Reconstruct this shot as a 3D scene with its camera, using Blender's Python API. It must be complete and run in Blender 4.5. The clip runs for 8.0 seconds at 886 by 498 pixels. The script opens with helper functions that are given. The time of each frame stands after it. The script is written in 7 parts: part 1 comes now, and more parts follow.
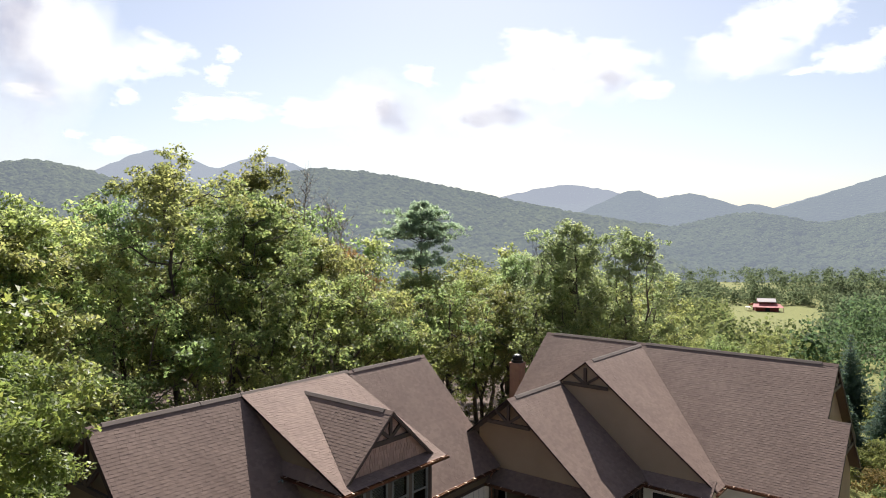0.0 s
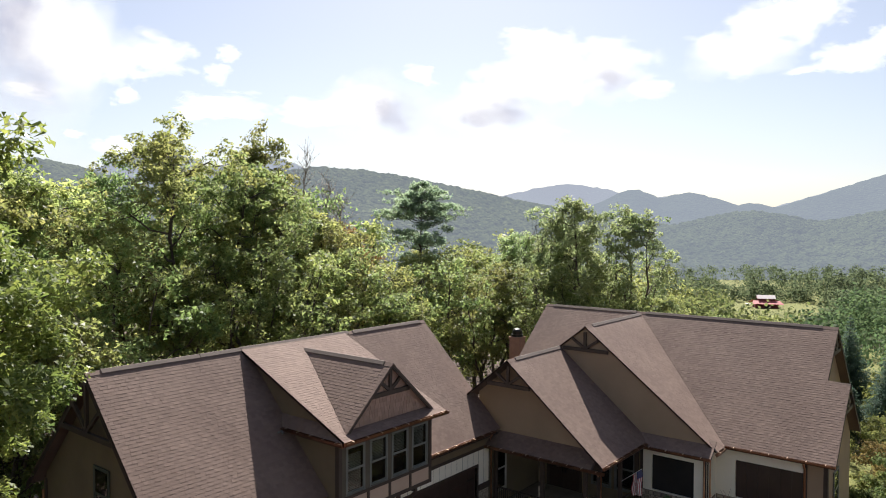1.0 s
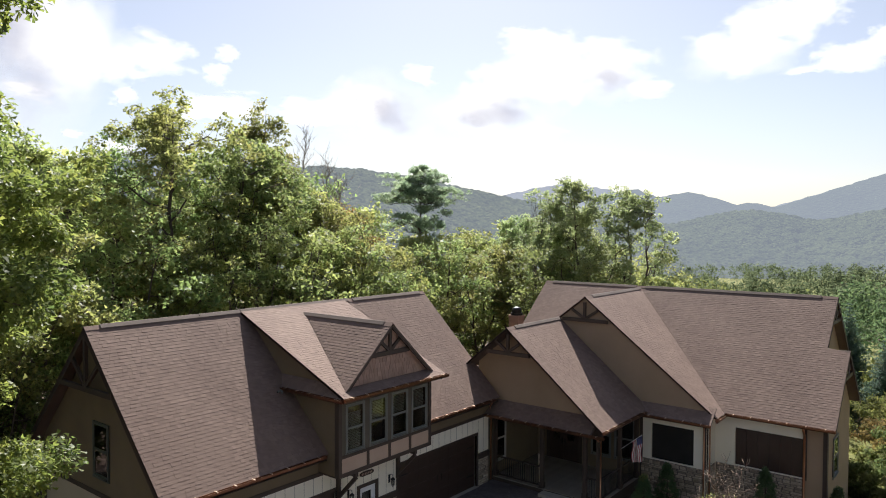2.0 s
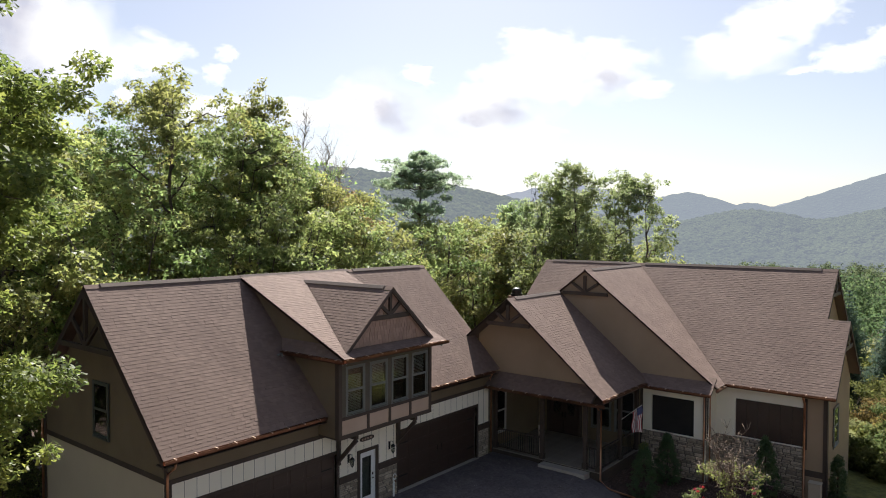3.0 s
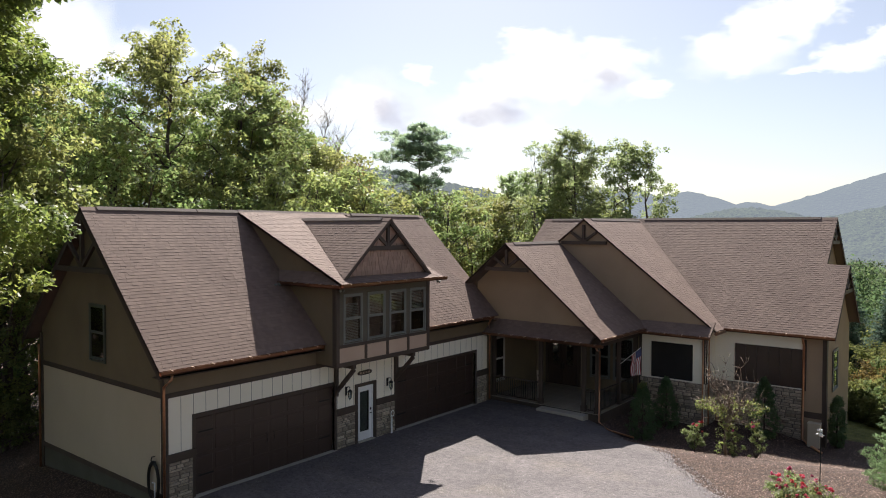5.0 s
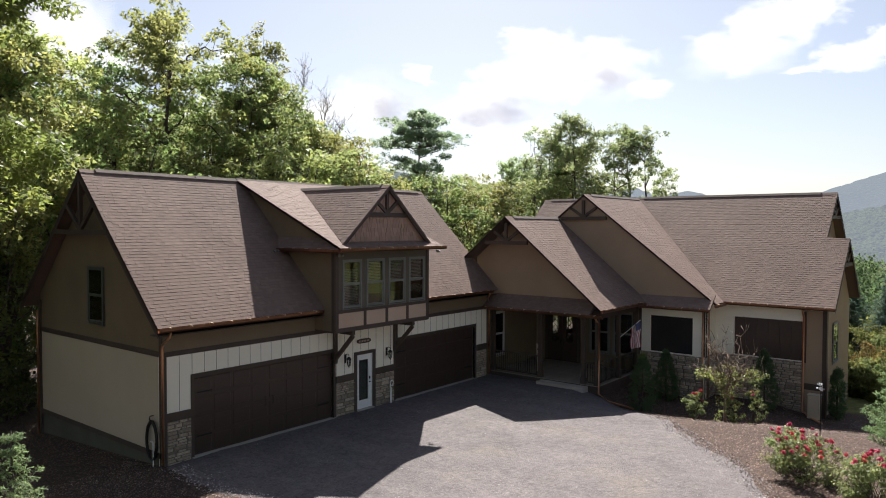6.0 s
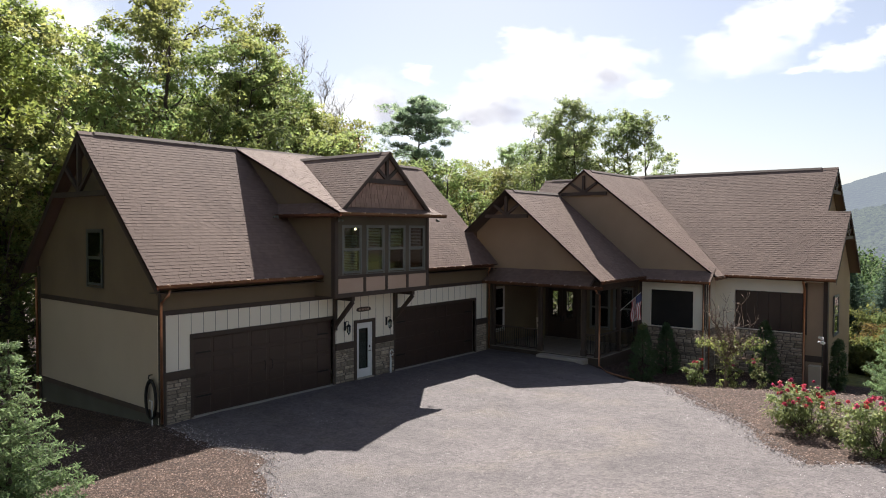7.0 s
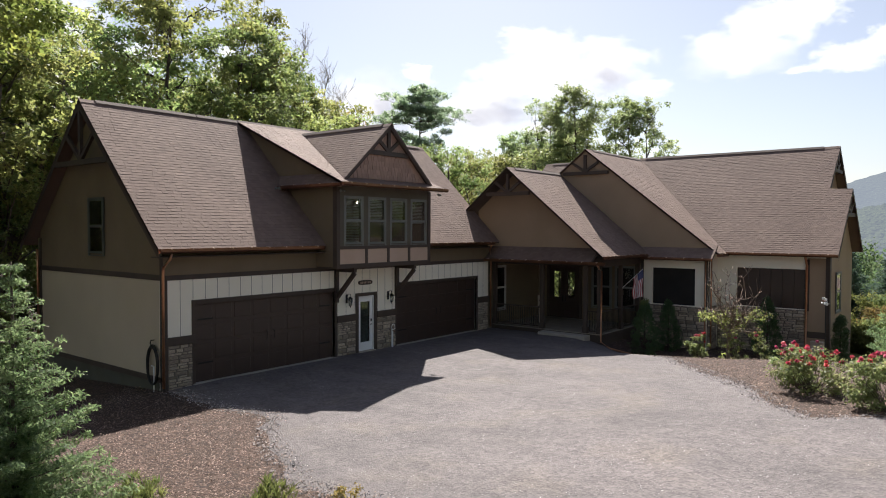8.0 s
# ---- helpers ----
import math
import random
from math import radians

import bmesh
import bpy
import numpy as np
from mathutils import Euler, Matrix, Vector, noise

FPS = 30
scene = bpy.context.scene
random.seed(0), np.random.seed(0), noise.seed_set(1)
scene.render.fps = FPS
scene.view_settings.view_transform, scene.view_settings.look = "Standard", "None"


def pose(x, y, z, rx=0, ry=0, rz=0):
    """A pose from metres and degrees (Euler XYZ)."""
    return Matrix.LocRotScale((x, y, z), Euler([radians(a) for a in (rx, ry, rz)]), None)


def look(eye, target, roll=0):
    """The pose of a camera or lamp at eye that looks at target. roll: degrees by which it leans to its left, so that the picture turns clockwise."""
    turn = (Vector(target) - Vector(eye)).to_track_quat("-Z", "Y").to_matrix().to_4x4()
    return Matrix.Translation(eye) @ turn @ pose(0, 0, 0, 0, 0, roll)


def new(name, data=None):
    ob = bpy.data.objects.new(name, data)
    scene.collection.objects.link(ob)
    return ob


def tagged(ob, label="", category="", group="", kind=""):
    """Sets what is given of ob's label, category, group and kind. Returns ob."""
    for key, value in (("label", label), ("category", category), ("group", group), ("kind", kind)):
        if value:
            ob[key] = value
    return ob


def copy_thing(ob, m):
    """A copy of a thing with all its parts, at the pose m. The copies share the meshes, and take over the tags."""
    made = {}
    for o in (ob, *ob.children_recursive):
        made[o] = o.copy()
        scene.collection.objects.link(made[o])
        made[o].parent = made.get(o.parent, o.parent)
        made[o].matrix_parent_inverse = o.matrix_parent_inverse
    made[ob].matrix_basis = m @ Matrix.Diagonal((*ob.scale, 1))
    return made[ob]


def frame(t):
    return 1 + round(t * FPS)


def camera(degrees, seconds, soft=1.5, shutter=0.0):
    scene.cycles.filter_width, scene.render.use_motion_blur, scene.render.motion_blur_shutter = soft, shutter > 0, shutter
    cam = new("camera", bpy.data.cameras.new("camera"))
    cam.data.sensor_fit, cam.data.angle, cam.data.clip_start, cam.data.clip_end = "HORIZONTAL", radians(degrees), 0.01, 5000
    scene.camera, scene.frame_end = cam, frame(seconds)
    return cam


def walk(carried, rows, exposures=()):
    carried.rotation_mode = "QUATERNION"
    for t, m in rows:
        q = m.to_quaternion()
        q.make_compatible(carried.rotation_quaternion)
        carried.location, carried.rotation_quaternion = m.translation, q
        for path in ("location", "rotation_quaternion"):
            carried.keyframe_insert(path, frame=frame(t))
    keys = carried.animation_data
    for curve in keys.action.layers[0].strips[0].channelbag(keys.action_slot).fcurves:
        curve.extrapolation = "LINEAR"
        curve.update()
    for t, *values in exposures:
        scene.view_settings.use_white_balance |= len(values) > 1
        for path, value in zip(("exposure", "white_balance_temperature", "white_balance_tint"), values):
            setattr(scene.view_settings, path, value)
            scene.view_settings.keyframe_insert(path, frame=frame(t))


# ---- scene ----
# camera and its descent
cam = camera(65.0, 8.0, soft=1.0)
PATH = [
    (0, (-10.316, -18.242, 14.866), (-8.756, -16.992, 14.808), 0.2),
    (0.5, (-10.335, -18.24, 13.969), (-8.774, -16.991, 13.909), 0.2),
    (1, (-10.342, -18.265, 13.147), (-8.782, -17.016, 13.088), 0.2),
    (1.5, (-10.355, -18.259, 12.393), (-8.794, -17.011, 12.334), 0.2),
    (3, (-10.397, -18.25, 10.388), (-8.834, -17.004, 10.33), 0.2),
    (3.5, (-10.416, -18.26, 9.734), (-8.853, -17.013, 9.677), 0.2),
    (4, (-10.406, -18.259, 9.113), (-8.842, -17.014, 9.054), 0.2),
    (4.5, (-10.37, -18.286, 8.514), (-8.807, -17.04, 8.456), 0.2),
    (6, (-10.31, -18.325, 6.739), (-8.747, -17.079, 6.681), 0.2),
    (6.5, (-10.295, -18.326, 6.145), (-8.731, -17.081, 6.087), 0.2),
    (7, (-10.287, -18.302, 5.559), (-8.723, -17.056, 5.501), 0.2),
    (7.5, (-10.294, -18.284, 5.033), (-8.731, -17.038, 4.976), 0.2),
    (8, (-10.312, -18.252, 4.567), (-8.749, -17.006, 4.509), 0.2),
]
walk(cam, [(t, look(eye, target, roll)) for t, eye, target, roll in PATH])

# ---- sky, sun, exposure ----
SUN = Vector((0.75, 0.565, 1.0)).normalized()
world = bpy.data.worlds.new("world")
scene.world = world
world.use_nodes = True
wn, wl = world.node_tree.nodes, world.node_tree.links
sky = wn.new("ShaderNodeTexSky")
sky.sky_type = "NISHITA"
sky.sun_disc = False
sky.sun_elevation = math.asin(SUN.z)
sky.sun_rotation = math.atan2(SUN.x, SUN.y)
sky.air_density, sky.dust_density, sky.ozone_density, sky.altitude = 1.0, 1.2, 1.0, 300
pale = wn.new("ShaderNodeHueSaturation")
pale.inputs["Saturation"].default_value = 0.73
wl.new(sky.outputs["Color"], pale.inputs["Color"])
cast = wn.new("ShaderNodeMix")
cast.data_type, cast.blend_type = "RGBA", "MULTIPLY"
cast.inputs["Factor"].default_value, cast.inputs["B"].default_value = 1.0, (1.01, 0.985, 1.012, 1)
wl.new(pale.outputs["Color"], cast.inputs["A"])
wl.new(cast.outputs["Result"], wn["Background"].inputs["Color"])
wn["Background"].inputs["Strength"].default_value = 0.057
sun_data = bpy.data.lights.new("sun", "SUN")
sun_data.energy, sun_data.angle, sun_data.color = 5.0, radians(0.53), (1.0, 0.965, 0.91)
sun = new("sun", sun_data)
sun.matrix_world = look((0, 0, 60), Vector((0, 0, 60)) - SUN)
scene.view_settings.exposure = 1.12

# ---- materials ----
def ramp_mix(nt, fac, a, b):
    m = nt.nodes.new("ShaderNodeMix")
    m.data_type = "RGBA"
    m.inputs["A"].default_value, m.inputs["B"].default_value = (*a, 1), (*b, 1)
    if fac is not None:
        nt.links.new(fac, m.inputs["Factor"])
    return m


def mnode(nt, op, a, b=0.0, clamp=False):
    m = nt.nodes.new("ShaderNodeMath")
    m.operation, m.use_clamp = op, clamp
    for i, v in enumerate((a, b)):
        if isinstance(v, (int, float)):
            m.inputs[i].default_value = v
        else:
            nt.links.new(v, m.inputs[i])
    return m.outputs[0]


def noise_at(nt, vec, scale, detail=3.0, rough=0.55, stretch=None):
    if stretch:
        mp = nt.nodes.new("ShaderNodeMapping")
        mp.inputs["Scale"].default_value = stretch
        nt.links.new(vec, mp.inputs["Vector"])
        vec = mp.outputs[0]
    n = nt.nodes.new("ShaderNodeTexNoise")
    n.inputs["Scale"].default_value, n.inputs["Detail"].default_value, n.inputs["Roughness"].default_value = scale, detail, rough
    nt.links.new(vec, n.inputs["Vector"])
    return n.outputs["Fac"]


def spread_out(nt, v, lo, hi):
    r = nt.nodes.new("ShaderNodeMapRange")
    r.inputs["From Min"].default_value, r.inputs["From Max"].default_value = lo, hi
    nt.links.new(v, r.inputs["Value"])
    return r.outputs[0]


def mat(name, a, b, rough=0.8, big=0.8, fine=40.0, bump=0.15, depth=0.004, metal=0.0, vary=0.0, per="island", stretch=None, grain=0.35, coat=0.0):
    """Two colours mixed by a broad noise and a fine grain; vary: spread of value from piece to piece."""
    m = bpy.data.materials.new(name)
    m.use_nodes = True
    nt = m.node_tree
    p = nt.nodes["Principled BSDF"]
    co = nt.nodes.new("ShaderNodeTexCoord").outputs["Object"]
    n1, n2 = noise_at(nt, co, big, 4), noise_at(nt, co, fine, 3, 0.6, stretch)
    f = mnode(nt, "ADD", mnode(nt, "MULTIPLY", spread_out(nt, n1, 0.3, 0.7), 1 - grain), mnode(nt, "MULTIPLY", spread_out(nt, n2, 0.3, 0.7), grain), True)
    col = ramp_mix(nt, f, a, b).outputs["Result"]
    if vary:
        if per == "island":
            rnd = nt.nodes.new("ShaderNodeNewGeometry").outputs["Random Per Island"]
        else:
            rnd = nt.nodes.new("ShaderNodeObjectInfo").outputs["Random"]
        k = mnode(nt, "ADD", mnode(nt, "MULTIPLY", rnd, 2 * vary), 1 - vary)
        hsv = nt.nodes.new("ShaderNodeHueSaturation")
        nt.links.new(col, hsv.inputs["Color"])
        nt.links.new(k, hsv.inputs["Value"])
        col = hsv.outputs[0]
    nt.links.new(col, p.inputs["Base Color"])
    p.inputs["Metallic"].default_value = metal
    nt.links.new(mnode(nt, "ADD", mnode(nt, "MULTIPLY", n2, 0.25), rough - 0.125, True), p.inputs["Roughness"])
    p.inputs["Coat Weight"].default_value = coat
    if bump:
        bp = nt.nodes.new("ShaderNodeBump")
        bp.inputs["Strength"].default_value, bp.inputs["Distance"].default_value = bump, depth
        nt.links.new(n2, bp.inputs["Height"])
        nt.links.new(bp.outputs[0], p.inputs["Normal"])
    return m


def leaf_mat(name, cols, through_light=0.45, rough=0.5, gloss=0.25):
    """Leaves: diffuse and translucent; colour varies from leaf to leaf and from plant to plant."""
    m = bpy.data.materials.new(name)
    m.use_nodes = True
    nt = m.node_tree
    p = nt.nodes["Principled BSDF"]
    geo, info = nt.nodes.new("ShaderNodeNewGeometry"), nt.nodes.new("ShaderNodeObjectInfo")
    co = nt.nodes.new("ShaderNodeTexCoord").outputs["Object"]
    patch = spread_out(nt, noise_at(nt, co, 0.7, 3), 0.35, 0.65)
    f = mnode(nt, "ADD", mnode(nt, "MULTIPLY", geo.outputs["Random Per Island"], 0.52), mnode(nt, "MULTIPLY", patch, 0.48))
    rp = nt.nodes.new("ShaderNodeValToRGB")
    for i, c in enumerate(cols):
        e = rp.color_ramp.elements[i] if i < 2 else rp.color_ramp.elements.new(1.0)
        e.color = (*c, 1)
    for i, e in enumerate(rp.color_ramp.elements):
        e.position = i / (len(cols) - 1)
    for i, c in enumerate(cols):
        rp.color_ramp.elements[i].color = (*c, 1)
    nt.links.new(f, rp.inputs[0])
    hsv = nt.nodes.new("ShaderNodeHueSaturation")
    nt.links.new(rp.outputs[0], hsv.inputs["Color"])
    nt.links.new(mnode(nt, "ADD", mnode(nt, "MULTIPLY", info.outputs["Random"], 0.035), 0.49), hsv.inputs["Hue"])
    nt.links.new(mnode(nt, "ADD", mnode(nt, "MULTIPLY", info.outputs["Random"], 0.4), 0.8), hsv.inputs["Value"])
    nt.links.new(hsv.outputs[0], p.inputs["Base Color"])
    p.inputs["Roughness"].default_value = rough
    p.inputs["Specular IOR Level"].default_value = gloss
    tr = nt.nodes.new("ShaderNodeBsdfTranslucent")
    gain = nt.nodes.new("ShaderNodeHueSaturation")
    gain.inputs["Value"].default_value, gain.inputs["Saturation"].default_value = 1.78, 1.0
    nt.links.new(hsv.outputs[0], gain.inputs["Color"])
    nt.links.new(gain.outputs[0], tr.inputs["Color"])
    mx = nt.nodes.new("ShaderNodeMixShader")
    mx.inputs[0].default_value = through_light
    nt.links.new(p.outputs[0], mx.inputs[1])
    nt.links.new(tr.outputs[0], mx.inputs[2])
    nt.links.new(mx.outputs[0], nt.nodes["Material Output"].inputs["Surface"])
    return m


def glass_mat(name, tint=(0.6, 0.64, 0.6), rough=0.02):
    m = bpy.data.materials.new(name)
    m.use_nodes = True
    p = m.node_tree.nodes["Principled BSDF"]
    p.inputs["Base Color"].default_value = (*tint, 1)
    p.inputs["Roughness"].default_value, p.inputs["IOR"].default_value = rough, 1.5
    p.inputs["Transmission Weight"].default_value = 1.0
    return m


M_SHINGLE = mat("roof_shingle", (0.163, 0.11, 0.09), (0.223, 0.157, 0.128), 0.86, 0.5, 90, 0.4, 0.003, vary=0.1)
M_SHINGLE.node_tree.nodes["Principled BSDF"].inputs["Specular IOR Level"].default_value = 0.25
M_CAP = mat("ridge_shingle", (0.125, 0.095, 0.08), (0.185, 0.142, 0.12), 0.9, 0.8, 90, 0.5, 0.004, vary=0.15)
M_DECK = mat("roof_deck", (0.085, 0.062, 0.05), (0.12, 0.09, 0.075), 0.9)
M_BROWN = mat("brown_siding", (0.152, 0.111, 0.066), (0.2, 0.148, 0.09), 0.8, 0.7, 30, 0.2, stretch=(1, 1, 0.15))
M_TAN = mat("tan_siding", (0.285, 0.205, 0.132), (0.362, 0.262, 0.172), 0.8, 0.7, 30, 0.2)
M_TRIM = mat("dark_brown_trim", (0.046, 0.031, 0.022), (0.074, 0.051, 0.037), 0.65, 1.5, 25, 0.2, stretch=(1, 1, 0.2))
M_CREAM = mat("cream_board", (0.44, 0.365, 0.27), (0.52, 0.435, 0.325), 0.75, 0.5, 40, 0.12)
M_WHITE = mat("white_board", (0.83, 0.765, 0.625), (0.89, 0.835, 0.7), 0.7, 0.6, 40, 0.12)
M_DOORW = mat("white_paint", (0.74, 0.74, 0.72), (0.82, 0.82, 0.8), 0.45, 1.0, 30, 0.05)
M_GDOOR = mat("dark_wood_door", (0.034, 0.019, 0.0135), (0.058, 0.033, 0.0235), 0.45, 1.2, 14, 0.25, stretch=(0.6, 1, 6), coat=0.1)
M_COPPER = mat("copper", (0.13, 0.062, 0.038), (0.27, 0.14, 0.085), 0.32, 1.5, 25, 0.08, metal=0.85)
M_STONE = mat("ledge_stone", (0.21, 0.165, 0.122), (0.5, 0.415, 0.315), 0.88, 3.0, 28, 0.6, 0.012, vary=0.4, per="object")
M_MORTAR = mat("mortar", (0.115, 0.096, 0.078), (0.18, 0.152, 0.123), 0.95, 2, 50)
M_BLOCK = mat("foundation_block", (0.07, 0.068, 0.05), (0.11, 0.105, 0.08), 0.9, 0.9, 30, 0.4)
M_DORM = mat("dormer_siding", (0.082, 0.07, 0.05), (0.115, 0.098, 0.072), 0.75, 1.2, 30, 0.15)
M_PINK = mat("shake_panel", (0.33, 0.21, 0.155), (0.42, 0.28, 0.215), 0.85, 1.2, 35, 0.3, vary=0.14, per="object")
M_PANEL = mat("beige_panel", (0.42, 0.3, 0.22), (0.5, 0.37, 0.28), 0.8, 1, 30, 0.1)
M_SASH = mat("grey_green_sash", (0.13, 0.135, 0.12), (0.18, 0.185, 0.165), 0.5, 2, 30, 0.05)
M_SASHD = mat("dark_green_sash", (0.05, 0.058, 0.048), (0.075, 0.085, 0.07), 0.5, 2, 30, 0.05)
M_SHEET = mat("grey_green_sheet", (0.15, 0.17, 0.15), (0.2, 0.22, 0.2), 0.8, 2, 30, 0.05)
# lighter copy of the copper for downpipes: reflected sky put into its colour
M_PIPE = mat("skylit_copper", (0.4, 0.185, 0.1), (0.66, 0.36, 0.21), 0.34, 1.5, 25, 0.08, metal=0.8)
M_GLASS = glass_mat("window_glass")
# near-black for unlit rooms behind glass, the screen and barn openings
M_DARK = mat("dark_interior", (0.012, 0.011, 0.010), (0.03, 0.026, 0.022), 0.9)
M_BLIND = mat("blind", (0.4, 0.38, 0.34), (0.5, 0.47, 0.42), 0.7)
M_BLACK = mat("black_iron", (0.008, 0.008, 0.008), (0.02, 0.018, 0.016), 0.45, 4, 40, 0.1, metal=0.3)
M_CONC = mat("concrete", (0.33, 0.29, 0.24), (0.45, 0.4, 0.34), 0.9, 1.2, 40, 0.3)
M_PORCH = mat("porch_boards", (0.22, 0.185, 0.145), (0.31, 0.265, 0.21), 0.7, 1.5, 30, 0.2, vary=0.1, per="object")
M_BRICK = mat("chimney_brick", (0.3, 0.17, 0.125), (0.42, 0.25, 0.19), 0.9, 3, 30, 0.4)
M_BARK = mat("bark", (0.045, 0.033, 0.024), (0.12, 0.095, 0.072), 0.95, 1.5, 18, 0.8, 0.03, stretch=(1, 1, 0.25))
M_PALEBARK = mat("pale_bark", (0.2, 0.17, 0.14), (0.38, 0.33, 0.28), 0.9, 2, 18, 0.6, 0.02)
M_LEAF = leaf_mat("oak_leaves", [(0.084, 0.122, 0.045), (0.166, 0.203, 0.072), (0.272, 0.286, 0.108)], 0.66, 0.45, 0.32)
M_LEAFY = leaf_mat("yellow_green_leaves", [(0.103, 0.128, 0.042), (0.195, 0.206, 0.069), (0.298, 0.282, 0.098)], 0.66, 0.45, 0.32)
M_NEAR = leaf_mat("drooping_oak_leaves", [(0.07, 0.104, 0.032), (0.155, 0.19, 0.048), (0.265, 0.27, 0.066)], 0.54, 0.45, 0.3)
# paler, bluer leaves than the oaks: aerial haze painted into them
M_OPEN = leaf_mat("hazy_poplar_leaves", [(0.12, 0.158, 0.07), (0.215, 0.248, 0.11), (0.325, 0.335, 0.16)], 0.66, 0.45, 0.4)
M_LEAFR = leaf_mat("turning_leaves", [(0.13, 0.13, 0.045), (0.23, 0.155, 0.05), (0.32, 0.165, 0.06)], 0.5)
M_PINE = leaf_mat("pine_needles", [(0.12, 0.165, 0.108), (0.195, 0.24, 0.15), (0.275, 0.31, 0.185)], 0.64, 0.45, 0.4)
M_SPRUCE = leaf_mat("spruce_needles", [(0.07, 0.108, 0.052), (0.14, 0.186, 0.086), (0.235, 0.275, 0.13)], 0.55, 0.6)
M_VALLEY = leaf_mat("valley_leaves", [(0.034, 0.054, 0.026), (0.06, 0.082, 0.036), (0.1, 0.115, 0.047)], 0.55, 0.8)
# valley floor leaves, lighter and bluer: distance haze put into the colour
M_HAZYLEAF = leaf_mat("hazy_valley_leaves", [(0.06, 0.086, 0.05), (0.098, 0.126, 0.066), (0.15, 0.172, 0.088)], 0.55, 0.9, 0.1)
M_HEMLOCK = leaf_mat("hemlock_needles", [(0.032, 0.056, 0.042), (0.062, 0.096, 0.068), (0.1, 0.138, 0.092)], 0.4, 0.6, 0.2)
M_SCRUB = leaf_mat("scrub_leaves", [(0.07, 0.09, 0.03), (0.13, 0.14, 0.045), (0.2, 0.185, 0.065)], 0.5, 0.7, 0.1)
M_WOODS = leaf_mat("woodland_leaves", [(0.06, 0.082, 0.032), (0.115, 0.13, 0.046), (0.175, 0.175, 0.068)], 0.5, 0.7, 0.1)
M_RUST = leaf_mat("rusty_scrub_leaves", [(0.1, 0.085, 0.032), (0.175, 0.135, 0.048), (0.25, 0.175, 0.065)], 0.5, 0.7, 0.1)
M_ROSE = leaf_mat("rose_leaves", [(0.095, 0.13, 0.048), (0.18, 0.21, 0.08), (0.33, 0.3, 0.17)], 0.5)
M_BLOOM = leaf_mat("rose_petals", [(0.3, 0.022, 0.06), (0.48, 0.07, 0.13), (0.56, 0.18, 0.25)], 0.35)

# ---- building helpers ----
def mesh_of(name, verts, faces, material, smooth=False):
    me = bpy.data.meshes.new(name)
    me.from_pydata(verts, [], faces)
    me.materials.append(material)
    if smooth:
        me.shade_smooth()
    me.update()
    return me


def thing(name, label, category, at=(0, 0, 0), group="", kind=""):
    ob = new(name)
    ob.location = at
    return tagged(ob, label, category, group, kind)


def part(name, bm, material, parent=None, label="", smooth=False):
    """Links a bmesh as one mesh object under a thing or a part."""
    me = bpy.data.meshes.new(name)
    bmesh.ops.recalc_face_normals(bm, faces=bm.faces)
    bm.to_mesh(me)
    bm.free()
    me.materials.append(material)
    if smooth:
        me.shade_smooth()
    ob = new(name, me)
    if parent is not None:
        ob.parent = parent
    return tagged(ob, label)


def piece(name, me, parent, m=None):
    ob = new(name, me)
    ob.parent = parent
    if m is not None:
        ob.matrix_basis = m
    return ob


def box(bm, x0, x1, y0, y1, z0, z1, bevel=0.0):
    v = [bm.verts.new(p) for p in ((x0, y0, z0), (x1, y0, z0), (x1, y1, z0), (x0, y1, z0), (x0, y0, z1), (x1, y0, z1), (x1, y1, z1), (x0, y1, z1))]
    fs = [bm.faces.new([v[i] for i in q]) for q in ((3, 2, 1, 0), (4, 5, 6, 7), (0, 1, 5, 4), (1, 2, 6, 5), (2, 3, 7, 6), (3, 0, 4, 7))]
    if bevel:
        es = list({e for f in fs for e in f.edges})
        bmesh.ops.bevel(bm, geom=es, offset=bevel, segments=1, affect="EDGES")
    return bm


def boxes(*rows, bevel=0.0):
    bm = bmesh.new()
    for r in rows:
        box(bm, *r, bevel=bevel)
    return bm


def prism(bm, pts, push):
    """A solid from a planar outline, pushed by a vector."""
    push = Vector(push)
    a = [bm.verts.new(p) for p in pts]
    b = [bm.verts.new(Vector(p) + push) for p in pts]
    n = len(a)
    bm.faces.new(a)
    bm.faces.new(b[::-1])
    for i in range(n):
        bm.faces.new((a[i], b[i], b[(i + 1) % n], a[(i + 1) % n]))
    return bm


def beam(bm, a, b, w, h, up=(0, 0, 1)):
    """A rectangular bar from a to b, w across and h along up."""
    a, b, up = Vector(a), Vector(b), Vector(up)
    d = (b - a).normalized()
    s = d.cross(up).normalized() * (w / 2)
    u = s.cross(d).normalized() * (h / 2)
    prism(bm, [a + s + u, a - s + u, a - s - u, a + s - u], b - a)
    return bm


def tube(bm, pts, radii, sides=8):
    rings = []
    pts = [Vector(p) for p in pts]
    for i, p in enumerate(pts):
        d = (pts[min(i + 1, len(pts) - 1)] - pts[max(i - 1, 0)]).normalized()
        s = d.orthogonal().normalized()
        t = d.cross(s)
        r = radii[i] if not isinstance(radii, (int, float)) else radii
        rings.append([bm.verts.new(p + (s * math.cos(2 * math.pi * k / sides) + t * math.sin(2 * math.pi * k / sides)) * r) for k in range(sides)])
    for a, b in zip(rings, rings[1:]):
        # match the nearest start so that the tube does not twist
        off = min(range(sides), key=lambda o: (a[0].co - b[o].co).length)
        for k in range(sides):
            bm.faces.new((a[k], a[(k + 1) % sides], b[(k + 1 + off) % sides], b[(k + off) % sides]))
    bm.faces.new(rings[0][::-1])
    bm.faces.new(rings[-1])
    return bm


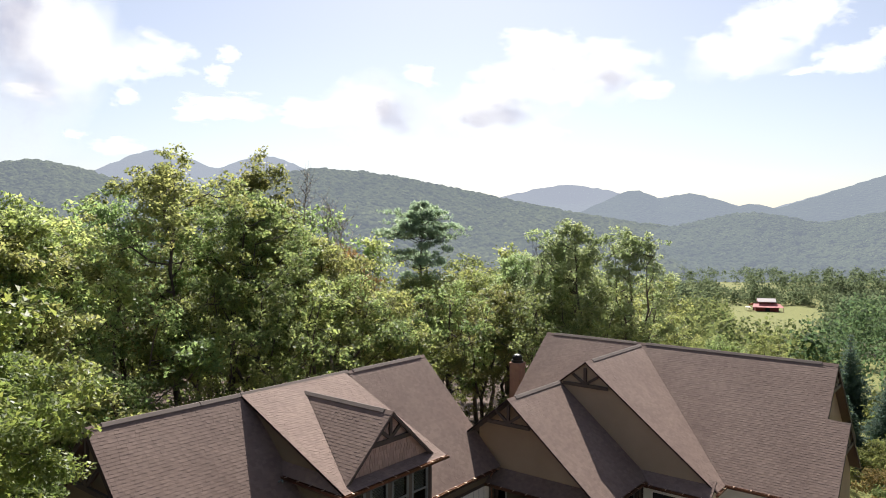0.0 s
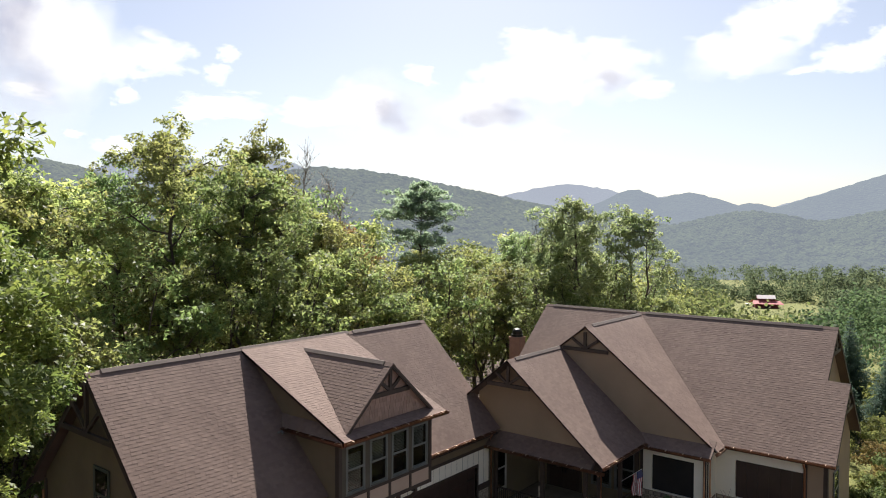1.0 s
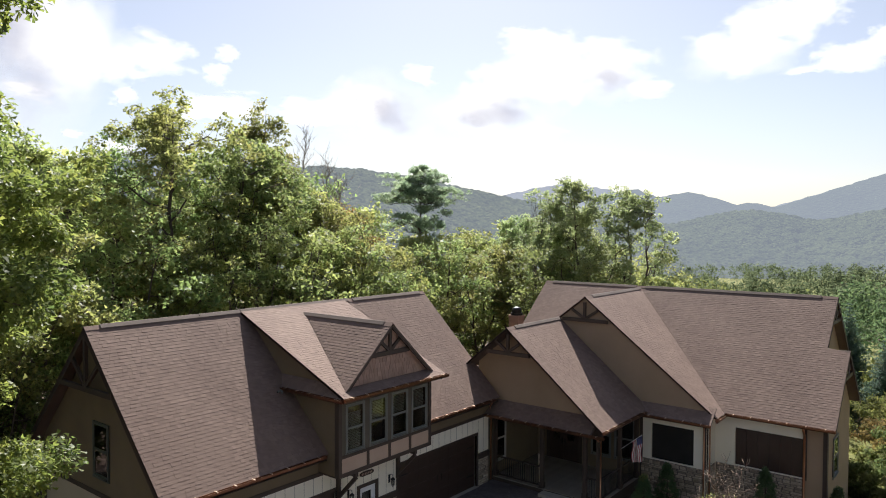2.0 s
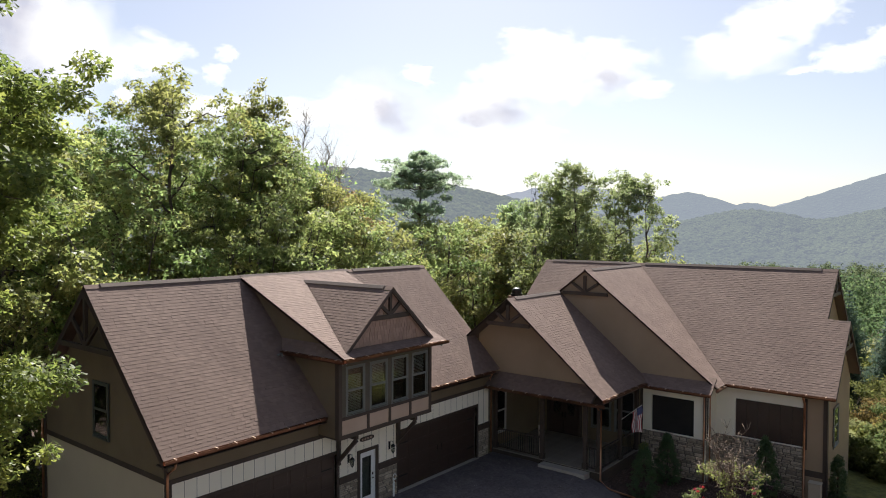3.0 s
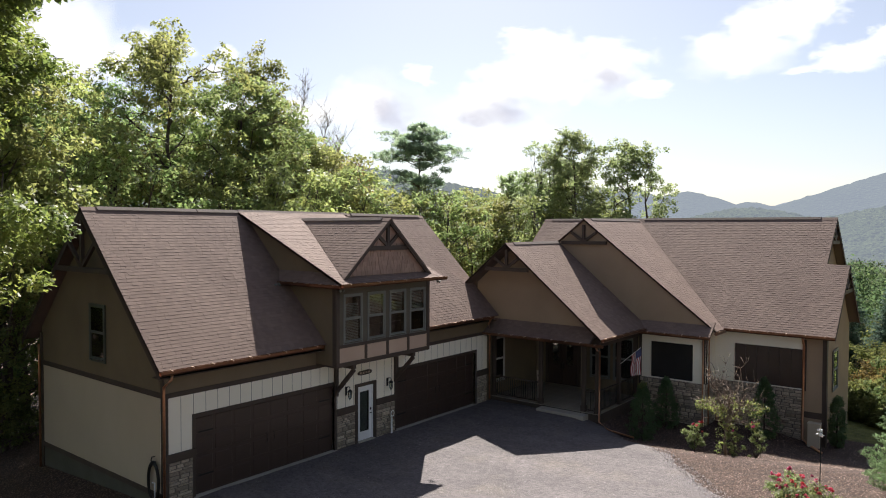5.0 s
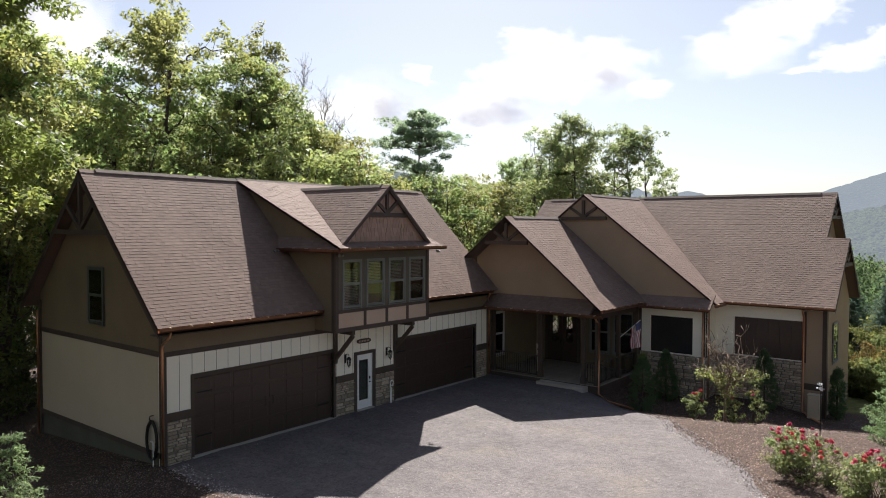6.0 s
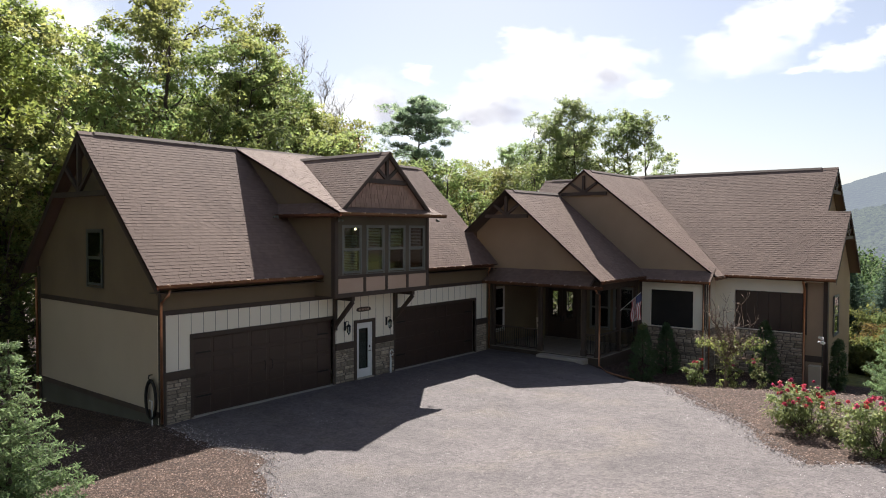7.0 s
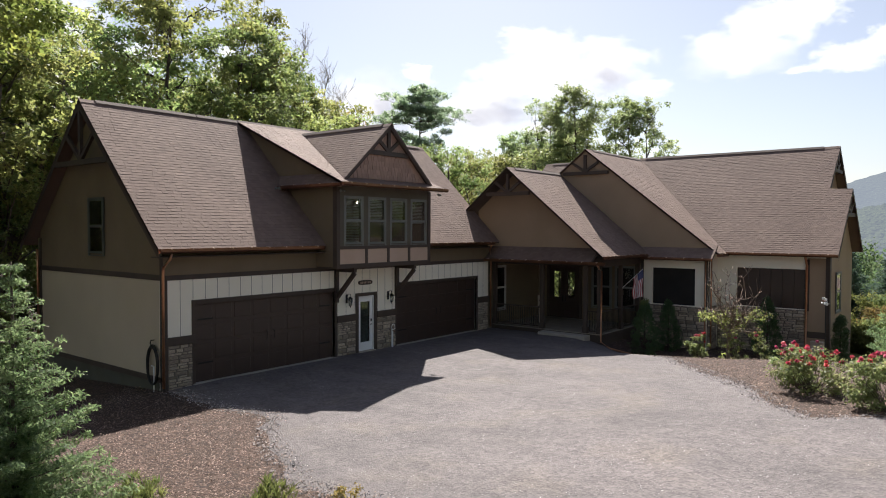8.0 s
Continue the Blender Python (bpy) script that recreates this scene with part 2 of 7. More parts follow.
def ground_z(x, y):
    """Height of the land: level yard, rising drive, falling hillside, far valley."""
    z = 0.1 * math.log1p(math.exp(min(30.0, (-y - 8.0) * 1.2))) / 1.2
    z = 1.5 * math.tanh(z / 1.5)
    # beside and behind the garage it drops
    if y > -1.0:
        k = min(1.0, max(0.0, (-x + 1.5) / 3.0))
        z -= k * 0.125 * min(max(0.0, y + 0.5), 14.0)
    if y > 8.5:
        z -= (1 - min(1.0, max(0.0, (-x + 1.5) / 3.0))) * min(3.0, 0.12 * (y - 8.5))
    # the beds dip towards the house
    if x > 13.0 and y < -4.6:
        w = min(1.0, (x - 13.0) / 4.4)
        w = w * w * (3 - 2 * w) * min(1.0, (-4.6 - y) / 2.2)
        near = min(1.0, max(0.0, (x - 16.5) / 4.0))
        z += w * (-0.66 + 0.1 * max(0.0, -10.4 - y) * (1 - near) - 0.36 * near * min(1.0, max(0.0, (-10.8 - y) / 2.0)) - z)
    if x > 21:
        z -= 0.09 * (math.sqrt((x - 21.0) ** 2 + 9) - 3) * min(1.0, max(0.0, (x - 21) / 8))
    d = math.hypot(x, y)
    return max(z, -34.0 + 0.3 * math.sin(d * 0.02))


def clip(poly, axis, lo, hi):
    """An outline cut to a band."""
    for sign, lim in ((1, lo), (-1, -hi)):
        out = []
        for p, q in zip(poly, poly[1:] + poly[:1]):
            a, b = sign * p[axis] - lim, sign * q[axis] - lim
            if a >= 0:
                out.append(p)
            if (a > 0 > b) or (a < 0 < b):
                t = a / (a - b)
                out.append((p[0] + (q[0] - p[0]) * t, p[1] + (q[1] - p[1]) * t))
        poly = out
        if len(poly) < 3:
            return []
    return poly


def gable_with_hole(outline, hole, place, push):
    """A gable wall with one opening. outline and hole in (along, up); place turns them into points."""
    a0, a1, z0, z1 = hole
    bm = bmesh.new()
    mid = clip(outline, 0, a0, a1)
    for poly in (clip(outline, 0, -99, a0), clip(outline, 0, a1, 99), clip(mid, 1, -99, z0), clip(mid, 1, z1, 99)):
        if len(poly) > 2:
            prism(bm, [place(*p) for p in poly], push)
    bmesh.ops.remove_doubles(bm, verts=bm.verts, dist=1e-5)
    return bm

# ---- land ----
def soft(v, a, b):
    t = min(1.0, max(0.0, (v - a) / (b - a)))
    return t * t * (3 - 2 * t)


def ground_mat():
    m = bpy.data.materials.new("yard_ground")
    m.use_nodes = True
    nt = m.node_tree
    p = nt.nodes["Principled BSDF"]
    co = nt.nodes.new("ShaderNodeTexCoord").outputs["Object"]
    at = nt.nodes.new("ShaderNodeAttribute")
    at.attribute_name = "grassy"
    fine, mid, wide = noise_at(nt, co, 28, 4, 0.7), noise_at(nt, co, 3.0, 4, 0.6), noise_at(nt, co, 0.25, 4)
    chips = nt.nodes.new("ShaderNodeTexVoronoi")
    chips.inputs["Scale"].default_value = 22
    nt.links.new(co, chips.inputs["Vector"])
    mul = ramp_mix(nt, mnode(nt, "ADD", mnode(nt, "MULTIPLY", spread_out(nt, fine, 0.35, 0.68), 0.6), mnode(nt, "MULTIPLY", spread_out(nt, mid, 0.3, 0.7), 0.4), True), (0.016, 0.008, 0.0055), (0.092, 0.049, 0.032))
    fleck = nt.nodes.new("ShaderNodeTexVoronoi")
    fleck.inputs["Scale"].default_value = 30
    nt.links.new(co, fleck.inputs["Vector"])
    tone = nt.nodes.new("ShaderNodeSeparateColor")
    nt.links.new(fleck.outputs["Color"], tone.inputs[0])
    lit = ramp_mix(nt, mnode(nt, "MULTIPLY", spread_out(nt, tone.outputs[0], 0.74, 0.96), 0.75), (0, 0, 0), (0.235, 0.158, 0.125))
    nt.links.new(mul.outputs["Result"], lit.inputs["A"])
    hs = nt.nodes.new("ShaderNodeHueSaturation")
    nt.links.new(lit.outputs["Result"], hs.inputs["Color"])
    nt.links.new(mnode(nt, "ADD", mnode(nt, "MULTIPLY", chips.outputs["Color"], 0.9), 0.5), hs.inputs["Value"])
    gr = ramp_mix(nt, spread_out(nt, mid, 0.3, 0.7), (0.07, 0.085, 0.014), (0.19, 0.185, 0.04))
    fac = mnode(nt, "ADD", at.outputs["Fac"], mnode(nt, "MULTIPLY", mnode(nt, "SUBTRACT", wide, 0.5), 0.7))
    mx = nt.nodes.new("ShaderNodeMix")
    mx.data_type = "RGBA"
    nt.links.new(spread_out(nt, fac, 0.4, 0.6), mx.inputs["Factor"])
    nt.links.new(hs.outputs[0], mx.inputs["A"])
    nt.links.new(gr.outputs["Result"], mx.inputs["B"])
    nt.links.new(mx.outputs["Result"], p.inputs["Base Color"])
    p.inputs["Roughness"].default_value = 0.95
    bp = nt.nodes.new("ShaderNodeBump")
    bp.inputs["Strength"].default_value, bp.inputs["Distance"].default_value = 0.8, 0.04
    nt.links.new(fine, bp.inputs["Height"])
    nt.links.new(bp.outputs[0], p.inputs["Normal"])
    return m


def build_ground():
    cx, cy, n = 5.0, -4.0, 180
    radii = [0.6]
    while radii[-1] < 4900:
        radii.append(radii[-1] + max(0.55, radii[-1] * 0.035))
    verts, gras = [(cx, cy, ground_z(cx, cy))], [0.0]
    for r in radii:
        for k in range(n):
            a = 2 * math.pi * k / n
            x, y = cx + r * math.cos(a), cy + r * math.sin(a)
            rough = 0.05 * noise.noise((x * 0.35, y * 0.35, 0)) * soft(r, 18, 30) * min(4, r / 20)
            verts.append((x, y, ground_z(x, y) + rough - 0.012))
            d = max(1.0, (x + 10.3) * 0.7805 + (y + 18.2) * 0.6252)
            q = ((x + 10.3) * 0.6252 - (y + 18.2) * 0.7805) / d
            meadow = soft(r, 34, 60) * soft(q, 0.36, 0.41) * (1 - soft(q, 0.555, 0.6)) * (1 - soft(d, 436, 452)) + soft(d, 430, 455)
            g = soft(x, 22.5, 25) * soft(-y, 10.5, 12.5) * (1 - soft(-y, 22, 27)) * (1 - soft(r, 60, 90)) + meadow + soft(q, 0.48, 0.54) * soft(d, 34, 46) * (1 - soft(d, 130, 170)) + 0.6 * soft(-x, 3, 6) * soft(y, 6, 9) * (1 - soft(y, 11, 14))
            gras.append(min(1.0, g))
    faces = [(0, 1 + k, 1 + (k + 1) % n) for k in range(n)]
    for i in range(len(radii) - 1):
        a, b = 1 + i * n, 1 + (i + 1) * n
        faces += [(a + k, b + k, b + (k + 1) % n, a + (k + 1) % n) for k in range(n)]
    me = mesh_of("ground", verts, faces, ground_mat(), True)
    at = me.attributes.new("grassy", "FLOAT", "POINT")
    at.data.foreach_set("value", gras)
    return tagged(new("ground", me), "brown mulch and grass falling away to a wooded valley", "ground", kind="structure")


build_ground()


def gravel_mat():
    """Crushed stone: single stones, tracks along the drive, tan dust and damp grey patches."""
    m = bpy.data.materials.new("gravel")
    m.use_nodes = True
    nt = m.node_tree
    p = nt.nodes["Principled BSDF"]
    co = nt.nodes.new("ShaderNodeTexCoord").outputs["Object"]
    vo, vs = nt.nodes.new("ShaderNodeTexVoronoi"), nt.nodes.new("ShaderNodeTexVoronoi")
    vo.inputs["Scale"].default_value, vs.inputs["Scale"].default_value = 26, 9
    nt.links.new(co, vo.inputs["Vector"])
    nt.links.new(co, vs.inputs["Vector"])
    wide, mid, tracks = noise_at(nt, co, 0.3, 4), noise_at(nt, co, 1.6, 5, 0.65), noise_at(nt, co, 0.9, 4, 0.6, (1.0, 0.22, 1))
    f = mnode(nt, "ADD", mnode(nt, "MULTIPLY", spread_out(nt, wide, 0.32, 0.68), 0.3), mnode(nt, "ADD", mnode(nt, "MULTIPLY", spread_out(nt, mid, 0.3, 0.7), 0.35), mnode(nt, "MULTIPLY", spread_out(nt, tracks, 0.32, 0.68), 0.35)), True)
    base = ramp_mix(nt, f, (0.067, 0.057, 0.0565), (0.163, 0.137, 0.135))
    dust = ramp_mix(nt, mnode(nt, "MULTIPLY", spread_out(nt, noise_at(nt, co, 0.55, 4), 0.52, 0.72), 0.6), (0, 0, 0), (0.156, 0.127, 0.108))
    nt.links.new(base.outputs["Result"], dust.inputs["A"])
    hs = nt.nodes.new("ShaderNodeHueSaturation")
    nt.links.new(dust.outputs["Result"], hs.inputs["Color"])
    nt.links.new(mnode(nt, "ADD", mnode(nt, "ADD", mnode(nt, "MULTIPLY", vo.outputs["Color"], 0.75), mnode(nt, "MULTIPLY", vs.outputs["Color"], 0.4)), 0.425), hs.inputs["Value"])
    nt.links.new(hs.outputs[0], p.inputs["Base Color"])
    p.inputs["Roughness"].default_value = 0.9
    bp = nt.nodes.new("ShaderNodeBump")
    bp.inputs["Strength"].default_value, bp.inputs["Distance"].default_value = 0.55, 0.02
    nt.links.new(vo.outputs["Distance"], bp.inputs["Height"])
    nt.links.new(bp.outputs[0], p.inputs["Normal"])
    return m


M_GRAVEL = gravel_mat()
DRIVE = [(0.4, -0.02), (0.2, -2.6), (0.5, -4.6), (-1.0, -6.5), (-2.3, -9.0), (-2.2, -12.0), (-2.6, -18.0), (-3.5, -34.0), (14.0, -34.0), (15.0, -24.0), (9.0, -19.2), (6.0, -16.8), (5.2, -15.2), (6.3, -14.2), (7.9, -13.3), (10.3, -11.4), (12.9, -9.2), (14.5, -7.9), (15.6, -6.2), (15.95, -5.6), (15.95, -0.02)]


def inside(poly, x, y):
    hit = False
    for (x0, y0), (x1, y1) in zip(poly, poly[1:] + poly[:1]):
        if (y0 > y) != (y1 > y) and x < (x1 - x0) * (y - y0) / (y1 - y0) + x0:
            hit = not hit
    return hit


def edge_gap(poly, x, y):
    """Signed distance to the outline, positive inside."""
    best = 1e9
    for (x0, y0), (x1, y1) in zip(poly, poly[1:] + poly[:1]):
        dx, dy = x1 - x0, y1 - y0
        t = min(1, max(0, ((x - x0) * dx + (y - y0) * dy) / (dx * dx + dy * dy)))
        best = min(best, math.hypot(x - x0 - t * dx, y - y0 - t * dy))
    return best if inside(poly, x, y) else -best


def build_drive():
    s, verts, idx, faces = 0.3, [], {}, []
    for i in range(-14, 56):
        for j in range(-114, 1):
            x, y = i * s, j * s
            wob = 0.25 * noise.noise((x * 0.9, y * 0.9, 3)) + 0.12 * noise.noise((x * 3, y * 3, 5))
            g = edge_gap(DRIVE, x, y)
            if g > -0.75:
                idx[i, j] = len(verts)
                verts.append((x, min(y, -0.02) if y > -0.1 else y, ground_z(x, y) + 0.016 + 0.05 * min(0.2, max(-1.0, (g + wob * soft(-y, 0.3, 1.0)) * 1.6)) + 0.012 * noise.noise((x * 0.8, y * 0.8, 9))))
    for (i, j) in idx:
        q = [(i, j), (i + 1, j), (i + 1, j + 1), (i, j + 1)]
        if all(k in idx for k in q):
            faces.append([idx[k] for k in q])
    me = mesh_of("driveway", verts, faces, M_GRAVEL, True)
    tagged(new("driveway", me), "pale grey gravel driveway with faint tyre tracks", "driveway", kind="structure")


build_drive()


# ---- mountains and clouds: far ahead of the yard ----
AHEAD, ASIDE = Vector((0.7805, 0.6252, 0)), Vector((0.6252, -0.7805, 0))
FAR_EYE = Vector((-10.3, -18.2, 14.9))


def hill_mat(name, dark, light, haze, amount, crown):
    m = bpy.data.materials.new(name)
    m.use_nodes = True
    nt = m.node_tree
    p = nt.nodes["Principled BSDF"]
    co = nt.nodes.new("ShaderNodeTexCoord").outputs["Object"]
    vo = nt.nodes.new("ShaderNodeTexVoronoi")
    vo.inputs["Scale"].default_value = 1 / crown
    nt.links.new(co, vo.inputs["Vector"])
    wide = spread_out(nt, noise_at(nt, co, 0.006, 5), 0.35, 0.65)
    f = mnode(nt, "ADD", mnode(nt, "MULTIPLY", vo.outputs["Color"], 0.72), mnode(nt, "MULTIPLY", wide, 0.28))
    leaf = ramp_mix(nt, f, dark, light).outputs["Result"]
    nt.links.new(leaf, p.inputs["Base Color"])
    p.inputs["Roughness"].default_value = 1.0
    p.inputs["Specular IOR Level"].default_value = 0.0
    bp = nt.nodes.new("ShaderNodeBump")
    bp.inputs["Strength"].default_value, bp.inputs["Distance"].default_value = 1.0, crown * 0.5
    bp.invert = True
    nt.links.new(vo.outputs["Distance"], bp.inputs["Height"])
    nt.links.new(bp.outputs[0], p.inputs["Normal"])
    # aerial haze painted on as a flat glow mixed over the woods
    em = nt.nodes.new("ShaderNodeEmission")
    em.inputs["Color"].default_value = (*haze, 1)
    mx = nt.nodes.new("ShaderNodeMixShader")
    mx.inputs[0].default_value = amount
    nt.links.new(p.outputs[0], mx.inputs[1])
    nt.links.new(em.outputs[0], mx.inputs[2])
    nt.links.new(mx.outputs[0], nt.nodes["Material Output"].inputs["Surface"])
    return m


def hill(name, label, far, near, peaks, sink, material, bump, cols, rows, seed, crown=0.0, sides=(-1.5, 1.5)):
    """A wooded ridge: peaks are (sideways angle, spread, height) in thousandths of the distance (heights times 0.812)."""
    verts, faces = [], []
    lo, hi = sides
    for j in range(rows + 1):
        v = j / rows
        d = near + (far - near) * v * 1.15
        for i in range(cols + 1):
            s = lo + (hi - lo) * (i + 0.5 * (j % 2)) / cols
            crest = max(a * math.exp(-abs((s * 1000 - c) / w) ** 1.6) for c, w, a in peaks) - sink
            crest = 15 + crest * 0.812 / 1000 * far
            up = min(1.0, v * 1.15)
            prof = soft(up, 0, 1) * 0.35 + up * 0.65
            if v * 1.15 > 1:
                prof -= (v * 1.15 - 1) * 0.8
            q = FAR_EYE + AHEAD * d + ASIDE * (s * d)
            spur = noise.noise((s * 9 + seed, up * 1.5, seed)) * 0.16 * (1 - up) * up * 4
            z = -36 + (crest + 36) * max(0.0, min(1.02, prof + spur))
            z += bump * (noise.noise((q.x / (bump * 1.6), q.y / (bump * 1.6), seed)) + 0.5 * noise.noise((q.x / (bump * 5), q.y / (bump * 5), seed)))
            if crown:
                # the rounded tops of single trees
                near_d = noise.voronoi((q.x / crown, q.y / crown, seed))[0][0]
                z += crown * (0.45 - 0.9 * near_d * near_d) + 0.2 * crown * noise.noise((q.x * 0.5, q.y * 0.5, seed))
            verts.append((q.x, q.y, z))
    w = cols + 1
    for j in range(rows):
        for i in range(cols):
            faces.append((j * w + i, j * w + i + 1, (j + 1) * w + i + 1, (j + 1) * w + i))
    tagged(new(name, mesh_of(name, verts, faces, material, True)), label, "mountain", kind="structure")


# glow colour of the nearer slopes, put in for aerial haze
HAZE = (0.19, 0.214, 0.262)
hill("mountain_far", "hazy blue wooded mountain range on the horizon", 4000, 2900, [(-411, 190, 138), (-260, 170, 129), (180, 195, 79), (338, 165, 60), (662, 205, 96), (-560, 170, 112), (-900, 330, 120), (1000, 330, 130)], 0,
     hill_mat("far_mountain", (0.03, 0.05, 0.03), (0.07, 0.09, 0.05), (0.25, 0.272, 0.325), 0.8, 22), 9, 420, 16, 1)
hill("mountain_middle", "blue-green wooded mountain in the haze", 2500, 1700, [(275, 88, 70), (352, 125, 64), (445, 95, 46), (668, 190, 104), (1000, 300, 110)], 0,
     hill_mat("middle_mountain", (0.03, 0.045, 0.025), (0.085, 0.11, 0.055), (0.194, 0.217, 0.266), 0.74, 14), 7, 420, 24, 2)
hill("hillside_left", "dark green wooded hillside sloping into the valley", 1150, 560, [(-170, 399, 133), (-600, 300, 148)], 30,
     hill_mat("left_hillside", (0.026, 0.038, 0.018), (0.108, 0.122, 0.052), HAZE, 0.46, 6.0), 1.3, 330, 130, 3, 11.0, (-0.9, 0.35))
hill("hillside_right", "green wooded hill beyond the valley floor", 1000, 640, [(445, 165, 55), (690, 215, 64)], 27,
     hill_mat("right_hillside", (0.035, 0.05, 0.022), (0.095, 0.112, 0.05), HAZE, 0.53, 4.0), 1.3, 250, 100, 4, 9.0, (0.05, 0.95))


def cloud_mat(name, edge, grey, seed, glow):
    m = bpy.data.materials.new(name)
    m.use_nodes = True
    nt = m.node_tree
    nt.nodes.remove(nt.nodes["Principled BSDF"])
    co = nt.nodes.new("ShaderNodeTexCoord").outputs["Object"]
    mp = nt.nodes.new("ShaderNodeMapping")
    mp.inputs["Location"].default_value = (seed, seed * 0.7, 0)
    nt.links.new(co, mp.inputs["Vector"])
    ln = nt.nodes.new("ShaderNodeVectorMath")
    ln.operation = "LENGTH"
    nt.links.new(co, ln.inputs[0])
    n = noise_at(nt, mp.outputs[0], 1.7, 7, 0.6)
    dens = mnode(nt, "ADD", mnode(nt, "SUBTRACT", 0.62, ln.outputs["Value"]), mnode(nt, "MULTIPLY", mnode(nt, "SUBTRACT", n, 0.5), 0.95 if grey else 1.7))
    alpha = spread_out(nt, dens, 0.0, edge)
    col = ramp_mix(nt, mnode(nt, "MULTIPLY", spread_out(nt, dens, 0.0, 0.5), grey, True), (1.0, 1.0, 1.0), (0.47, 0.465, 0.545))
    em, tr, mx = nt.nodes.new("ShaderNodeEmission"), nt.nodes.new("ShaderNodeBsdfTransparent"), nt.nodes.new("ShaderNodeMixShader")
    nt.links.new(col.outputs["Result"], em.inputs["Color"])
    em.inputs["Strength"].default_value = glow
    nt.links.new(alpha, mx.inputs[0])
    nt.links.new(tr.outputs[0], mx.inputs[1])
    nt.links.new(em.outputs[0], mx.inputs[2])
    nt.links.new(mx.outputs[0], nt.nodes["Material Output"].inputs["Surface"])
    return m


# white heads and grey bases: (sideways, up, half width, half height) in thousandths of the distance, grey, seed
CLOUDS = [(-565, 282, 62, 60, 0.0, 0.0), (-522, 262, 34, 40, 0.1, 1.1), (-590, 196, 50, 16, 0.0, 2.0), (-612, 268, 66, 84, 1.0, 2.7), (-545, 258, 34, 34, 0.45, 3.3),
          (-415, 243, 66, 33, 0.0, 3.9), (-462, 226, 38, 26, 0.0, 4.6), (-455, 188, 23, 15, 0.0, 5.2), (-308, 248, 20, 14, 0.0, 5.7), (-324, 220, 23, 17, 0.0, 6.3), (-304, 174, 76, 22, 0.0, 6.9), (-352, 162, 40, 13, 0.0, 7.4),
          (-182, 164, 62, 25, 0.0, 8.0), (-110, 180, 56, 40, 0.0, 8.8), (-34, 218, 27, 15, 0.0, 9.3), (-86, 168, 40, 28, 0.95, 9.9),
          (126, 268, 56, 28, 0.0, 10.6), (152, 226, 78, 52, 0.0, 11.2), (62, 176, 62, 40, 0.0, 11.9), (240, 240, 68, 40, 0.0, 12.5), (292, 202, 40, 16, 0.0, 13.1), (142, 140, 34, 20, 0.0, 13.7), (98, 204, 56, 38, 0.0, 14.2),
          (86, 164, 46, 19, 0.95, 14.8), (46, 156, 24, 11, 0.8, 15.2), (151, 224, 20, 14, 0.6, 15.8), (240, 214, 28, 17, 0.85, 16.3),
          (420, 258, 64, 38, 0.0, 17.0), (478, 298, 78, 42, 0.0, 17.7), (532, 322, 54, 30, 0.0, 18.2), (420, 246, 40, 18, 0.3, 18.7), (566, 244, 40, 22, 0.0, 19.4), (600, 250, 52, 30, 0.0, 20.0), (634, 274, 30, 22, 0.0, 20.6), (516, 228, 34, 8, 0.0, 21.1),
          (-462, 116, 40, 14, 0.0, 21.7), (-528, 134, 18, 6, 0.0, 22.3)]
for k, (s, u, w, h, grey, seed) in enumerate(CLOUDS):
    dist = 4820 - 5 * k - (150 if grey else 0)
    bm = bmesh.new()
    bmesh.ops.create_grid(bm, x_segments=2, y_segments=2, size=1.3)
    ob = part("cloud", bm, cloud_mat("cloud_%d" % int(seed * 10), 0.7 if grey else 0.5, grey, seed * 3.3, 0.62))
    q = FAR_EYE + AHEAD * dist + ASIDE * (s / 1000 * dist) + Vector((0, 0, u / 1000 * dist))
    ob.matrix_world = Matrix.LocRotScale(q, (FAR_EYE - q).to_track_quat("Z", "Y"), (w / 1000 * dist * (3.3 if grey else 1.5), h / 1000 * dist * (3.3 if grey else 1.5), 1))
    tagged(ob, "soft grey base of a cumulus cloud" if grey else "white sunlit head of a cumulus cloud", "cloud", kind="structure")

# ---- the house ----
house = thing("house", "brown board-and-stone mountain house with garage wing and shingle roofs", "house")

# main levels
GE, GR, GY = 3.98, 8.55, 4.15           # garage eave, ridge, ridge line
GS = (GR - GE) / (GY + 0.5)             # garage roof slope


def g_roof(y):
    return GE + GS * (y + 0.5)


def shed(y):
    return 6.08 + (8.57 - 6.08) / 5.75 * (y + 1.6)


PR, PY, PS = 7.28, -1.25, 0.825          # porch gable ridge, line, slope
MR, MY, MS = 8.42, -2.65, 0.773         # main cross gable
HR, HX, HE, HEX = 8.50, 27.0, 3.58, 21.3  # house ridge and eave
HS = (HR - HE) / (HX - HEX)


def wall_with_openings(outline_box, holes, axis):
    """A wall of a given box, cut into rectangles round its openings."""
    x0, x1, y0, y1, z0, z1 = outline_box
    a0, a1 = (x0, x1) if axis == "x" else (y0, y1)
    cuts = sorted({a0, a1, *[h[0] for h in holes], *[h[1] for h in holes]})
    bm = bmesh.new()
    for a, b in zip(cuts, cuts[1:]):
        mid = (a + b) / 2
        spans, z = [], z0
        for h in sorted((h for h in holes if h[0] < mid < h[1]), key=lambda h: h[2]):
            if h[2] > z + 1e-4:
                spans.append((z, h[2]))
            z = h[3]
        if z1 > z + 1e-4:
            spans.append((z, z1))
        for s, e in spans:
            box(bm, a, b, y0, y1, s, e) if axis == "x" else box(bm, x0, x1, a, b, s, e)
    bmesh.ops.remove_doubles(bm, verts=bm.verts, dist=1e-5)
    return bm


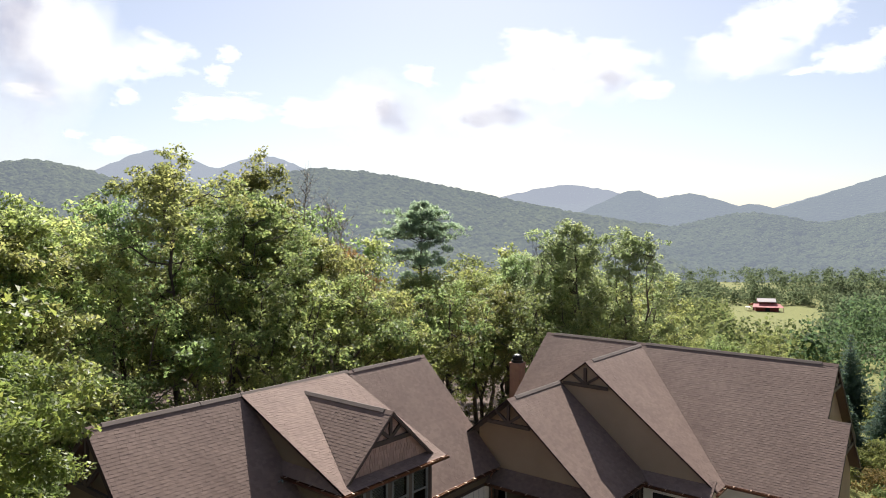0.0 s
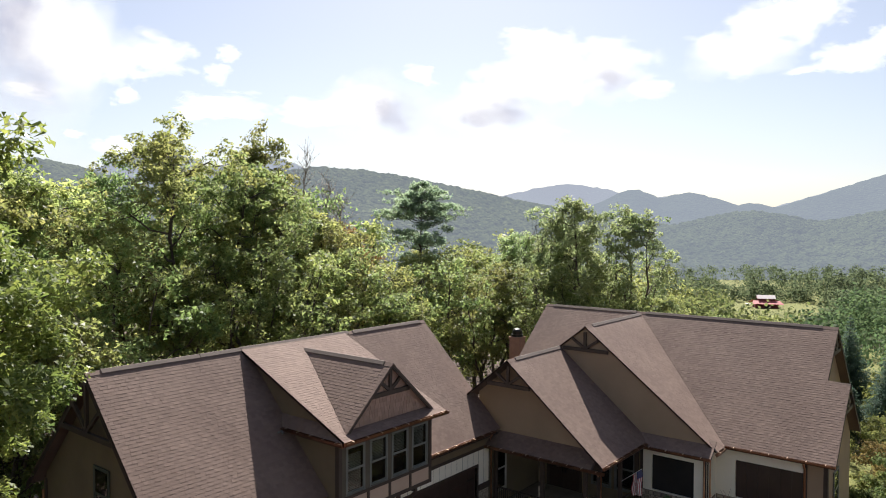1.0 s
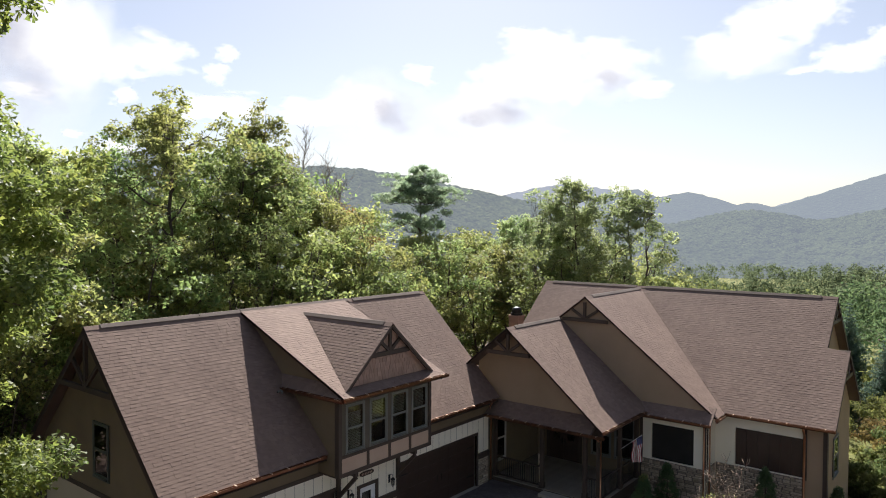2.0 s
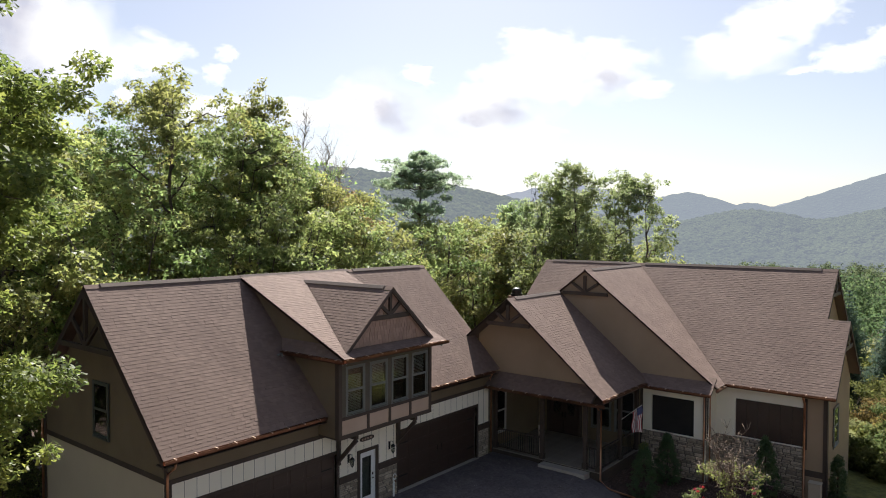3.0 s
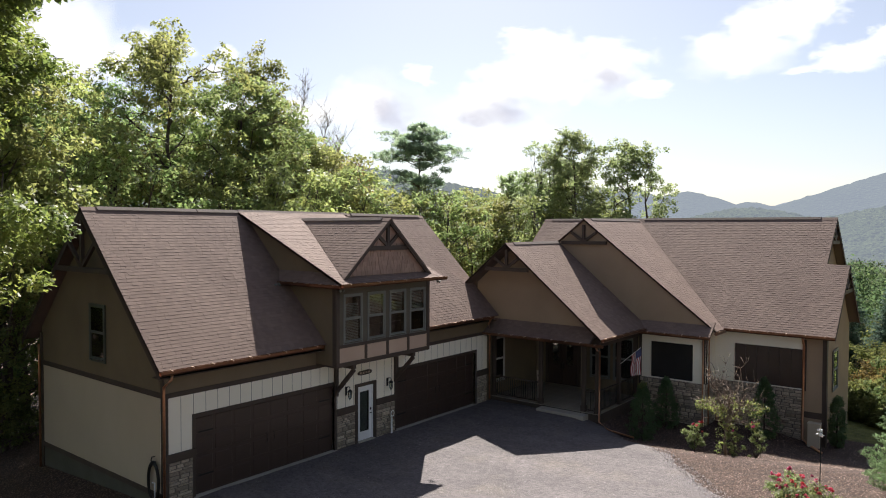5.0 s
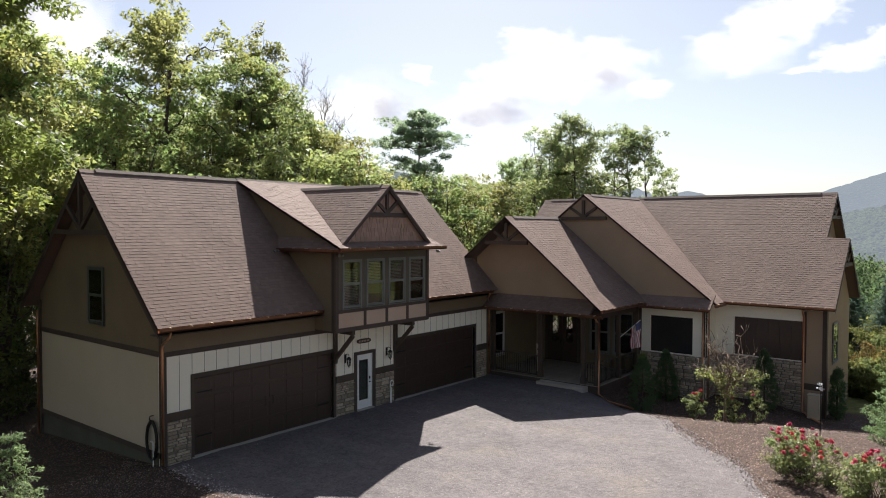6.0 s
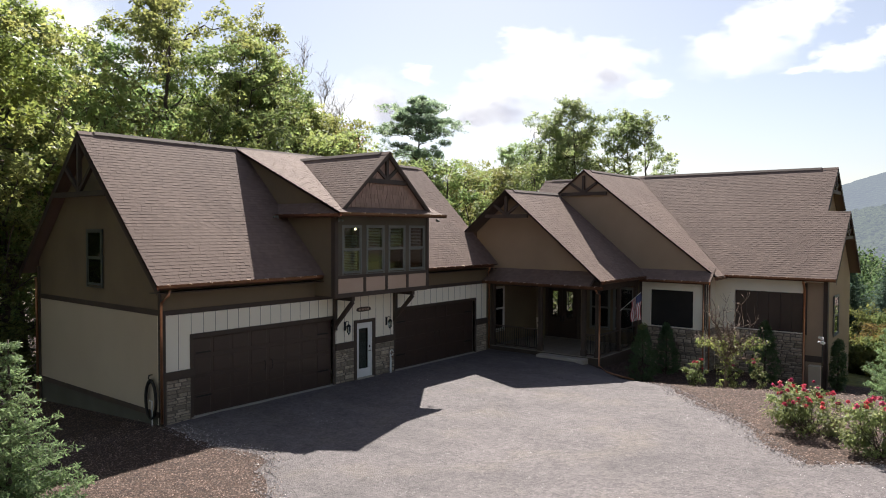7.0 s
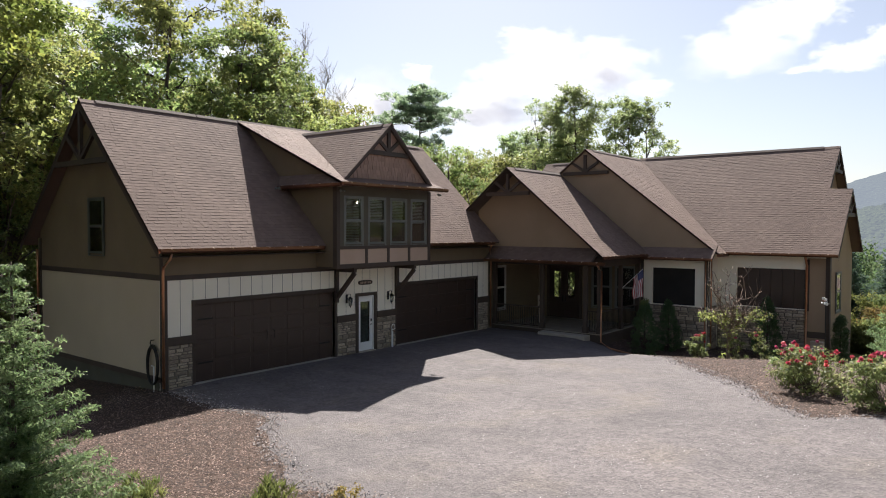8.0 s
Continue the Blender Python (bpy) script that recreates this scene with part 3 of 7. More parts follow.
# garage walls: brown over white, holes for doors
GDOORS = [(0.98, 6.45), (9.7, 14.98)]
DOOR = (7.6, 8.42)
part("wall", wall_with_openings((0, 15.9, 0.0, 0.2, -0.4, 3.1), [(*d, -0.4, 2.35) for d in GDOORS] + [(*DOOR, -0.4, 2.08)], "x"), M_WHITE, house, "white vertical-board garage front wall")
bm = boxes((0, 15.9, 0.0, 0.2, 3.1, 4.3))
part("wall", bm, M_BROWN, house, "brown siding above the garage doors")
# gable end: cream below, brown above, block foundation
part("wall", boxes((0.0, 0.2, 0.2, 8.1, 0.32, 3.12)), M_CREAM, house, "cream lower gable wall")
bm = gable_with_hole([(0.2, 3.12), (8.1, 3.12), (8.1, g_roof(0.2) - 0.25), (GY, GR - 0.25), (0.2, g_roof(0.2) - 0.25)], (3.4, 4.3, 3.78, 5.44), lambda a, z: (0, a, z), (0.2, 0, 0))
part("wall", bm, M_BROWN, house, "brown upper gable wall")
part("foundation", boxes((0.02, 0.2, 0.2, 8.1, -1.6, 0.2)), M_BLOCK, house, "dark block foundation")
part("wall", boxes((0, 15.9, 8.1, 8.3, -1.6, 4.2)), M_BROWN, house)
bm = prism(bmesh.new(), [(15.7, 0.2, -0.4), (15.7, 8.1, -1.0), (15.7, 8.1, 4.1), (15.7, GY, GR - 0.25), (15.7, 0.2, 4.2)], (0.2, 0, 0))
part("wall", bm, M_BROWN, house)
# trim bands
for r in ((-0.03, 15.93, -0.03, 0.0, 3.08, 3.22), (-0.03, -0.0, 0.0, 8.1, 3.08, 3.24), (-0.035, 0.0, 0.0, 8.1, 0.18, 0.34), (-0.035, 0.0, -0.035, 0.12, -0.3, 4.0), (0.0, 0.12, -0.035, 0.0, -0.1, 3.08),
          (-0.03, 0.0, 8.0, 8.12, -1.4, 4.2), (0.0, 0.98, -0.075, 0.0, 1.22, 1.46), (6.55, 7.45, -0.075, 0.0, 1.22, 1.46), (8.57, 9.6, -0.075, 0.0, 1.22, 1.46), (15.08, 15.9, -0.075, 0.0, 1.24, 1.5)):
    part("trim", boxes(r, bevel=0.006), M_TRIM, house)
# dark strips painted for the shade in the grooves between the white boards
M_GROOVE_SHADE = mat("groove_shade", (0.15, 0.13, 0.105), (0.22, 0.195, 0.16), 0.9)
bat = mesh_of("joint", *(lambda b: ([v.co[:] for v in b.verts], [[v.index for v in f.verts] for f in b.faces]))((lambda b: (b.verts.index_update(), b)[1])(boxes((-0.007, 0.007, -0.003, 0.0, 0, 1)))), M_GROOVE_SHADE)


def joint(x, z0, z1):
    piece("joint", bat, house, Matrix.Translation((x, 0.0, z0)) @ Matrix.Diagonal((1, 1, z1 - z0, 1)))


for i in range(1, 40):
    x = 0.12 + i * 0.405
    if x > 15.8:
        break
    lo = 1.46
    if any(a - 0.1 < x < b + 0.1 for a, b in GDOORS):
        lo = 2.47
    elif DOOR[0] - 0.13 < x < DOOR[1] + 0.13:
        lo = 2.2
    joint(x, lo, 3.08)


# garage doors: sections of raised panels, track frame and handles
def garage_door(x0, x1):
    door = part("garage_door", boxes((x0, x1, 0.10, 0.15, -0.02, 2.36)), M_GDOOR, house, "dark brown panelled garage door, closed")
    for r in ((x0 - 0.1, x0, -0.03, 0.1, -0.05, 2.47), (x1, x1 + 0.1, -0.03, 0.1, -0.05, 2.47), (x0, x1, -0.03, 0.1, 2.35, 2.47)):
        part("door_frame", boxes(r, bevel=0.006), M_TRIM, door)
    n, h = 8, 2.36 / 4
    w = (x1 - x0) / n
    me = bpy.data.meshes.new("panel")
    b = boxes((0.05, w - 0.05, 0.0, 0.022, 0.06, h - 0.06), bevel=0.010)
    b.to_mesh(me)
    b.free()
    me.materials.append(M_GDOOR)
    for r in range(4):
        for k in range(n):
            piece("panel", me, door, Matrix.Translation((x0 + k * w, 0.086, r * h)))
    mid = (x0 + x1) / 2
    for dx in (-0.14, 0.14):
        b = bmesh.new()
        tube(b, [(mid + dx, 0.08, 1.0), (mid + dx, 0.03, 1.02), (mid + dx, 0.03, 1.28), (mid + dx, 0.08, 1.3)], 0.012, 6)
        part("door_handle", b, M_BLACK, door, "black iron pull handle")
    for dx in (-1, 1):
        for z in (0.55, 1.85):
            s = (x1 - x0) / 2 - 0.05
            part("strap_hinge", boxes((mid + dx * (s - 0.35) - 0.25, mid + dx * (s - 0.35) + 0.25, 0.068, 0.078, z, z + 0.05)), M_BLACK, door)
    part("threshold", boxes((x0 - 0.08, x1 + 0.08, -0.12, 0.12, -0.2, 0.025), bevel=0.008), M_CONC, door, "concrete apron strip")
    return door


for d in GDOORS:
    garage_door(*d)


# entry door with a tall pane
def entry_door():
    x0, x1 = DOOR
    door = part("entry_door", wall_with_openings((x0 + 0.035, x1 - 0.035, 0.04, 0.085, 0.05, 2.03), [(x0 + 0.17, x1 - 0.17, 0.36, 1.86)], "x"), M_DOORW, house, "white entry door with a full-height glass pane")
    part("pane", boxes((x0 + 0.17, x1 - 0.17, 0.058, 0.066, 0.36, 1.86)), M_GLASS, door)
    # near-black sheet painted for the dark room behind the pane
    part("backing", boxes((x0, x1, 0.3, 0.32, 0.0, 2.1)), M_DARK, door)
    for r in ((x0, x0 + 0.035, -0.005, 0.1, 0.0, 2.08), (x1 - 0.035, x1, -0.005, 0.1, 0.0, 2.08), (x0 + 0.035, x1 - 0.035, -0.005, 0.1, 2.035, 2.08)):
        part("jamb", boxes(r), M_DOORW, door)
    for r in ((x0 - 0.14, x0, -0.05, 0.0, 0, 2.2), (x1, x1 + 0.14, -0.05, 0.0, 0, 2.2), (x0, x1, -0.05, 0.0, 2.08, 2.2)):
        part("casing", boxes(r, bevel=0.006), M_TRIM, door)
    part("sill", boxes((x0 - 0.02, x1 + 0.02, -0.12, 0.1, -0.1, 0.05), bevel=0.01), M_CONC, door)
    b = bmesh.new()
    tube(b, [(x1 - 0.1, 0.04, 1.0), (x1 - 0.1, -0.02, 1.0), (x1 - 0.2, -0.025, 1.0)], 0.013, 6)
    part("door_handle", b, M_BLACK, door, "black lever handle")
    part("door_lock", boxes((x1 - 0.135, x1 - 0.07, 0.015, 0.04, 1.1, 1.2), bevel=0.01), M_BLACK, door, "black keypad lock")
    # plain grey-green sheet behind the door glass sets the pane's tone
    part("roller_shade", boxes((x0 + 0.17, x1 - 0.17, 0.13, 0.135, 0.36, 1.86)), M_SHEET, door)


entry_door()


# windows: frame, two sashes, panes
def window(parent, origin, along, out, w, h, material=M_SASH, trim=0.07, blinds=None, label="", single=False, room=False):
    """along: unit vector of the width; out: unit vector to the outside."""
    o, a, n, u = Vector(origin), Vector(along), Vector(out), Vector((0, 0, 1))

    def bar(x0, x1, z0, z1, d0, d1):
        b = bmesh.new()
        prism(b, [o + a * x0 + u * z0 + n * d0, o + a * x1 + u * z0 + n * d0, o + a * x1 + u * z1 + n * d0, o + a * x0 + u * z1 + n * d0], n * (d1 - d0))
        return b

    win = part("window", bar(0, w, -0.02, 0.0, -0.02, 0.09), material, parent, label or "grey-green framed double-hung window")
    for x0, x1, z0, z1 in ((-trim, 0, -trim, h + trim), (w, w + trim, -trim, h + trim), (0, w, h, h + trim), (-trim - 0.02, w + trim + 0.02, -trim - 0.03, -trim)):
        part("window_frame", bar(x0, x1, z0, z1, 0.0, 0.045), material, win)
    rows = ((0, h),) if single else ((0, h / 2), (h / 2, h))
    for i, (z0, z1) in enumerate(rows):
        d = 0.0 if i == 0 else 0.012
        for x0, x1, za, zb in ((0, 0.045, z0, z1), (w - 0.045, w, z0, z1), (0.045, w - 0.045, z0, z0 + 0.05), (0.045, w - 0.045, z1 - 0.04, z1)):
            part("sash", bar(x0, x1, za, zb, d, d + 0.025), material, win)
        part("pane", bar(0.045, w - 0.045, z0 + 0.05, z1 - 0.04, d + 0.008, d + 0.013), M_GLASS, win)
    # sheet and reveals put the unlit room's darkness into near-black colour
    if not room:
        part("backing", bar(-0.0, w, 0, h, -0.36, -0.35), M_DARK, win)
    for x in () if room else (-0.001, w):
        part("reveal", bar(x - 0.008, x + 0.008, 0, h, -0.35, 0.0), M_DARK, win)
    if blinds:
        b = bmesh.new()
        for k in range(int((blinds[1] - blinds[0]) * h / 0.055)):
            z = 0.05 + blinds[0] * h + k * 0.055
            prism(b, [o + a * 0.06 + u * z - n * 0.06, o + a * (w - 0.06) + u * z - n * 0.06, o + a * (w - 0.06) + u * (z + 0.028) - n * 0.085, o + a * 0.06 + u * (z + 0.028) - n * 0.085], u * 0.003)
        part("blind", b, M_BLIND, win, "pale slatted blind")
    return win


# ---- dormer over the entry ----
DX0, DX1, DY = 5.62, 10.45, -1.02
dorm = part("dormer", boxes((DX0 + 0.03, DX1 - 0.03, DY + 0.2, 3.0, 3.24, 3.3)), M_TRIM, house, "overhanging dormer with four windows and a front gable")
WX = [(6.0, 6.8), (7.15, 7.95), (8.28, 9.08), (9.4, 10.2)]
part("wall", wall_with_openings((DX0, DX1, DY, DY + 0.2, 3.26, 6.1), [(a, b, 4.05, 5.62) for a, b in WX], "x"), M_DORM, dorm, "grey-brown dormer front")
for x0 in (DX0, DX1 - 0.2):
    bm = prism(bmesh.new(), [(x0, DY + 0.2, 3.26), (x0, 3.9, 3.26), (x0, 3.9, shed(3.9) - 0.15), (x0, DY + 0.2, shed(DY) - 0.12)], (0.2, 0, 0))
    part("wall", bm, M_BROWN, dorm, "brown dormer cheek")
part("room_wall", boxes((DX0 + 0.2, DX1 - 0.2, 3.0, 3.1, 3.3, 6.9)), M_TAN, dorm, "tan back wall of the dormer room")
part("room_ceiling", boxes((DX0 + 0.2, DX1 - 0.2, DY + 0.2, 3.0, 5.72, 5.8)), M_WHITE, dorm, "white ceiling of the dormer room")
for (a, b), hung in zip(WX, ((0.0, 0.84), (0.45, 0.96), (0.5, 0.96), (0.42, 0.96))):
    window(dorm, (a, DY + 0.03, 4.05), (1, 0, 0), (0, -1, 0), b - a, 1.57, trim=0.06, blinds=hung, room=True)
TR = [(DX0 - 0.03, DX0 + 0.12, DY - 0.04, DY, 3.22, 6.0), (DX1 - 0.12, DX1 + 0.03, DY - 0.04, DY, 3.22, 6.0), (DX0 + 0.12, DX1 - 0.12, DY - 0.04, DY, 3.86, 3.97), (DX0 + 0.12, DX1 - 0.12, DY - 0.04, DY, 3.22, 3.36),
      (DX0 - 0.04, DX0, DY, DY + 0.14, 3.22, 6.0)]
for x in (7.0, 8.11, 9.24):
    TR.append((x - 0.06, x + 0.06, DY - 0.04, DY, 3.36, 3.86))
for r in TR:
    part("trim", boxes(r, bevel=0.006), M_TRIM, dorm)
for a, b in ((DX0 + 0.12, 6.94), (7.06, 8.05), (8.17, 9.18), (9.3, DX1 - 0.12)):
    part("panel", boxes((a, b, DY - 0.012, DY, 3.36, 3.86)), M_PANEL, dorm, "beige panel below the window")
part("soffit", boxes((DX0 + 0.002, DX1 - 0.002, DY + 0.002, -0.0, 3.2, 3.26)), M_TRIM, dorm)
# the beam under the cheek and the two knee braces
for x in (6.5, 9.64):
    bm = bmesh.new()
    box(bm, x - 0.07, x + 0.07, -0.12, 0.0, 1.95, 3.2, bevel=0.008)
    beam(bm, (x, -0.06, 2.1), (x, -0.95, 3.02), 0.12, 0.12, (1, 0, 0))
    box(bm, x - 0.07, x + 0.07, -1.0, -0.0, 3.05, 3.2, bevel=0.008)
    part("brace", bm, M_TRIM, dorm, "dark timber knee brace")


def truss(parent, top, down, slope, spread_dir, out, thick=0.12):
    """Collar, king post and two struts in a gable peak."""
    o, s, n = Vector(top), Vector(spread_dir), Vector(out)
    u = Vector((0, 0, 1))
    half = down / slope
    for name, a, b, w, d in (("collar_beam", o - s * (half - 0.04) - u * down, o + s * (half - 0.04) - u * down, 0.16, thick), ("king_post", o - u * (down - 0.08), o - u * 0.08, 0.13, thick - 0.012),
                             ("strut", o - u * (down - 0.06), o - s * half * 0.55 - u * down * 0.47, 0.12, thick - 0.024), ("strut", o - u * (down - 0.06), o + s * half * 0.55 - u * down * 0.47, 0.12, thick - 0.03)):
        bm = beam(bmesh.new(), a, b, d, w, n.cross((b - a).normalized()))
        part(name, bm, M_TRIM, parent)


def rake(parent, top, low, out, h=0.24, thick=0.05, material=None):
    """A bargeboard hung under a roof edge."""
    bm = bmesh.new()
    t, l, n = Vector(top), Vector(low), Vector(out)
    prism(bm, [t, l, l - Vector((0, 0, h)), t - Vector((0, 0, h))], n * thick)
    return part("bargeboard", bm, material or M_TRIM, parent)


# dormer gable: shingled shakes, truss, bargeboards
GTX, GTZ, GSL = 7.95, 8.28, 0.905
gy = -1.15
bm = prism(bmesh.new(), [(GTX - 2.25, gy, 6.22), (GTX + 2.25, gy, 6.22), (GTX, gy, GTZ - 0.1)], (0, 0.15, 0))
gab = part("gable_wall", bm, M_PINK, dorm, "pinkish-brown shake gable")
bmk = boxes((0, 1, -0.02, 0.0, 0, 1))
me_shake = bpy.data.meshes.new("shake")
bmk.to_mesh(me_shake)
bmk.free()
me_shake.materials.append(M_PINK)
rs = random.Random(5)
for r in range(10):
    z = 6.3 + r * 0.155
    half = (GTZ - 0.28 - z - 0.15) / GSL
    x = GTX - half
    while x < GTX + half - 0.06:
        w = min(rs.uniform(0.11, 0.24), GTX + half - x)
        piece("shake", me_shake, gab, Matrix.Translation((x + 0.006, gy - 0.006 * rs.random(), z)) @ Matrix.Rotation(radians(-2), 4, "X") @ Matrix.Diagonal((w - 0.012, 1, 0.165, 1)))
        x += w
truss(dorm, (GTX, gy - 0.05, GTZ - 0.1), 0.95, GSL, (1, 0, 0), (0, -1, 0), 0.1)
for sgn in (-1, 1):
    rake(dorm, (GTX, gy - 0.17, GTZ - 0.02), (GTX + sgn * 2.3, gy - 0.17, GTZ - 0.02 - 2.3 * GSL), (0, 0.05, 0), 0.15)

# ---- roofs ----
roof = part("roof", boxes((0.3, 15.7, 3.95, 4.35, 8.0, 8.1)), M_DECK, house, "brown asphalt shingle roofs")


def slab(pts, thick=0.065, material=None):
    bm = bmesh.new()
    p = [Vector(q) for q in pts]
    n = (p[1] - p[0]).cross(p[-1] - p[0]).normalized()
    if n.z < 0:
        n = -n
    prism(bm, p, -n * thick)
    return part("roof_deck", bm, material or M_DECK, roof)


SH_V, SH_F, NEAR_SH = [], [], []
rsh = random.Random(11)


def shingle_slope(o, along, up, poly, near=None, lift=0.0035, course=0.128):
    """Rows of wedge-shaped tabs over a slope. poly: outline in metres along and up the slope from o."""
    o, a, u = Vector(o), Vector(along).normalized(), Vector(up).normalized()
    n = a.cross(u)
    if n.z < 0:
        n = -n
    o = o + n * 0.0065
    top = max(p[1] for p in poly)
    v = min(p[1] for p in poly)

    def span(v):
        xs = []
        for (x0, y0), (x1, y1) in zip(poly, poly[1:] + poly[:1]):
            if (y0 > v) != (y1 > v):
                xs.append(x0 + (x1 - x0) * (v - y0) / (y1 - y0))
        xs.sort()
        return list(zip(xs[::2], xs[1::2]))

    raised = True
    while v < top - 0.02:
        ve = min(v + course * rsh.uniform(0.93, 1.07), top - 0.001)
        for (l0, r0), (l1, r1) in zip(span(v + 0.002), span(ve - 0.002)):
            x = min(l0, l1) - rsh.uniform(0, 0.3)
            while x < max(r0, r1):
                w = rsh.choice((0.13, 0.16, 0.19))
                raised = not raised if rsh.random() < 0.82 else raised
                xa0, xb0 = max(x, l0), min(x + w, r0)
                xa1, xb1 = max(x, l1), min(x + w, r1)
                if xb0 - xa0 > 0.004 or xb1 - xa1 > 0.004:
                    xb0, xb1 = max(xa0, xb0), max(xa1, xb1)
                    t = lift + (rsh.uniform(0.003, 0.0055) if raised else rsh.uniform(0.0, 0.0008))
                    b0, b1 = o + a * (xa0 + 0.002) + u * v, o + a * xb0 + u * v
                    c1, c0 = o + a * xb1 + u * (ve + 0.012), o + a * (xa1 + 0.002) + u * (ve + 0.012)
                    i = len(SH_V)
                    SH_V.extend([b0 + n * 0.0005, b1 + n * 0.0005, c1 + n * 0.001, c0 + n * 0.001, b0 + n * t, b1 + n * t])
                    SH_F.append((i, i + 1, i + 5, i + 4, i + 2, i + 3))
                    if near is not None and near(b0):
                        NEAR_SH.append(len(SH_F) - 1)
                x += w
        v = ve + 0.0005


L_G = math.hypot(GY + 0.5, GR - GE)
RX0, RX1 = -0.4, 16.1
# garage: front slope in two runs, back slope
slab([(RX0, -0.5, GE), (DX0 + 0.1, -0.5, GE), (DX0 + 0.1, GY, GR), (RX0, GY, GR)])
slab([(DX1 - 0.1, -0.5, GE), (RX1, -0.5, GE), (RX1, GY, GR), (DX1 - 0.1, GY, GR)])
slab([(DX0 + 0.1, 1.4, g_roof(1.4)), (DX1 - 0.1, 1.4, g_roof(1.4)), (DX1 - 0.1, GY, GR), (DX0 + 0.1, GY, GR)])
slab([(RX0, 2 * GY + 0.5, GE), (RX1, 2 * GY + 0.5, GE), (RX1, GY, GR), (RX0, GY, GR)], material=M_SHINGLE)
shingle_slope((RX0, -0.52, GE - 0.02), (1, 0, 0), (0, GY + 0.5, GR - GE), [(0, 0), (DX0 - RX0, 0), (DX0 - RX0, L_G), (0, L_G)], near=lambda p: p.x < 2.2 and p.z < 5.6)
shingle_slope((DX1, -0.52, GE - 0.02), (1, 0, 0), (0, GY + 0.5, GR - GE), [(0, 0), (RX1 - DX1, 0), (RX1 - DX1, L_G), (0, L_G)])
# shed roof of the dormer
SX0, SX1 = 5.33, 10.68
slab([(SX0, -1.6, shed(-1.6)), (SX1, -1.6, shed(-1.6)), (SX1, GY, shed(GY)), (SX0, GY, shed(GY))], 0.07)
L_S = math.hypot(5.75, 8.57 - 6.08)
shingle_slope((SX0, -1.62, shed(-1.62)), (1, 0, 0), (0, 5.75, 8.57 - 6.08), [(0, 0), (SX1 - SX0, 0), (SX1 - SX0, L_S), (0, L_S)])
# dormer gable slopes, dying into the shed roof
yb = -1.6 + (GTZ - 6.08) / ((8.57 - 6.08) / 5.75)
for sgn in (-1, 1):
    f = -1.34
    dx = (GTZ - shed(f)) / GSL
    slab([(GTX, f, GTZ), (GTX + sgn * dx, f, GTZ - dx * GSL), (GTX, yb, GTZ)], 0.07)
    ls = math.hypot(dx, dx * GSL)
    shingle_slope((GTX + sgn * dx, f, GTZ - dx * GSL), (0, 1, 0), (-sgn * dx, 0, dx * GSL), [(0, 0), (yb - f, ls), (0, ls)])
# pent roof along the dormer cheek
ye = (6.08 - GE) / GS - 0.5
for x0, x1 in ((SX0 - 0.02, DX0),):
    slab([(x0, -1.5, 6.04), (x0, ye, 6.04), (x1, ye + 0.4, 6.42), (x1, -0.55, 6.42)], 0.06)
    shingle_slope((x0, ye, 6.04), (0, -1, 0), (x1 - x0, 0, 0.38), [(0, 0), (ye + 1.5, 0), (ye + 0.55, 0.48), (-0.35, 0.48)])
# porch gable
PX0, PX1 = 15.48, 20.45
pe = PY - (PR - 3.45) / PS
L_P = math.hypot(PY - pe, PR - 3.45)
slab([(PX0, pe, 3.45), (PX1, pe, 3.45), (PX1, PY, PR), (PX0, PY, PR)])
slab([(PX0, PY, PR), (PX1, PY, PR), (PX1, 1.9, PR - PS * (1.9 - PY)), (PX0, 1.1, PR - PS * (1.1 - PY))])
shingle_slope((PX0, pe - 0.02, 3.43), (1, 0, 0), (0, PY - pe, PR - 3.45), [(0, 0), (PX1 - PX0, 0), (PX1 - PX0, L_P), (0, L_P)])
shingle_slope((PX1, 1.1, PR - PS * (1.1 - PY)), (-1, 0, 0), (0, PY - 1.1, PS * (1.1 - PY)), [(0, 0), (PX1 - PX0, 0), (PX1 - PX0, 3.05), (0, 3.05)])
# main cross gable
QX0 = 20.2
me_ = MY - (MR - 3.56) / MS
L_M = math.hypot(MY - me_, MR - 3.56)
vx0, vx1 = HEX, HEX + (MR - HE) / HS
slab([(QX0, me_, 3.56), (vx0, me_, 3.56), (vx1, MY, MR), (QX0, MY, MR)])
shingle_slope((QX0, me_ - 0.02, 3.54), (1, 0, 0), (0, MY - me_, MR - 3.56), [(0, 0), (vx0 - QX0, 0), (vx1 - QX0, L_M), (0, L_M)])
slab([(QX0, MY, MR), (vx1, MY, MR), (vx0, 2 * MY - me_, 3.56), (QX0, 2 * MY - me_, 3.56)], material=M_SHINGLE)
# long front slope of the house with the lower end gable
HY0, HY1, HL = -13.3, -12.4, 3.4
z2 = 6.39
x2 = HEX + (z2 - HE) / HS
slab([(HEX, me_ - 0.0, HE), (HEX, HY0, HE), (x2, HY0, z2), (x2, HY1, z2), (HX, HY1, HR), (HX, MY, HR), (vx1, MY, MR)])
L_H = math.hypot(HX - HEX, HR - HE)
l2 = L_H * (z2 - HE) / (HR - HE)
lv = L_H * (MR - HE) / (HR - HE)
shingle_slope((HEX - 0.02, HY0, HE - 0.02), (0, 1, 0), (HX - HEX, 0, HR - HE), [(0, 0), (me_ - HY0, 0), (MY - HY0, lv), (MY - HY0, L_H), (HY1 - HY0, L_H), (HY1 - HY0, l2), (0, l2)])
slab([(HX, MY, HR), (HX, HL, HR), (HEX + 0.4, HL, HE + 0.4 * HS), (vx1 - 0.3, MY + 0.35, MR - 0.3)])
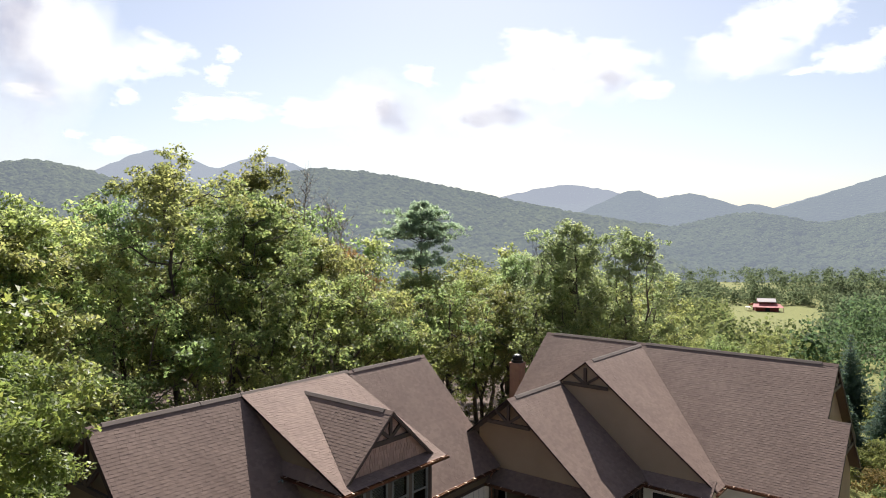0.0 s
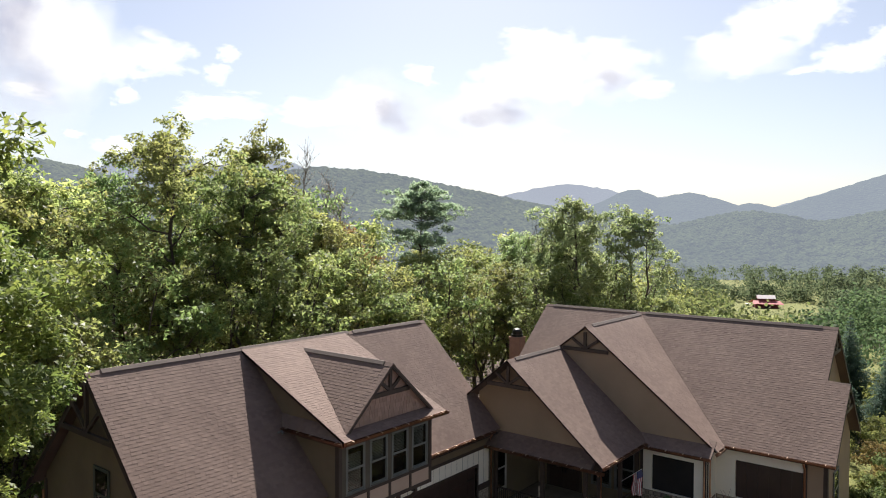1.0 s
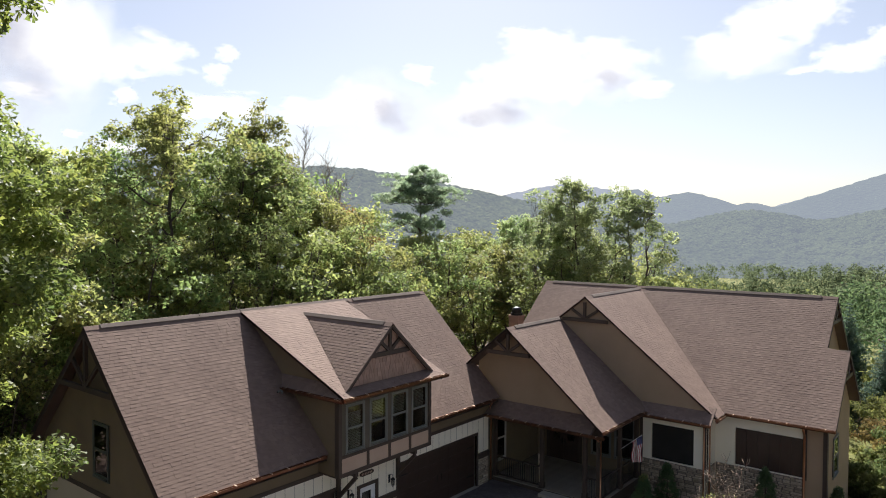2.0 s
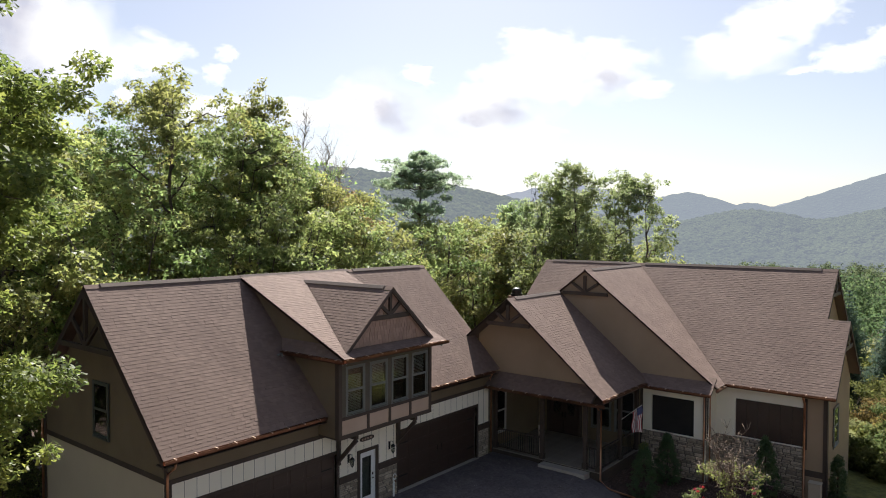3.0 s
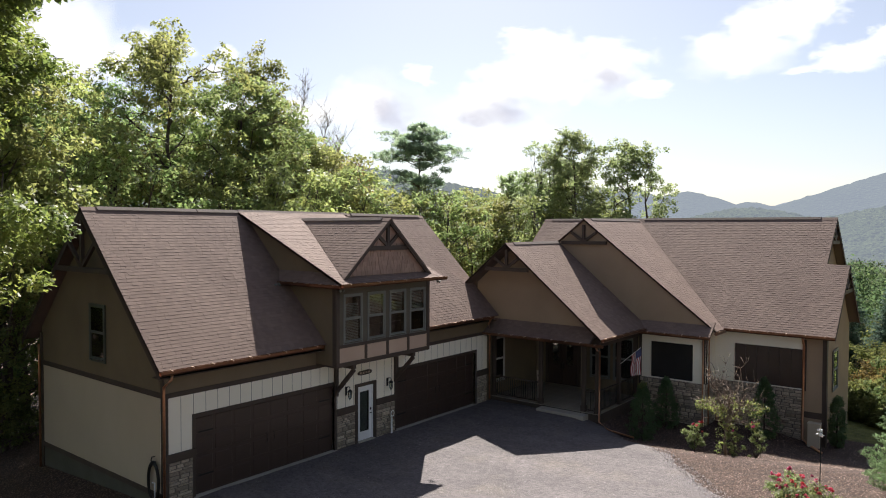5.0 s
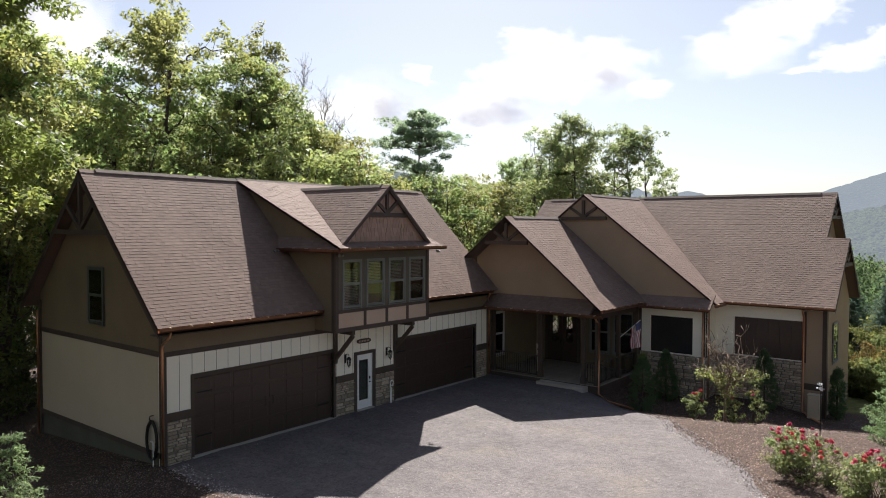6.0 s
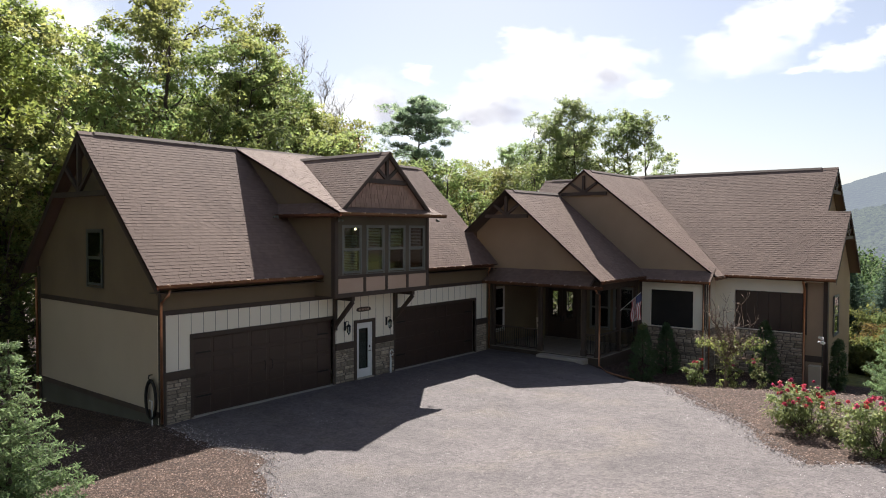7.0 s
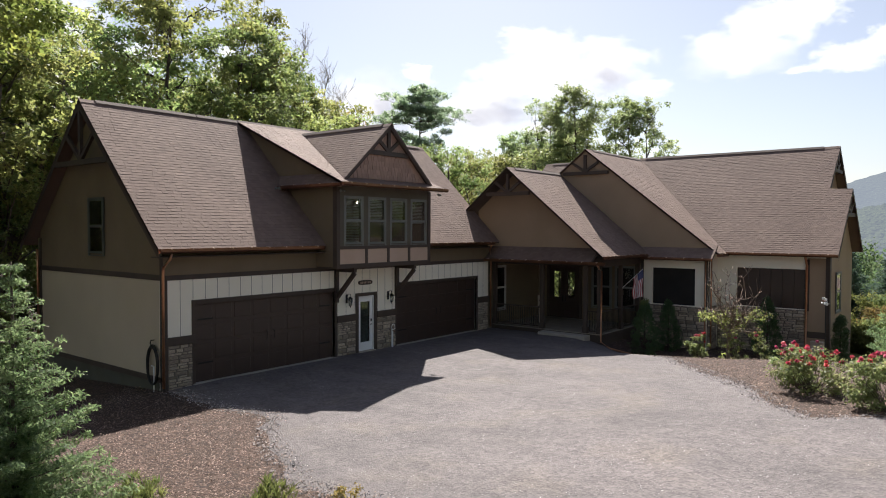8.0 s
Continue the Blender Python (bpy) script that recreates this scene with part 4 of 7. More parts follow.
shingle_slope((HEX, MY, HE), (0, 1, 0), (HX - HEX, 0, HR - HE), [(HL - MY, 0.3), (HL - MY, L_H), (0, L_H), (0, lv)])
slab([(HX, HY1, HR), (HX, HL, HR), (2 * HX - HEX, HL, HE), (2 * HX - HEX, HY1, HE)], material=M_SHINGLE)
slab([(x2, HY0, z2), (x2, HY1 + 0.6, z2), (2 * x2 - HEX, HY1 + 0.6, HE), (2 * x2 - HEX, HY0, HE)], material=M_SHINGLE)
# pent roofs under the two front gables
slab([(15.62, 0.2, 3.22), (15.62, -5.35, 3.22), (16.42, -5.35, 3.78), (16.42, 0.2, 3.78)], 0.06)
shingle_slope((15.6, 0.3, 3.21), (0, -1, 0), (0.8, 0, 0.56), [(0, 0), (5.6, 0), (5.6, 0.97), (0, 0.97)])
slab([(19.75, -5.6, 3.34), (19.75, -8.85, 3.34), (20.5, -8.85, 3.92), (20.5, -5.6, 3.92)], 0.06)
shingle_slope((19.73, -5.5, 3.33), (0, -1, 0), (0.76, 0, 0.58), [(0, 0), (3.35, 0), (3.35, 0.94), (0, 0.94)])

# ridge vents and caps
for a, b in (((0.1, GY, GR + 0.03), (3.6, GY, GR + 0.03)), ((3.63, GY, GR + 0.03), (5.35, GY, GR + 0.03)), ((5.35, GY, GR + 0.045), (10.9, GY, GR + 0.045)), ((11.2, GY, GR + 0.03), (15.75, GY, GR + 0.03)),
             ((GTX, -0.95, GTZ + 0.03), (GTX, yb, GTZ + 0.03)), ((16.1, PY, PR + 0.03), (20.2, PY, PR + 0.03)), ((20.9, MY, MR + 0.03), (vx1 - 0.2, MY, MR + 0.03)), ((HX, HL - 0.5, HR + 0.03), (HX, MY + 0.25, HR + 0.03)), ((HX, MY - 0.3, HR + 0.03), (HX, HY1 + 0.7, HR + 0.03))):
    a, b = Vector(a), Vector(b)
    d = (b - a).normalized()
    s = d.cross(Vector((0, 0, 1)))
    bm = bmesh.new()
    prism(bm, [a + s * 0.13 - Vector((0, 0, 0.085)), a + s * 0.02 + Vector((0, 0, 0.022)), a - s * 0.02 + Vector((0, 0, 0.022)), a - s * 0.13 - Vector((0, 0, 0.085)), a - s * 0.13 - Vector((0, 0, 0.125)), a + Vector((0, 0, -0.02)), a + s * 0.13 - Vector((0, 0, 0.125))], b - a)
    part("ridge_vent", bm, M_CAP, roof, "dark capped ridge vent")
# plain caps at the bare ends
for a, b in (((RX0, GY, GR), (RX1, GY, GR)), ((PX0, PY, PR), (PX1, PY, PR)), ((QX0, MY, MR), (vx1, MY, MR)), ((HX, HY1, HR), (HX, HL, HR)), ((GTX, -1.36, GTZ), (GTX, yb, GTZ))):
    a, b = Vector(a), Vector(b)
    s = (b - a).normalized().cross(Vector((0, 0, 1)))
    bm = bmesh.new()
    prism(bm, [a + s * 0.13 - Vector((0, 0, 0.09)), a + Vector((0, 0, 0.03)), a - s * 0.13 - Vector((0, 0, 0.09)), a - Vector((0, 0, 0.02))], b - a)
    part("ridge_cap", bm, M_SHINGLE, roof)

# ---- house walls ----
part("wall", wall_with_openings((15.9, 20.3, 0.0, 0.2, -0.4, 3.7), [(16.52, 17.24, 0.85, 2.8)], "x"), M_BROWN, house, "brown porch side wall")
bm = prism(bmesh.new(), [(16.4, pe + 0.35, 3.6), (16.4, 0.9, 3.6), (16.4, 0.9, PR - PS * (0.9 - PY) - 0.07), (16.4, PY, PR - 0.07), (16.4, pe + 0.35, 3.45 + 0.35 * PS - 0.07)], (0.2, 0, 0))
part("wall", bm, M_TAN, house, "tan porch gable wall")
MW = 20.3
bm = prism(bmesh.new(), [(MW, me_ + 0.3, 3.5), (MW, 2 * MY - me_ - 0.3, 3.5), (MW, 2 * MY - me_ - 0.3, 3.56 + 0.3 * MS - 0.07), (MW, MY, MR - 0.07), (MW, me_ + 0.3, 3.56 + 0.3 * MS - 0.07)], (0.2, 0, 0))
part("wall", bm, M_TAN, house, "tan cross-gable wall")
RW = (-7.95, -6.02, 1.22, 2.85)
part("wall", wall_with_openings((20.3, 20.5, -8.45, -5.5, -1.2, 3.5), [RW], "y"), M_WHITE, house, "white wall round the dark front window")
part("wall", wall_with_openings((20.3, 20.5, -5.5, 3.2, -0.4, 3.5), [(-2.36, -0.74, -0.4, 2.75), (-4.0, -3.1, 0.9, 2.8), (-5.2, -4.3, 0.9, 2.8)], "y"), M_BROWN, house, "brown porch back wall")
part("wall", boxes((20.52, 21.7, -8.45, -8.25, -1.2, 3.6)), M_WHITE, house)
RB = (-12.05, -9.3, 1.25, 2.92)
part("wall", wall_with_openings((21.7, 21.9, -12.9, -8.25, -1.4, 3.7), [RB], "y"), M_WHITE, house, "white front wall of the end bay")
part("wall", boxes((21.66, 21.7, -12.9, -12.12, -1.4, 3.4)), M_TAN, house)
bm = gable_with_hole([(21.9, -1.5), (27.4, -1.5), (27.4, HE - 0.1), (x2, z2 - 0.15), (21.9, HE + 0.1)], (23.2, 24.2, 1.1, 2.7), lambda a, z: (a, -12.9, z), (0, 0.2, 0))
part("wall", bm, M_TAN, house, "tan end gable wall")
bm = prism(bmesh.new(), [(21.9, -12.0, 3.0), (32.3, -12.0, -1.5), (32.3, -12.0, HE), (HX, -12.0, HR - 0.15), (21.9, -12.0, HE + 0.2)], (0, 0.2, 0))
part("wall", bm, M_TAN, house)
bm = gable_with_hole([(21.6, -1.2), (32.3, -2), (32.3, HE), (HX, HR - 0.15), (21.6, HE)], (26.4, 30.4, 0.3, 2.6), lambda a, z: (a, 3.0, z), (0, -0.2, 0))
part("wall", bm, M_TAN, house)
part("wall", boxes((32.2, 32.4, -12.0, 3.0, -2.5, HE)), M_TAN, house)
# dark recessed panels: a screened window and a boarded bay
part("screen", boxes((20.42, 20.46, RW[0], RW[1], RW[2], RW[3])), M_DARK, house, "dark screened window panel")
for k in range(6):
    y0 = RB[0] + (RB[1] - RB[0]) * k / 6
    part("board", boxes((21.8, 21.83, y0 + 0.006, y0 + (RB[1] - RB[0]) / 6 - 0.006, RB[2], RB[3])), M_GDOOR, house, "dark brown vertical board")
# near-black sheet behind the boards darkens their gaps
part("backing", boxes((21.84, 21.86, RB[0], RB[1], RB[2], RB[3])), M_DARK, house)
for r in ((20.26, 20.3, -8.5, -8.36, 1.2, 3.35), (21.63, 21.67, -12.2, -12.06, 1.2, 3.35), (21.62, 21.9, -12.96, -12.9, -1.4, 3.5), (21.62, 21.66, -12.92, -12.8, -1.4, 3.5), (20.27, 20.3, -5.62, -5.5, 0.2, 3.35), (20.52, 20.56, -8.5, -8.45, 1.1, 3.4)):
    part("trim", boxes(r), M_TRIM, house)
# shade band low on the tan corner panel, painted as a dark strip
part("trim", boxes((21.64, 21.66, -12.8, -12.12, 0.1, 0.36)), M_TRIM, house)

# gable trusses and bargeboards
truss(house, (RX0 + 0.05, GY, GR - 0.2), 1.75, GS, (0, 1, 0), (-1, 0, 0))
truss(house, (PX0 + 0.12, PY, PR - 0.2), 0.95, PS, (0, 1, 0), (-1, 0, 0))
truss(house, (QX0 + 0.02, MY, MR - 0.2), 0.95, MS, (0, 1, 0), (-1, 0, 0))
truss(house, (HX, HY1 + 0.1, HR - 0.2), 0.95, HS, (1, 0, 0), (0, -1, 0))
truss(house, (x2, HY0 + 0.1, z2 - 0.2), 0.95, HS, (1, 0, 0), (0, -1, 0))
for top, low in (((RX0 + 0.0, GY, GR - 0.02), (RX0, -0.5, GE - 0.02)), ((RX0, GY, GR - 0.02), (RX0, 2 * GY + 0.5, GE - 0.02))):
    rake(house, top, low, (0.05, 0, 0), 0.26)
for top, low in (((PX0, PY, PR - 0.02), (PX0, pe, 3.43)), ((PX0, PY, PR - 0.02), (PX0, 1.0, PR - PS * (1.0 - PY) - 0.02)), ((QX0, MY, MR - 0.02), (QX0, me_, 3.54)), ((QX0, MY, MR - 0.02), (QX0, 1.0, MR - MS * (1.0 - MY) - 0.02)), ((SX0, GY, shed(GY) - 0.02), (SX0, -1.6, shed(-1.6) - 0.02))):
    rake(house, top, low, (0.05, 0, 0), 0.06)
for top, low in (((HX, HY1, HR - 0.02), (x2, HY1, z2 - 0.02)), ((HX, HY1, HR - 0.02), (2 * HX - HEX, HY1, HE - 0.02)), ((x2, HY0, z2 - 0.02), (HEX, HY0, HE - 0.02)), ((x2, HY0, z2 - 0.02), (2 * x2 - HEX, HY0, HE - 0.02)), ((HX, HL - 0.05, HR - 0.02), (HEX, HL - 0.05, HE - 0.02))):
    rake(house, top, low, (0, 0.05, 0), 0.22)

# soffits
for pts in ([(RX0 + 0.06, -0.45, GE - 0.24), (RX1 - 0.05, -0.45, GE - 0.24), (RX1 - 0.05, 0.0, GE - 0.24), (RX0 + 0.06, 0.0, GE - 0.24)],):
    part("soffit", prism(bmesh.new(), pts, (0, 0, 0.03)), M_TRIM, house)

# chimney with a dark cap
CX, CY = 29.25, 7.0
chim = part("chimney", boxes((CX - 0.38, CX + 0.38, CY - 0.38, CY + 0.38, -2.5, 5.75), (CX - 0.43, CX + 0.43, CY - 0.43, CY + 0.43, 5.75, 5.9), bevel=0.02), M_BRICK, roof, "pinkish-tan chimney with a black metal cap")
cap = tube(bmesh.new(), [(CX, CY, 5.9), (CX, CY, 6.05), (CX, CY, 6.06), (CX, CY, 6.28), (CX, CY, 6.4), (CX, CY, 6.45)], [0.4, 0.4, 0.33, 0.33, 0.24, 0.08], 14)
part("chimney_cap", cap, M_BLACK, chim)

# ---- gutters and downpipes ----
M_STRAP = mat("bright_strap", (0.6, 0.42, 0.3), (0.75, 0.55, 0.42), 0.3, 2, 30, 0.05, metal=0.7)
bm = boxes((-0.075, 0.075, -0.018, 0.018, -0.006, 0.006), (0.062, 0.078, -0.018, 0.018, -0.03, 0.006))
HANGER = bpy.data.meshes.new("gutter_hanger")
bm.to_mesh(HANGER)
bm.free()
HANGER.materials.append(M_STRAP)


def gutter(a, b, label=""):
    a, b = Vector(a), Vector(b)
    d = (b - a).normalized()
    s = d.cross(Vector((0, 0, 1)))
    w = 0.062
    prof = [(-w, 0.03), (-w, -0.05), (-w * 0.55, -0.095), (w * 0.55, -0.095), (w, -0.05), (w, 0.03), (w - 0.012, 0.03), (w - 0.012, -0.045), (w * 0.5, -0.083), (-w * 0.5, -0.083), (-w + 0.012, -0.045), (-w + 0.012, 0.03)]
    bm = prism(bmesh.new(), [a + s * p + Vector((0, 0, q)) for p, q in prof], b - a)
    trough = part("gutter", bm, M_COPPER, house, label or "copper gutter")
    n = max(2, int((b - a).length / 0.62))
    turn = Matrix((( s.x, d.x, 0, 0), (s.y, d.y, 0, 0), (0, 0, 1, 0), (0, 0, 0, 1)))
    for k in range(n):
        piece("gutter_hanger", HANGER, trough, Matrix.Translation(a + (b - a) * ((k + 0.5) / n) + Vector((0, 0, 0.034))) @ turn)


gutter((RX0 - 0.02, -0.58, GE - 0.02), (5.45, -0.58, GE - 0.02))
gutter((10.5, -0.58, GE - 0.02), (15.55, -0.58, GE - 0.02))
gutter((SX0 - 0.05, -1.68, 6.06), (SX1 + 0.05, -1.68, 6.06))
gutter((SX0 - 0.08, -1.62, 6.02), (SX0 - 0.08, ye, 6.02))
gutter((15.55, 0.1, 3.2), (15.55, pe - 0.05, 3.2))
gutter((PX0, pe - 0.08, 3.44), (19.8, pe - 0.08, 3.44))
gutter((19.68, -5.75, 3.32), (19.68, me_ + 0.1, 3.32))
gutter((HEX - 0.07, me_ - 0.05, HE - 0.02), (HEX - 0.07, HY0, HE - 0.02))
gutter((QX0 - 0.2, me_ - 0.08, 3.5), (HEX, me_ - 0.08, 3.5))


def downpipe(pts, r=0.042):
    part("downpipe", tube(bmesh.new(), pts, r, 8), M_PIPE, house, "copper downpipe", True)


downpipe([(-0.06, -0.56, 3.85), (-0.06, -0.5, 3.7), (-0.05, -0.12, 3.45), (-0.05, -0.1, 3.3), (-0.05, -0.1, 0.06)])
downpipe([(-0.08, 8.2, 3.8), (-0.08, 8.15, 3.3), (-0.08, 8.15, -0.9)])
downpipe([(15.4, -0.55, 3.85), (15.6, -0.3, 3.6), (15.98, -0.1, 3.3), (15.98, -0.1, 0.1)])
downpipe([(15.6, -5.6, 3.12), (15.85, -5.55, 2.95), (16.2, -5.5, 2.85), (16.2, -5.5, -0.1), (16.0, -6.0, -0.3), (16.3, -7.0, -0.5)])
downpipe([(20.22, -8.42, 3.4), (20.22, -8.42, 1.0), (20.22, -8.42, -0.62)], 0.035)
downpipe([(20.62, -8.55, 3.5), (20.62, -8.55, -0.62)], 0.035)
downpipe([(21.3, -12.1, 3.45), (21.45, -12.1, 3.25), (21.6, -12.1, 3.1), (21.6, -12.1, -0.8), (21.3, -12.4, -0.93), (20.6, -13.0, -0.97)], 0.05)

# ---- porch ----
POZ = 0.2
part("porch_base", boxes((16.25, 20.3, -5.46, 0.0, -1.1, POZ - 0.03)), M_TRIM, house, "dark porch skirt")
me_b = bpy.data.meshes.new("porch_board")
b = boxes((16.2, 20.3, 0, 0.135, POZ - 0.03, POZ))
b.to_mesh(me_b)
b.free()
me_b.materials.append(M_PORCH)
y = -5.46
while y < -0.14:
    piece("porch_board", me_b, house, Matrix.Translation((0, y, 0)))
    y += 0.142
part("step", boxes((15.72, 16.22, -5.0, -2.75, -0.1, 0.14), bevel=0.02), M_CONC, house, "pale stone porch step")
PW = -5.35
POSTS = [(16.33, PW), (16.33, -4.72), (16.33, -2.62), (16.33, -0.12), (18.4, PW), (20.2, PW)]
for x, y in POSTS:
    bm = boxes((x - 0.08, x + 0.08, y - 0.08, y + 0.08, POZ, 3.2), (x - 0.11, x + 0.11, y - 0.11, y + 0.11, POZ, POZ + 0.25), (x - 0.11, x + 0.11, y - 0.11, y + 0.11, 3.0, 3.2), bevel=0.008)
    part("porch_post", bm, M_TRIM, house, "dark brown timber porch post")
part("porch_beam", boxes((16.23, 16.43, PW - 0.16, 0.0, 3.0, 3.4)), M_TRIM, house)
part("porch_beam", boxes((16.43, 20.3, PW - 0.1, PW + 0.1, 3.0, 3.4)), M_TRIM, house)
part("porch_ceiling", boxes((16.43, 20.3, PW + 0.1, 0.0, 3.3, 3.36)), M_BROWN, house)
me_bal = bpy.data.meshes.new("baluster")
b = boxes((-0.009, 0.009, -0.009, 0.009, POZ + 0.1, POZ + 0.88))
b.to_mesh(me_bal)
b.free()
me_bal.materials.append(M_BLACK)


def railing(x0, y0, x1, y1):
    a, b = Vector((x0, y0, 0)), Vector((x1, y1, 0))
    rail = part("railing", beam(bmesh.new(), a + Vector((0, 0, POZ + 0.92)), b + Vector((0, 0, POZ + 0.92)), 0.09, 0.05), M_TRIM, house, "dark timber railing with black iron balusters")
    part("rail", beam(bmesh.new(), a + Vector((0, 0, POZ + 0.09)), b + Vector((0, 0, POZ + 0.09)), 0.06, 0.05), M_TRIM, rail)
    n = int((b - a).length / 0.115)
    for k in range(1, n):
        piece("baluster", me_bal, rail, Matrix.Translation(a + (b - a) * (k / n)))


railing(16.33, -0.2, 16.33, -2.54)
railing(16.33, -4.8, 16.33, PW + 0.08)
railing(16.41, PW, 18.32, PW)
railing(18.48, PW, 20.2, PW)


# double front doors with arched leaded panes
def front_doors():
    base = part("front_door", boxes((20.3, 20.36, -2.36, -0.74, POZ - 0.02, 1.18), (20.3, 20.36, -2.36, -2.14, 1.18, 2.75), (20.3, 20.36, -1.74, -1.36, 1.18, 2.75), (20.3, 20.36, -0.96, -0.74, 1.18, 2.75), (20.3, 20.36, -2.14, -1.74, 2.48, 2.75), (20.3, 20.36, -1.36, -0.96, 2.48, 2.75)), M_GDOOR, house, "dark double front door with arched leaded glass")
    for y0, y1 in ((-2.52, -2.36), (-0.74, -0.58)):
        part("casing", boxes((20.26, 20.3, y0, y1, POZ, 2.9)), M_TRIM, base)
    part("casing", boxes((20.26, 20.3, -2.36, -0.74, 2.75, 2.9)), M_TRIM, base)
    for yc in (-1.94, -1.16):
        leaf = part("door_leaf", boxes((20.27, 20.3, yc - 0.37, yc + 0.37, POZ + 0.02, 1.2), (20.27, 20.3, yc - 0.37, yc - 0.18, 1.2, 2.72), (20.27, 20.3, yc + 0.18, yc + 0.37, 1.2, 2.72), (20.27, 20.3, yc - 0.18, yc + 0.18, 2.49, 2.72)), M_GDOOR, base)
        w, z0, z1 = 0.18, 1.2, 2.3
        pts = [(20.255, yc - w, z0), (20.255, yc + w, z0)] + [(20.255, yc + w * math.cos(a), z1 + w * math.sin(a)) for a in [math.pi * k / 10 for k in range(11)]]
        part("pane", prism(bmesh.new(), pts, (0.006, 0, 0)), M_PANE, leaf, "clear leaded glass pane")
        bm = bmesh.new()
        for sg in (-1, 1):
            for k in range(4):
                z = z0 + k * 0.3
                beam(bm, (20.25, yc - sg * w, z), (20.25, yc + sg * w, min(z + 0.4, z1 + 0.13)), 0.02, 0.024, (1, 0, 0))
        part("lead_bar", bm, M_BLACK, leaf)
        yh = yc + (0.31 if yc < -1.5 else -0.31)
        part("door_handle", boxes((20.2, 20.27, yh - 0.02, yh + 0.02, 1.0, 1.3), bevel=0.008), M_BLACK, leaf)


M_PANE = glass_mat("door_glass", (0.85, 0.88, 0.84), 0.02)
M_PANE.node_tree.nodes["Principled BSDF"].inputs["Transmission Weight"].default_value = 1.0
front_doors()
part("inside_floor", boxes((20.52, 32.15, -8.2, 2.75, POZ - 0.16, POZ - 0.01)), M_PORCH, house, "wooden floor inside the entry hall")
back = part("back_window", boxes((26.4, 30.4, 2.84, 2.88, 0.3, 0.38), (26.4, 30.4, 2.84, 2.88, 2.52, 2.6), (26.4, 26.48, 2.84, 2.88, 0.38, 2.52), (30.32, 30.4, 2.84, 2.88, 0.38, 2.52), (27.7, 27.78, 2.84, 2.88, 0.38, 2.52), (29.0, 29.08, 2.84, 2.88, 0.38, 2.52)), M_TRIM, house, "wide back window of the entry hall")
for x0, x1 in ((26.48, 27.7), (27.78, 29.0), (29.08, 30.32)):
    part("pane", boxes((x0, x1, 2.857, 2.863, 0.38, 2.52)), M_PANE, back)
window(house, (16.52, -0.03, 0.85), (1, 0, 0), (0, -1, 0), 0.72, 1.95, material=M_BLIND, label="pale-framed porch side window")
window(house, (20.28, -3.1, 0.9), (0, -1, 0), (-1, 0, 0), 0.9, 1.9, label="porch window beside the front door")
window(house, (20.28, -4.3, 0.9), (0, -1, 0), (-1, 0, 0), 0.9, 1.9, label="porch window beside the front door")
window(house, (23.2, -12.92, 1.1), (1, 0, 0), (0, -1, 0), 1.0, 1.6, label="grey-green framed end gable window")
window(house, (-0.02, 4.3, 3.78), (0, -1, 0), (-1, 0, 0), 0.9, 1.66, material=M_SASHD, label="dark green framed gable window")


# ---- ledge stone facings ----
def facing(face, lo, hi, z0, z1, seed, near):
    """Courses of rough stones on a wall. face: (axis, place, outward)."""
    ax, pl, out = face
    rnd = random.Random(seed)
    if ax == "y":
        back = boxes((lo, hi, min(pl, pl + 0.03 * out), max(pl, pl + 0.03 * out), z0 - 0.35, z1))
    else:
        back = boxes((min(pl, pl + 0.03 * out), max(pl, pl + 0.03 * out), lo, hi, z0 - 0.35, z1))
    wall = part("stone_facing", back, M_MORTAR, house, "grey-brown ledge stone facing")
    z = z0 - 0.3
    while z < z1 - 0.03:
        h = min(rnd.choice((0.07, 0.09, 0.12, 0.16)), z1 - z)
        s = lo
        while s < hi - 0.02:
            w = min(rnd.uniform(0.16, 0.5), hi - s)
            if hi - s - w < 0.09:
                w = hi - s
            d = rnd.uniform(0.022, 0.05)
            me = STONES[rnd.randrange(len(STONES))]
            if ax == "y":
                m = Matrix.Translation((s + w / 2, pl + out * 0.015, z + h / 2)) @ Matrix.Diagonal((w - 0.012, (d + 0.015) * out, h - 0.012, 1))
            else:
                m = Matrix.Translation((pl + out * 0.015, s + w / 2, z + h / 2)) @ Matrix(((0, out * (d + 0.015), 0, 0), (w - 0.012, 0, 0, 0), (0, 0, h - 0.012, 0), (0, 0, 0, 1)))
            piece("stone", me, wall, m)
            s += w
        z += h
    return wall


STONES = []
for k in range(6):
    rnd = random.Random(k + 40)
    bm = bmesh.new()
    j = lambda a: a * rnd.uniform(0.72, 0.98)
    back = [bm.verts.new(p) for p in ((-0.5, 0, -0.5), (0.5, 0, -0.5), (0.5, 0, 0.5), (-0.5, 0, 0.5))]
    rim = [bm.verts.new((j(x), 0.6 * rnd.uniform(0.8, 1.1), j(z))) for x, z in ((-0.5, -0.5), (0.5, -0.5), (0.5, 0.5), (-0.5, 0.5))]
    tip = [bm.verts.new((0.6 * x * rnd.uniform(0.7, 1.2), rnd.uniform(0.85, 1.05), 0.6 * z)) for x, z in ((-0.5, -0.5), (0.5, -0.5), (0.5, 0.5), (-0.5, 0.5))]
    for q in range(4):
        r = (q + 1) % 4
        bm.faces.new((back[q], back[r], rim[r], rim[q]))
        bm.faces.new((rim[q], rim[r], tip[r], tip[q]))
    bm.faces.new(tip)
    bmesh.ops.recalc_face_normals(bm, faces=bm.faces)
    me = bpy.data.meshes.new("stone")
    bm.to_mesh(me)
    bm.free()
    me.materials.append(M_STONE)
    STONES.append(me)
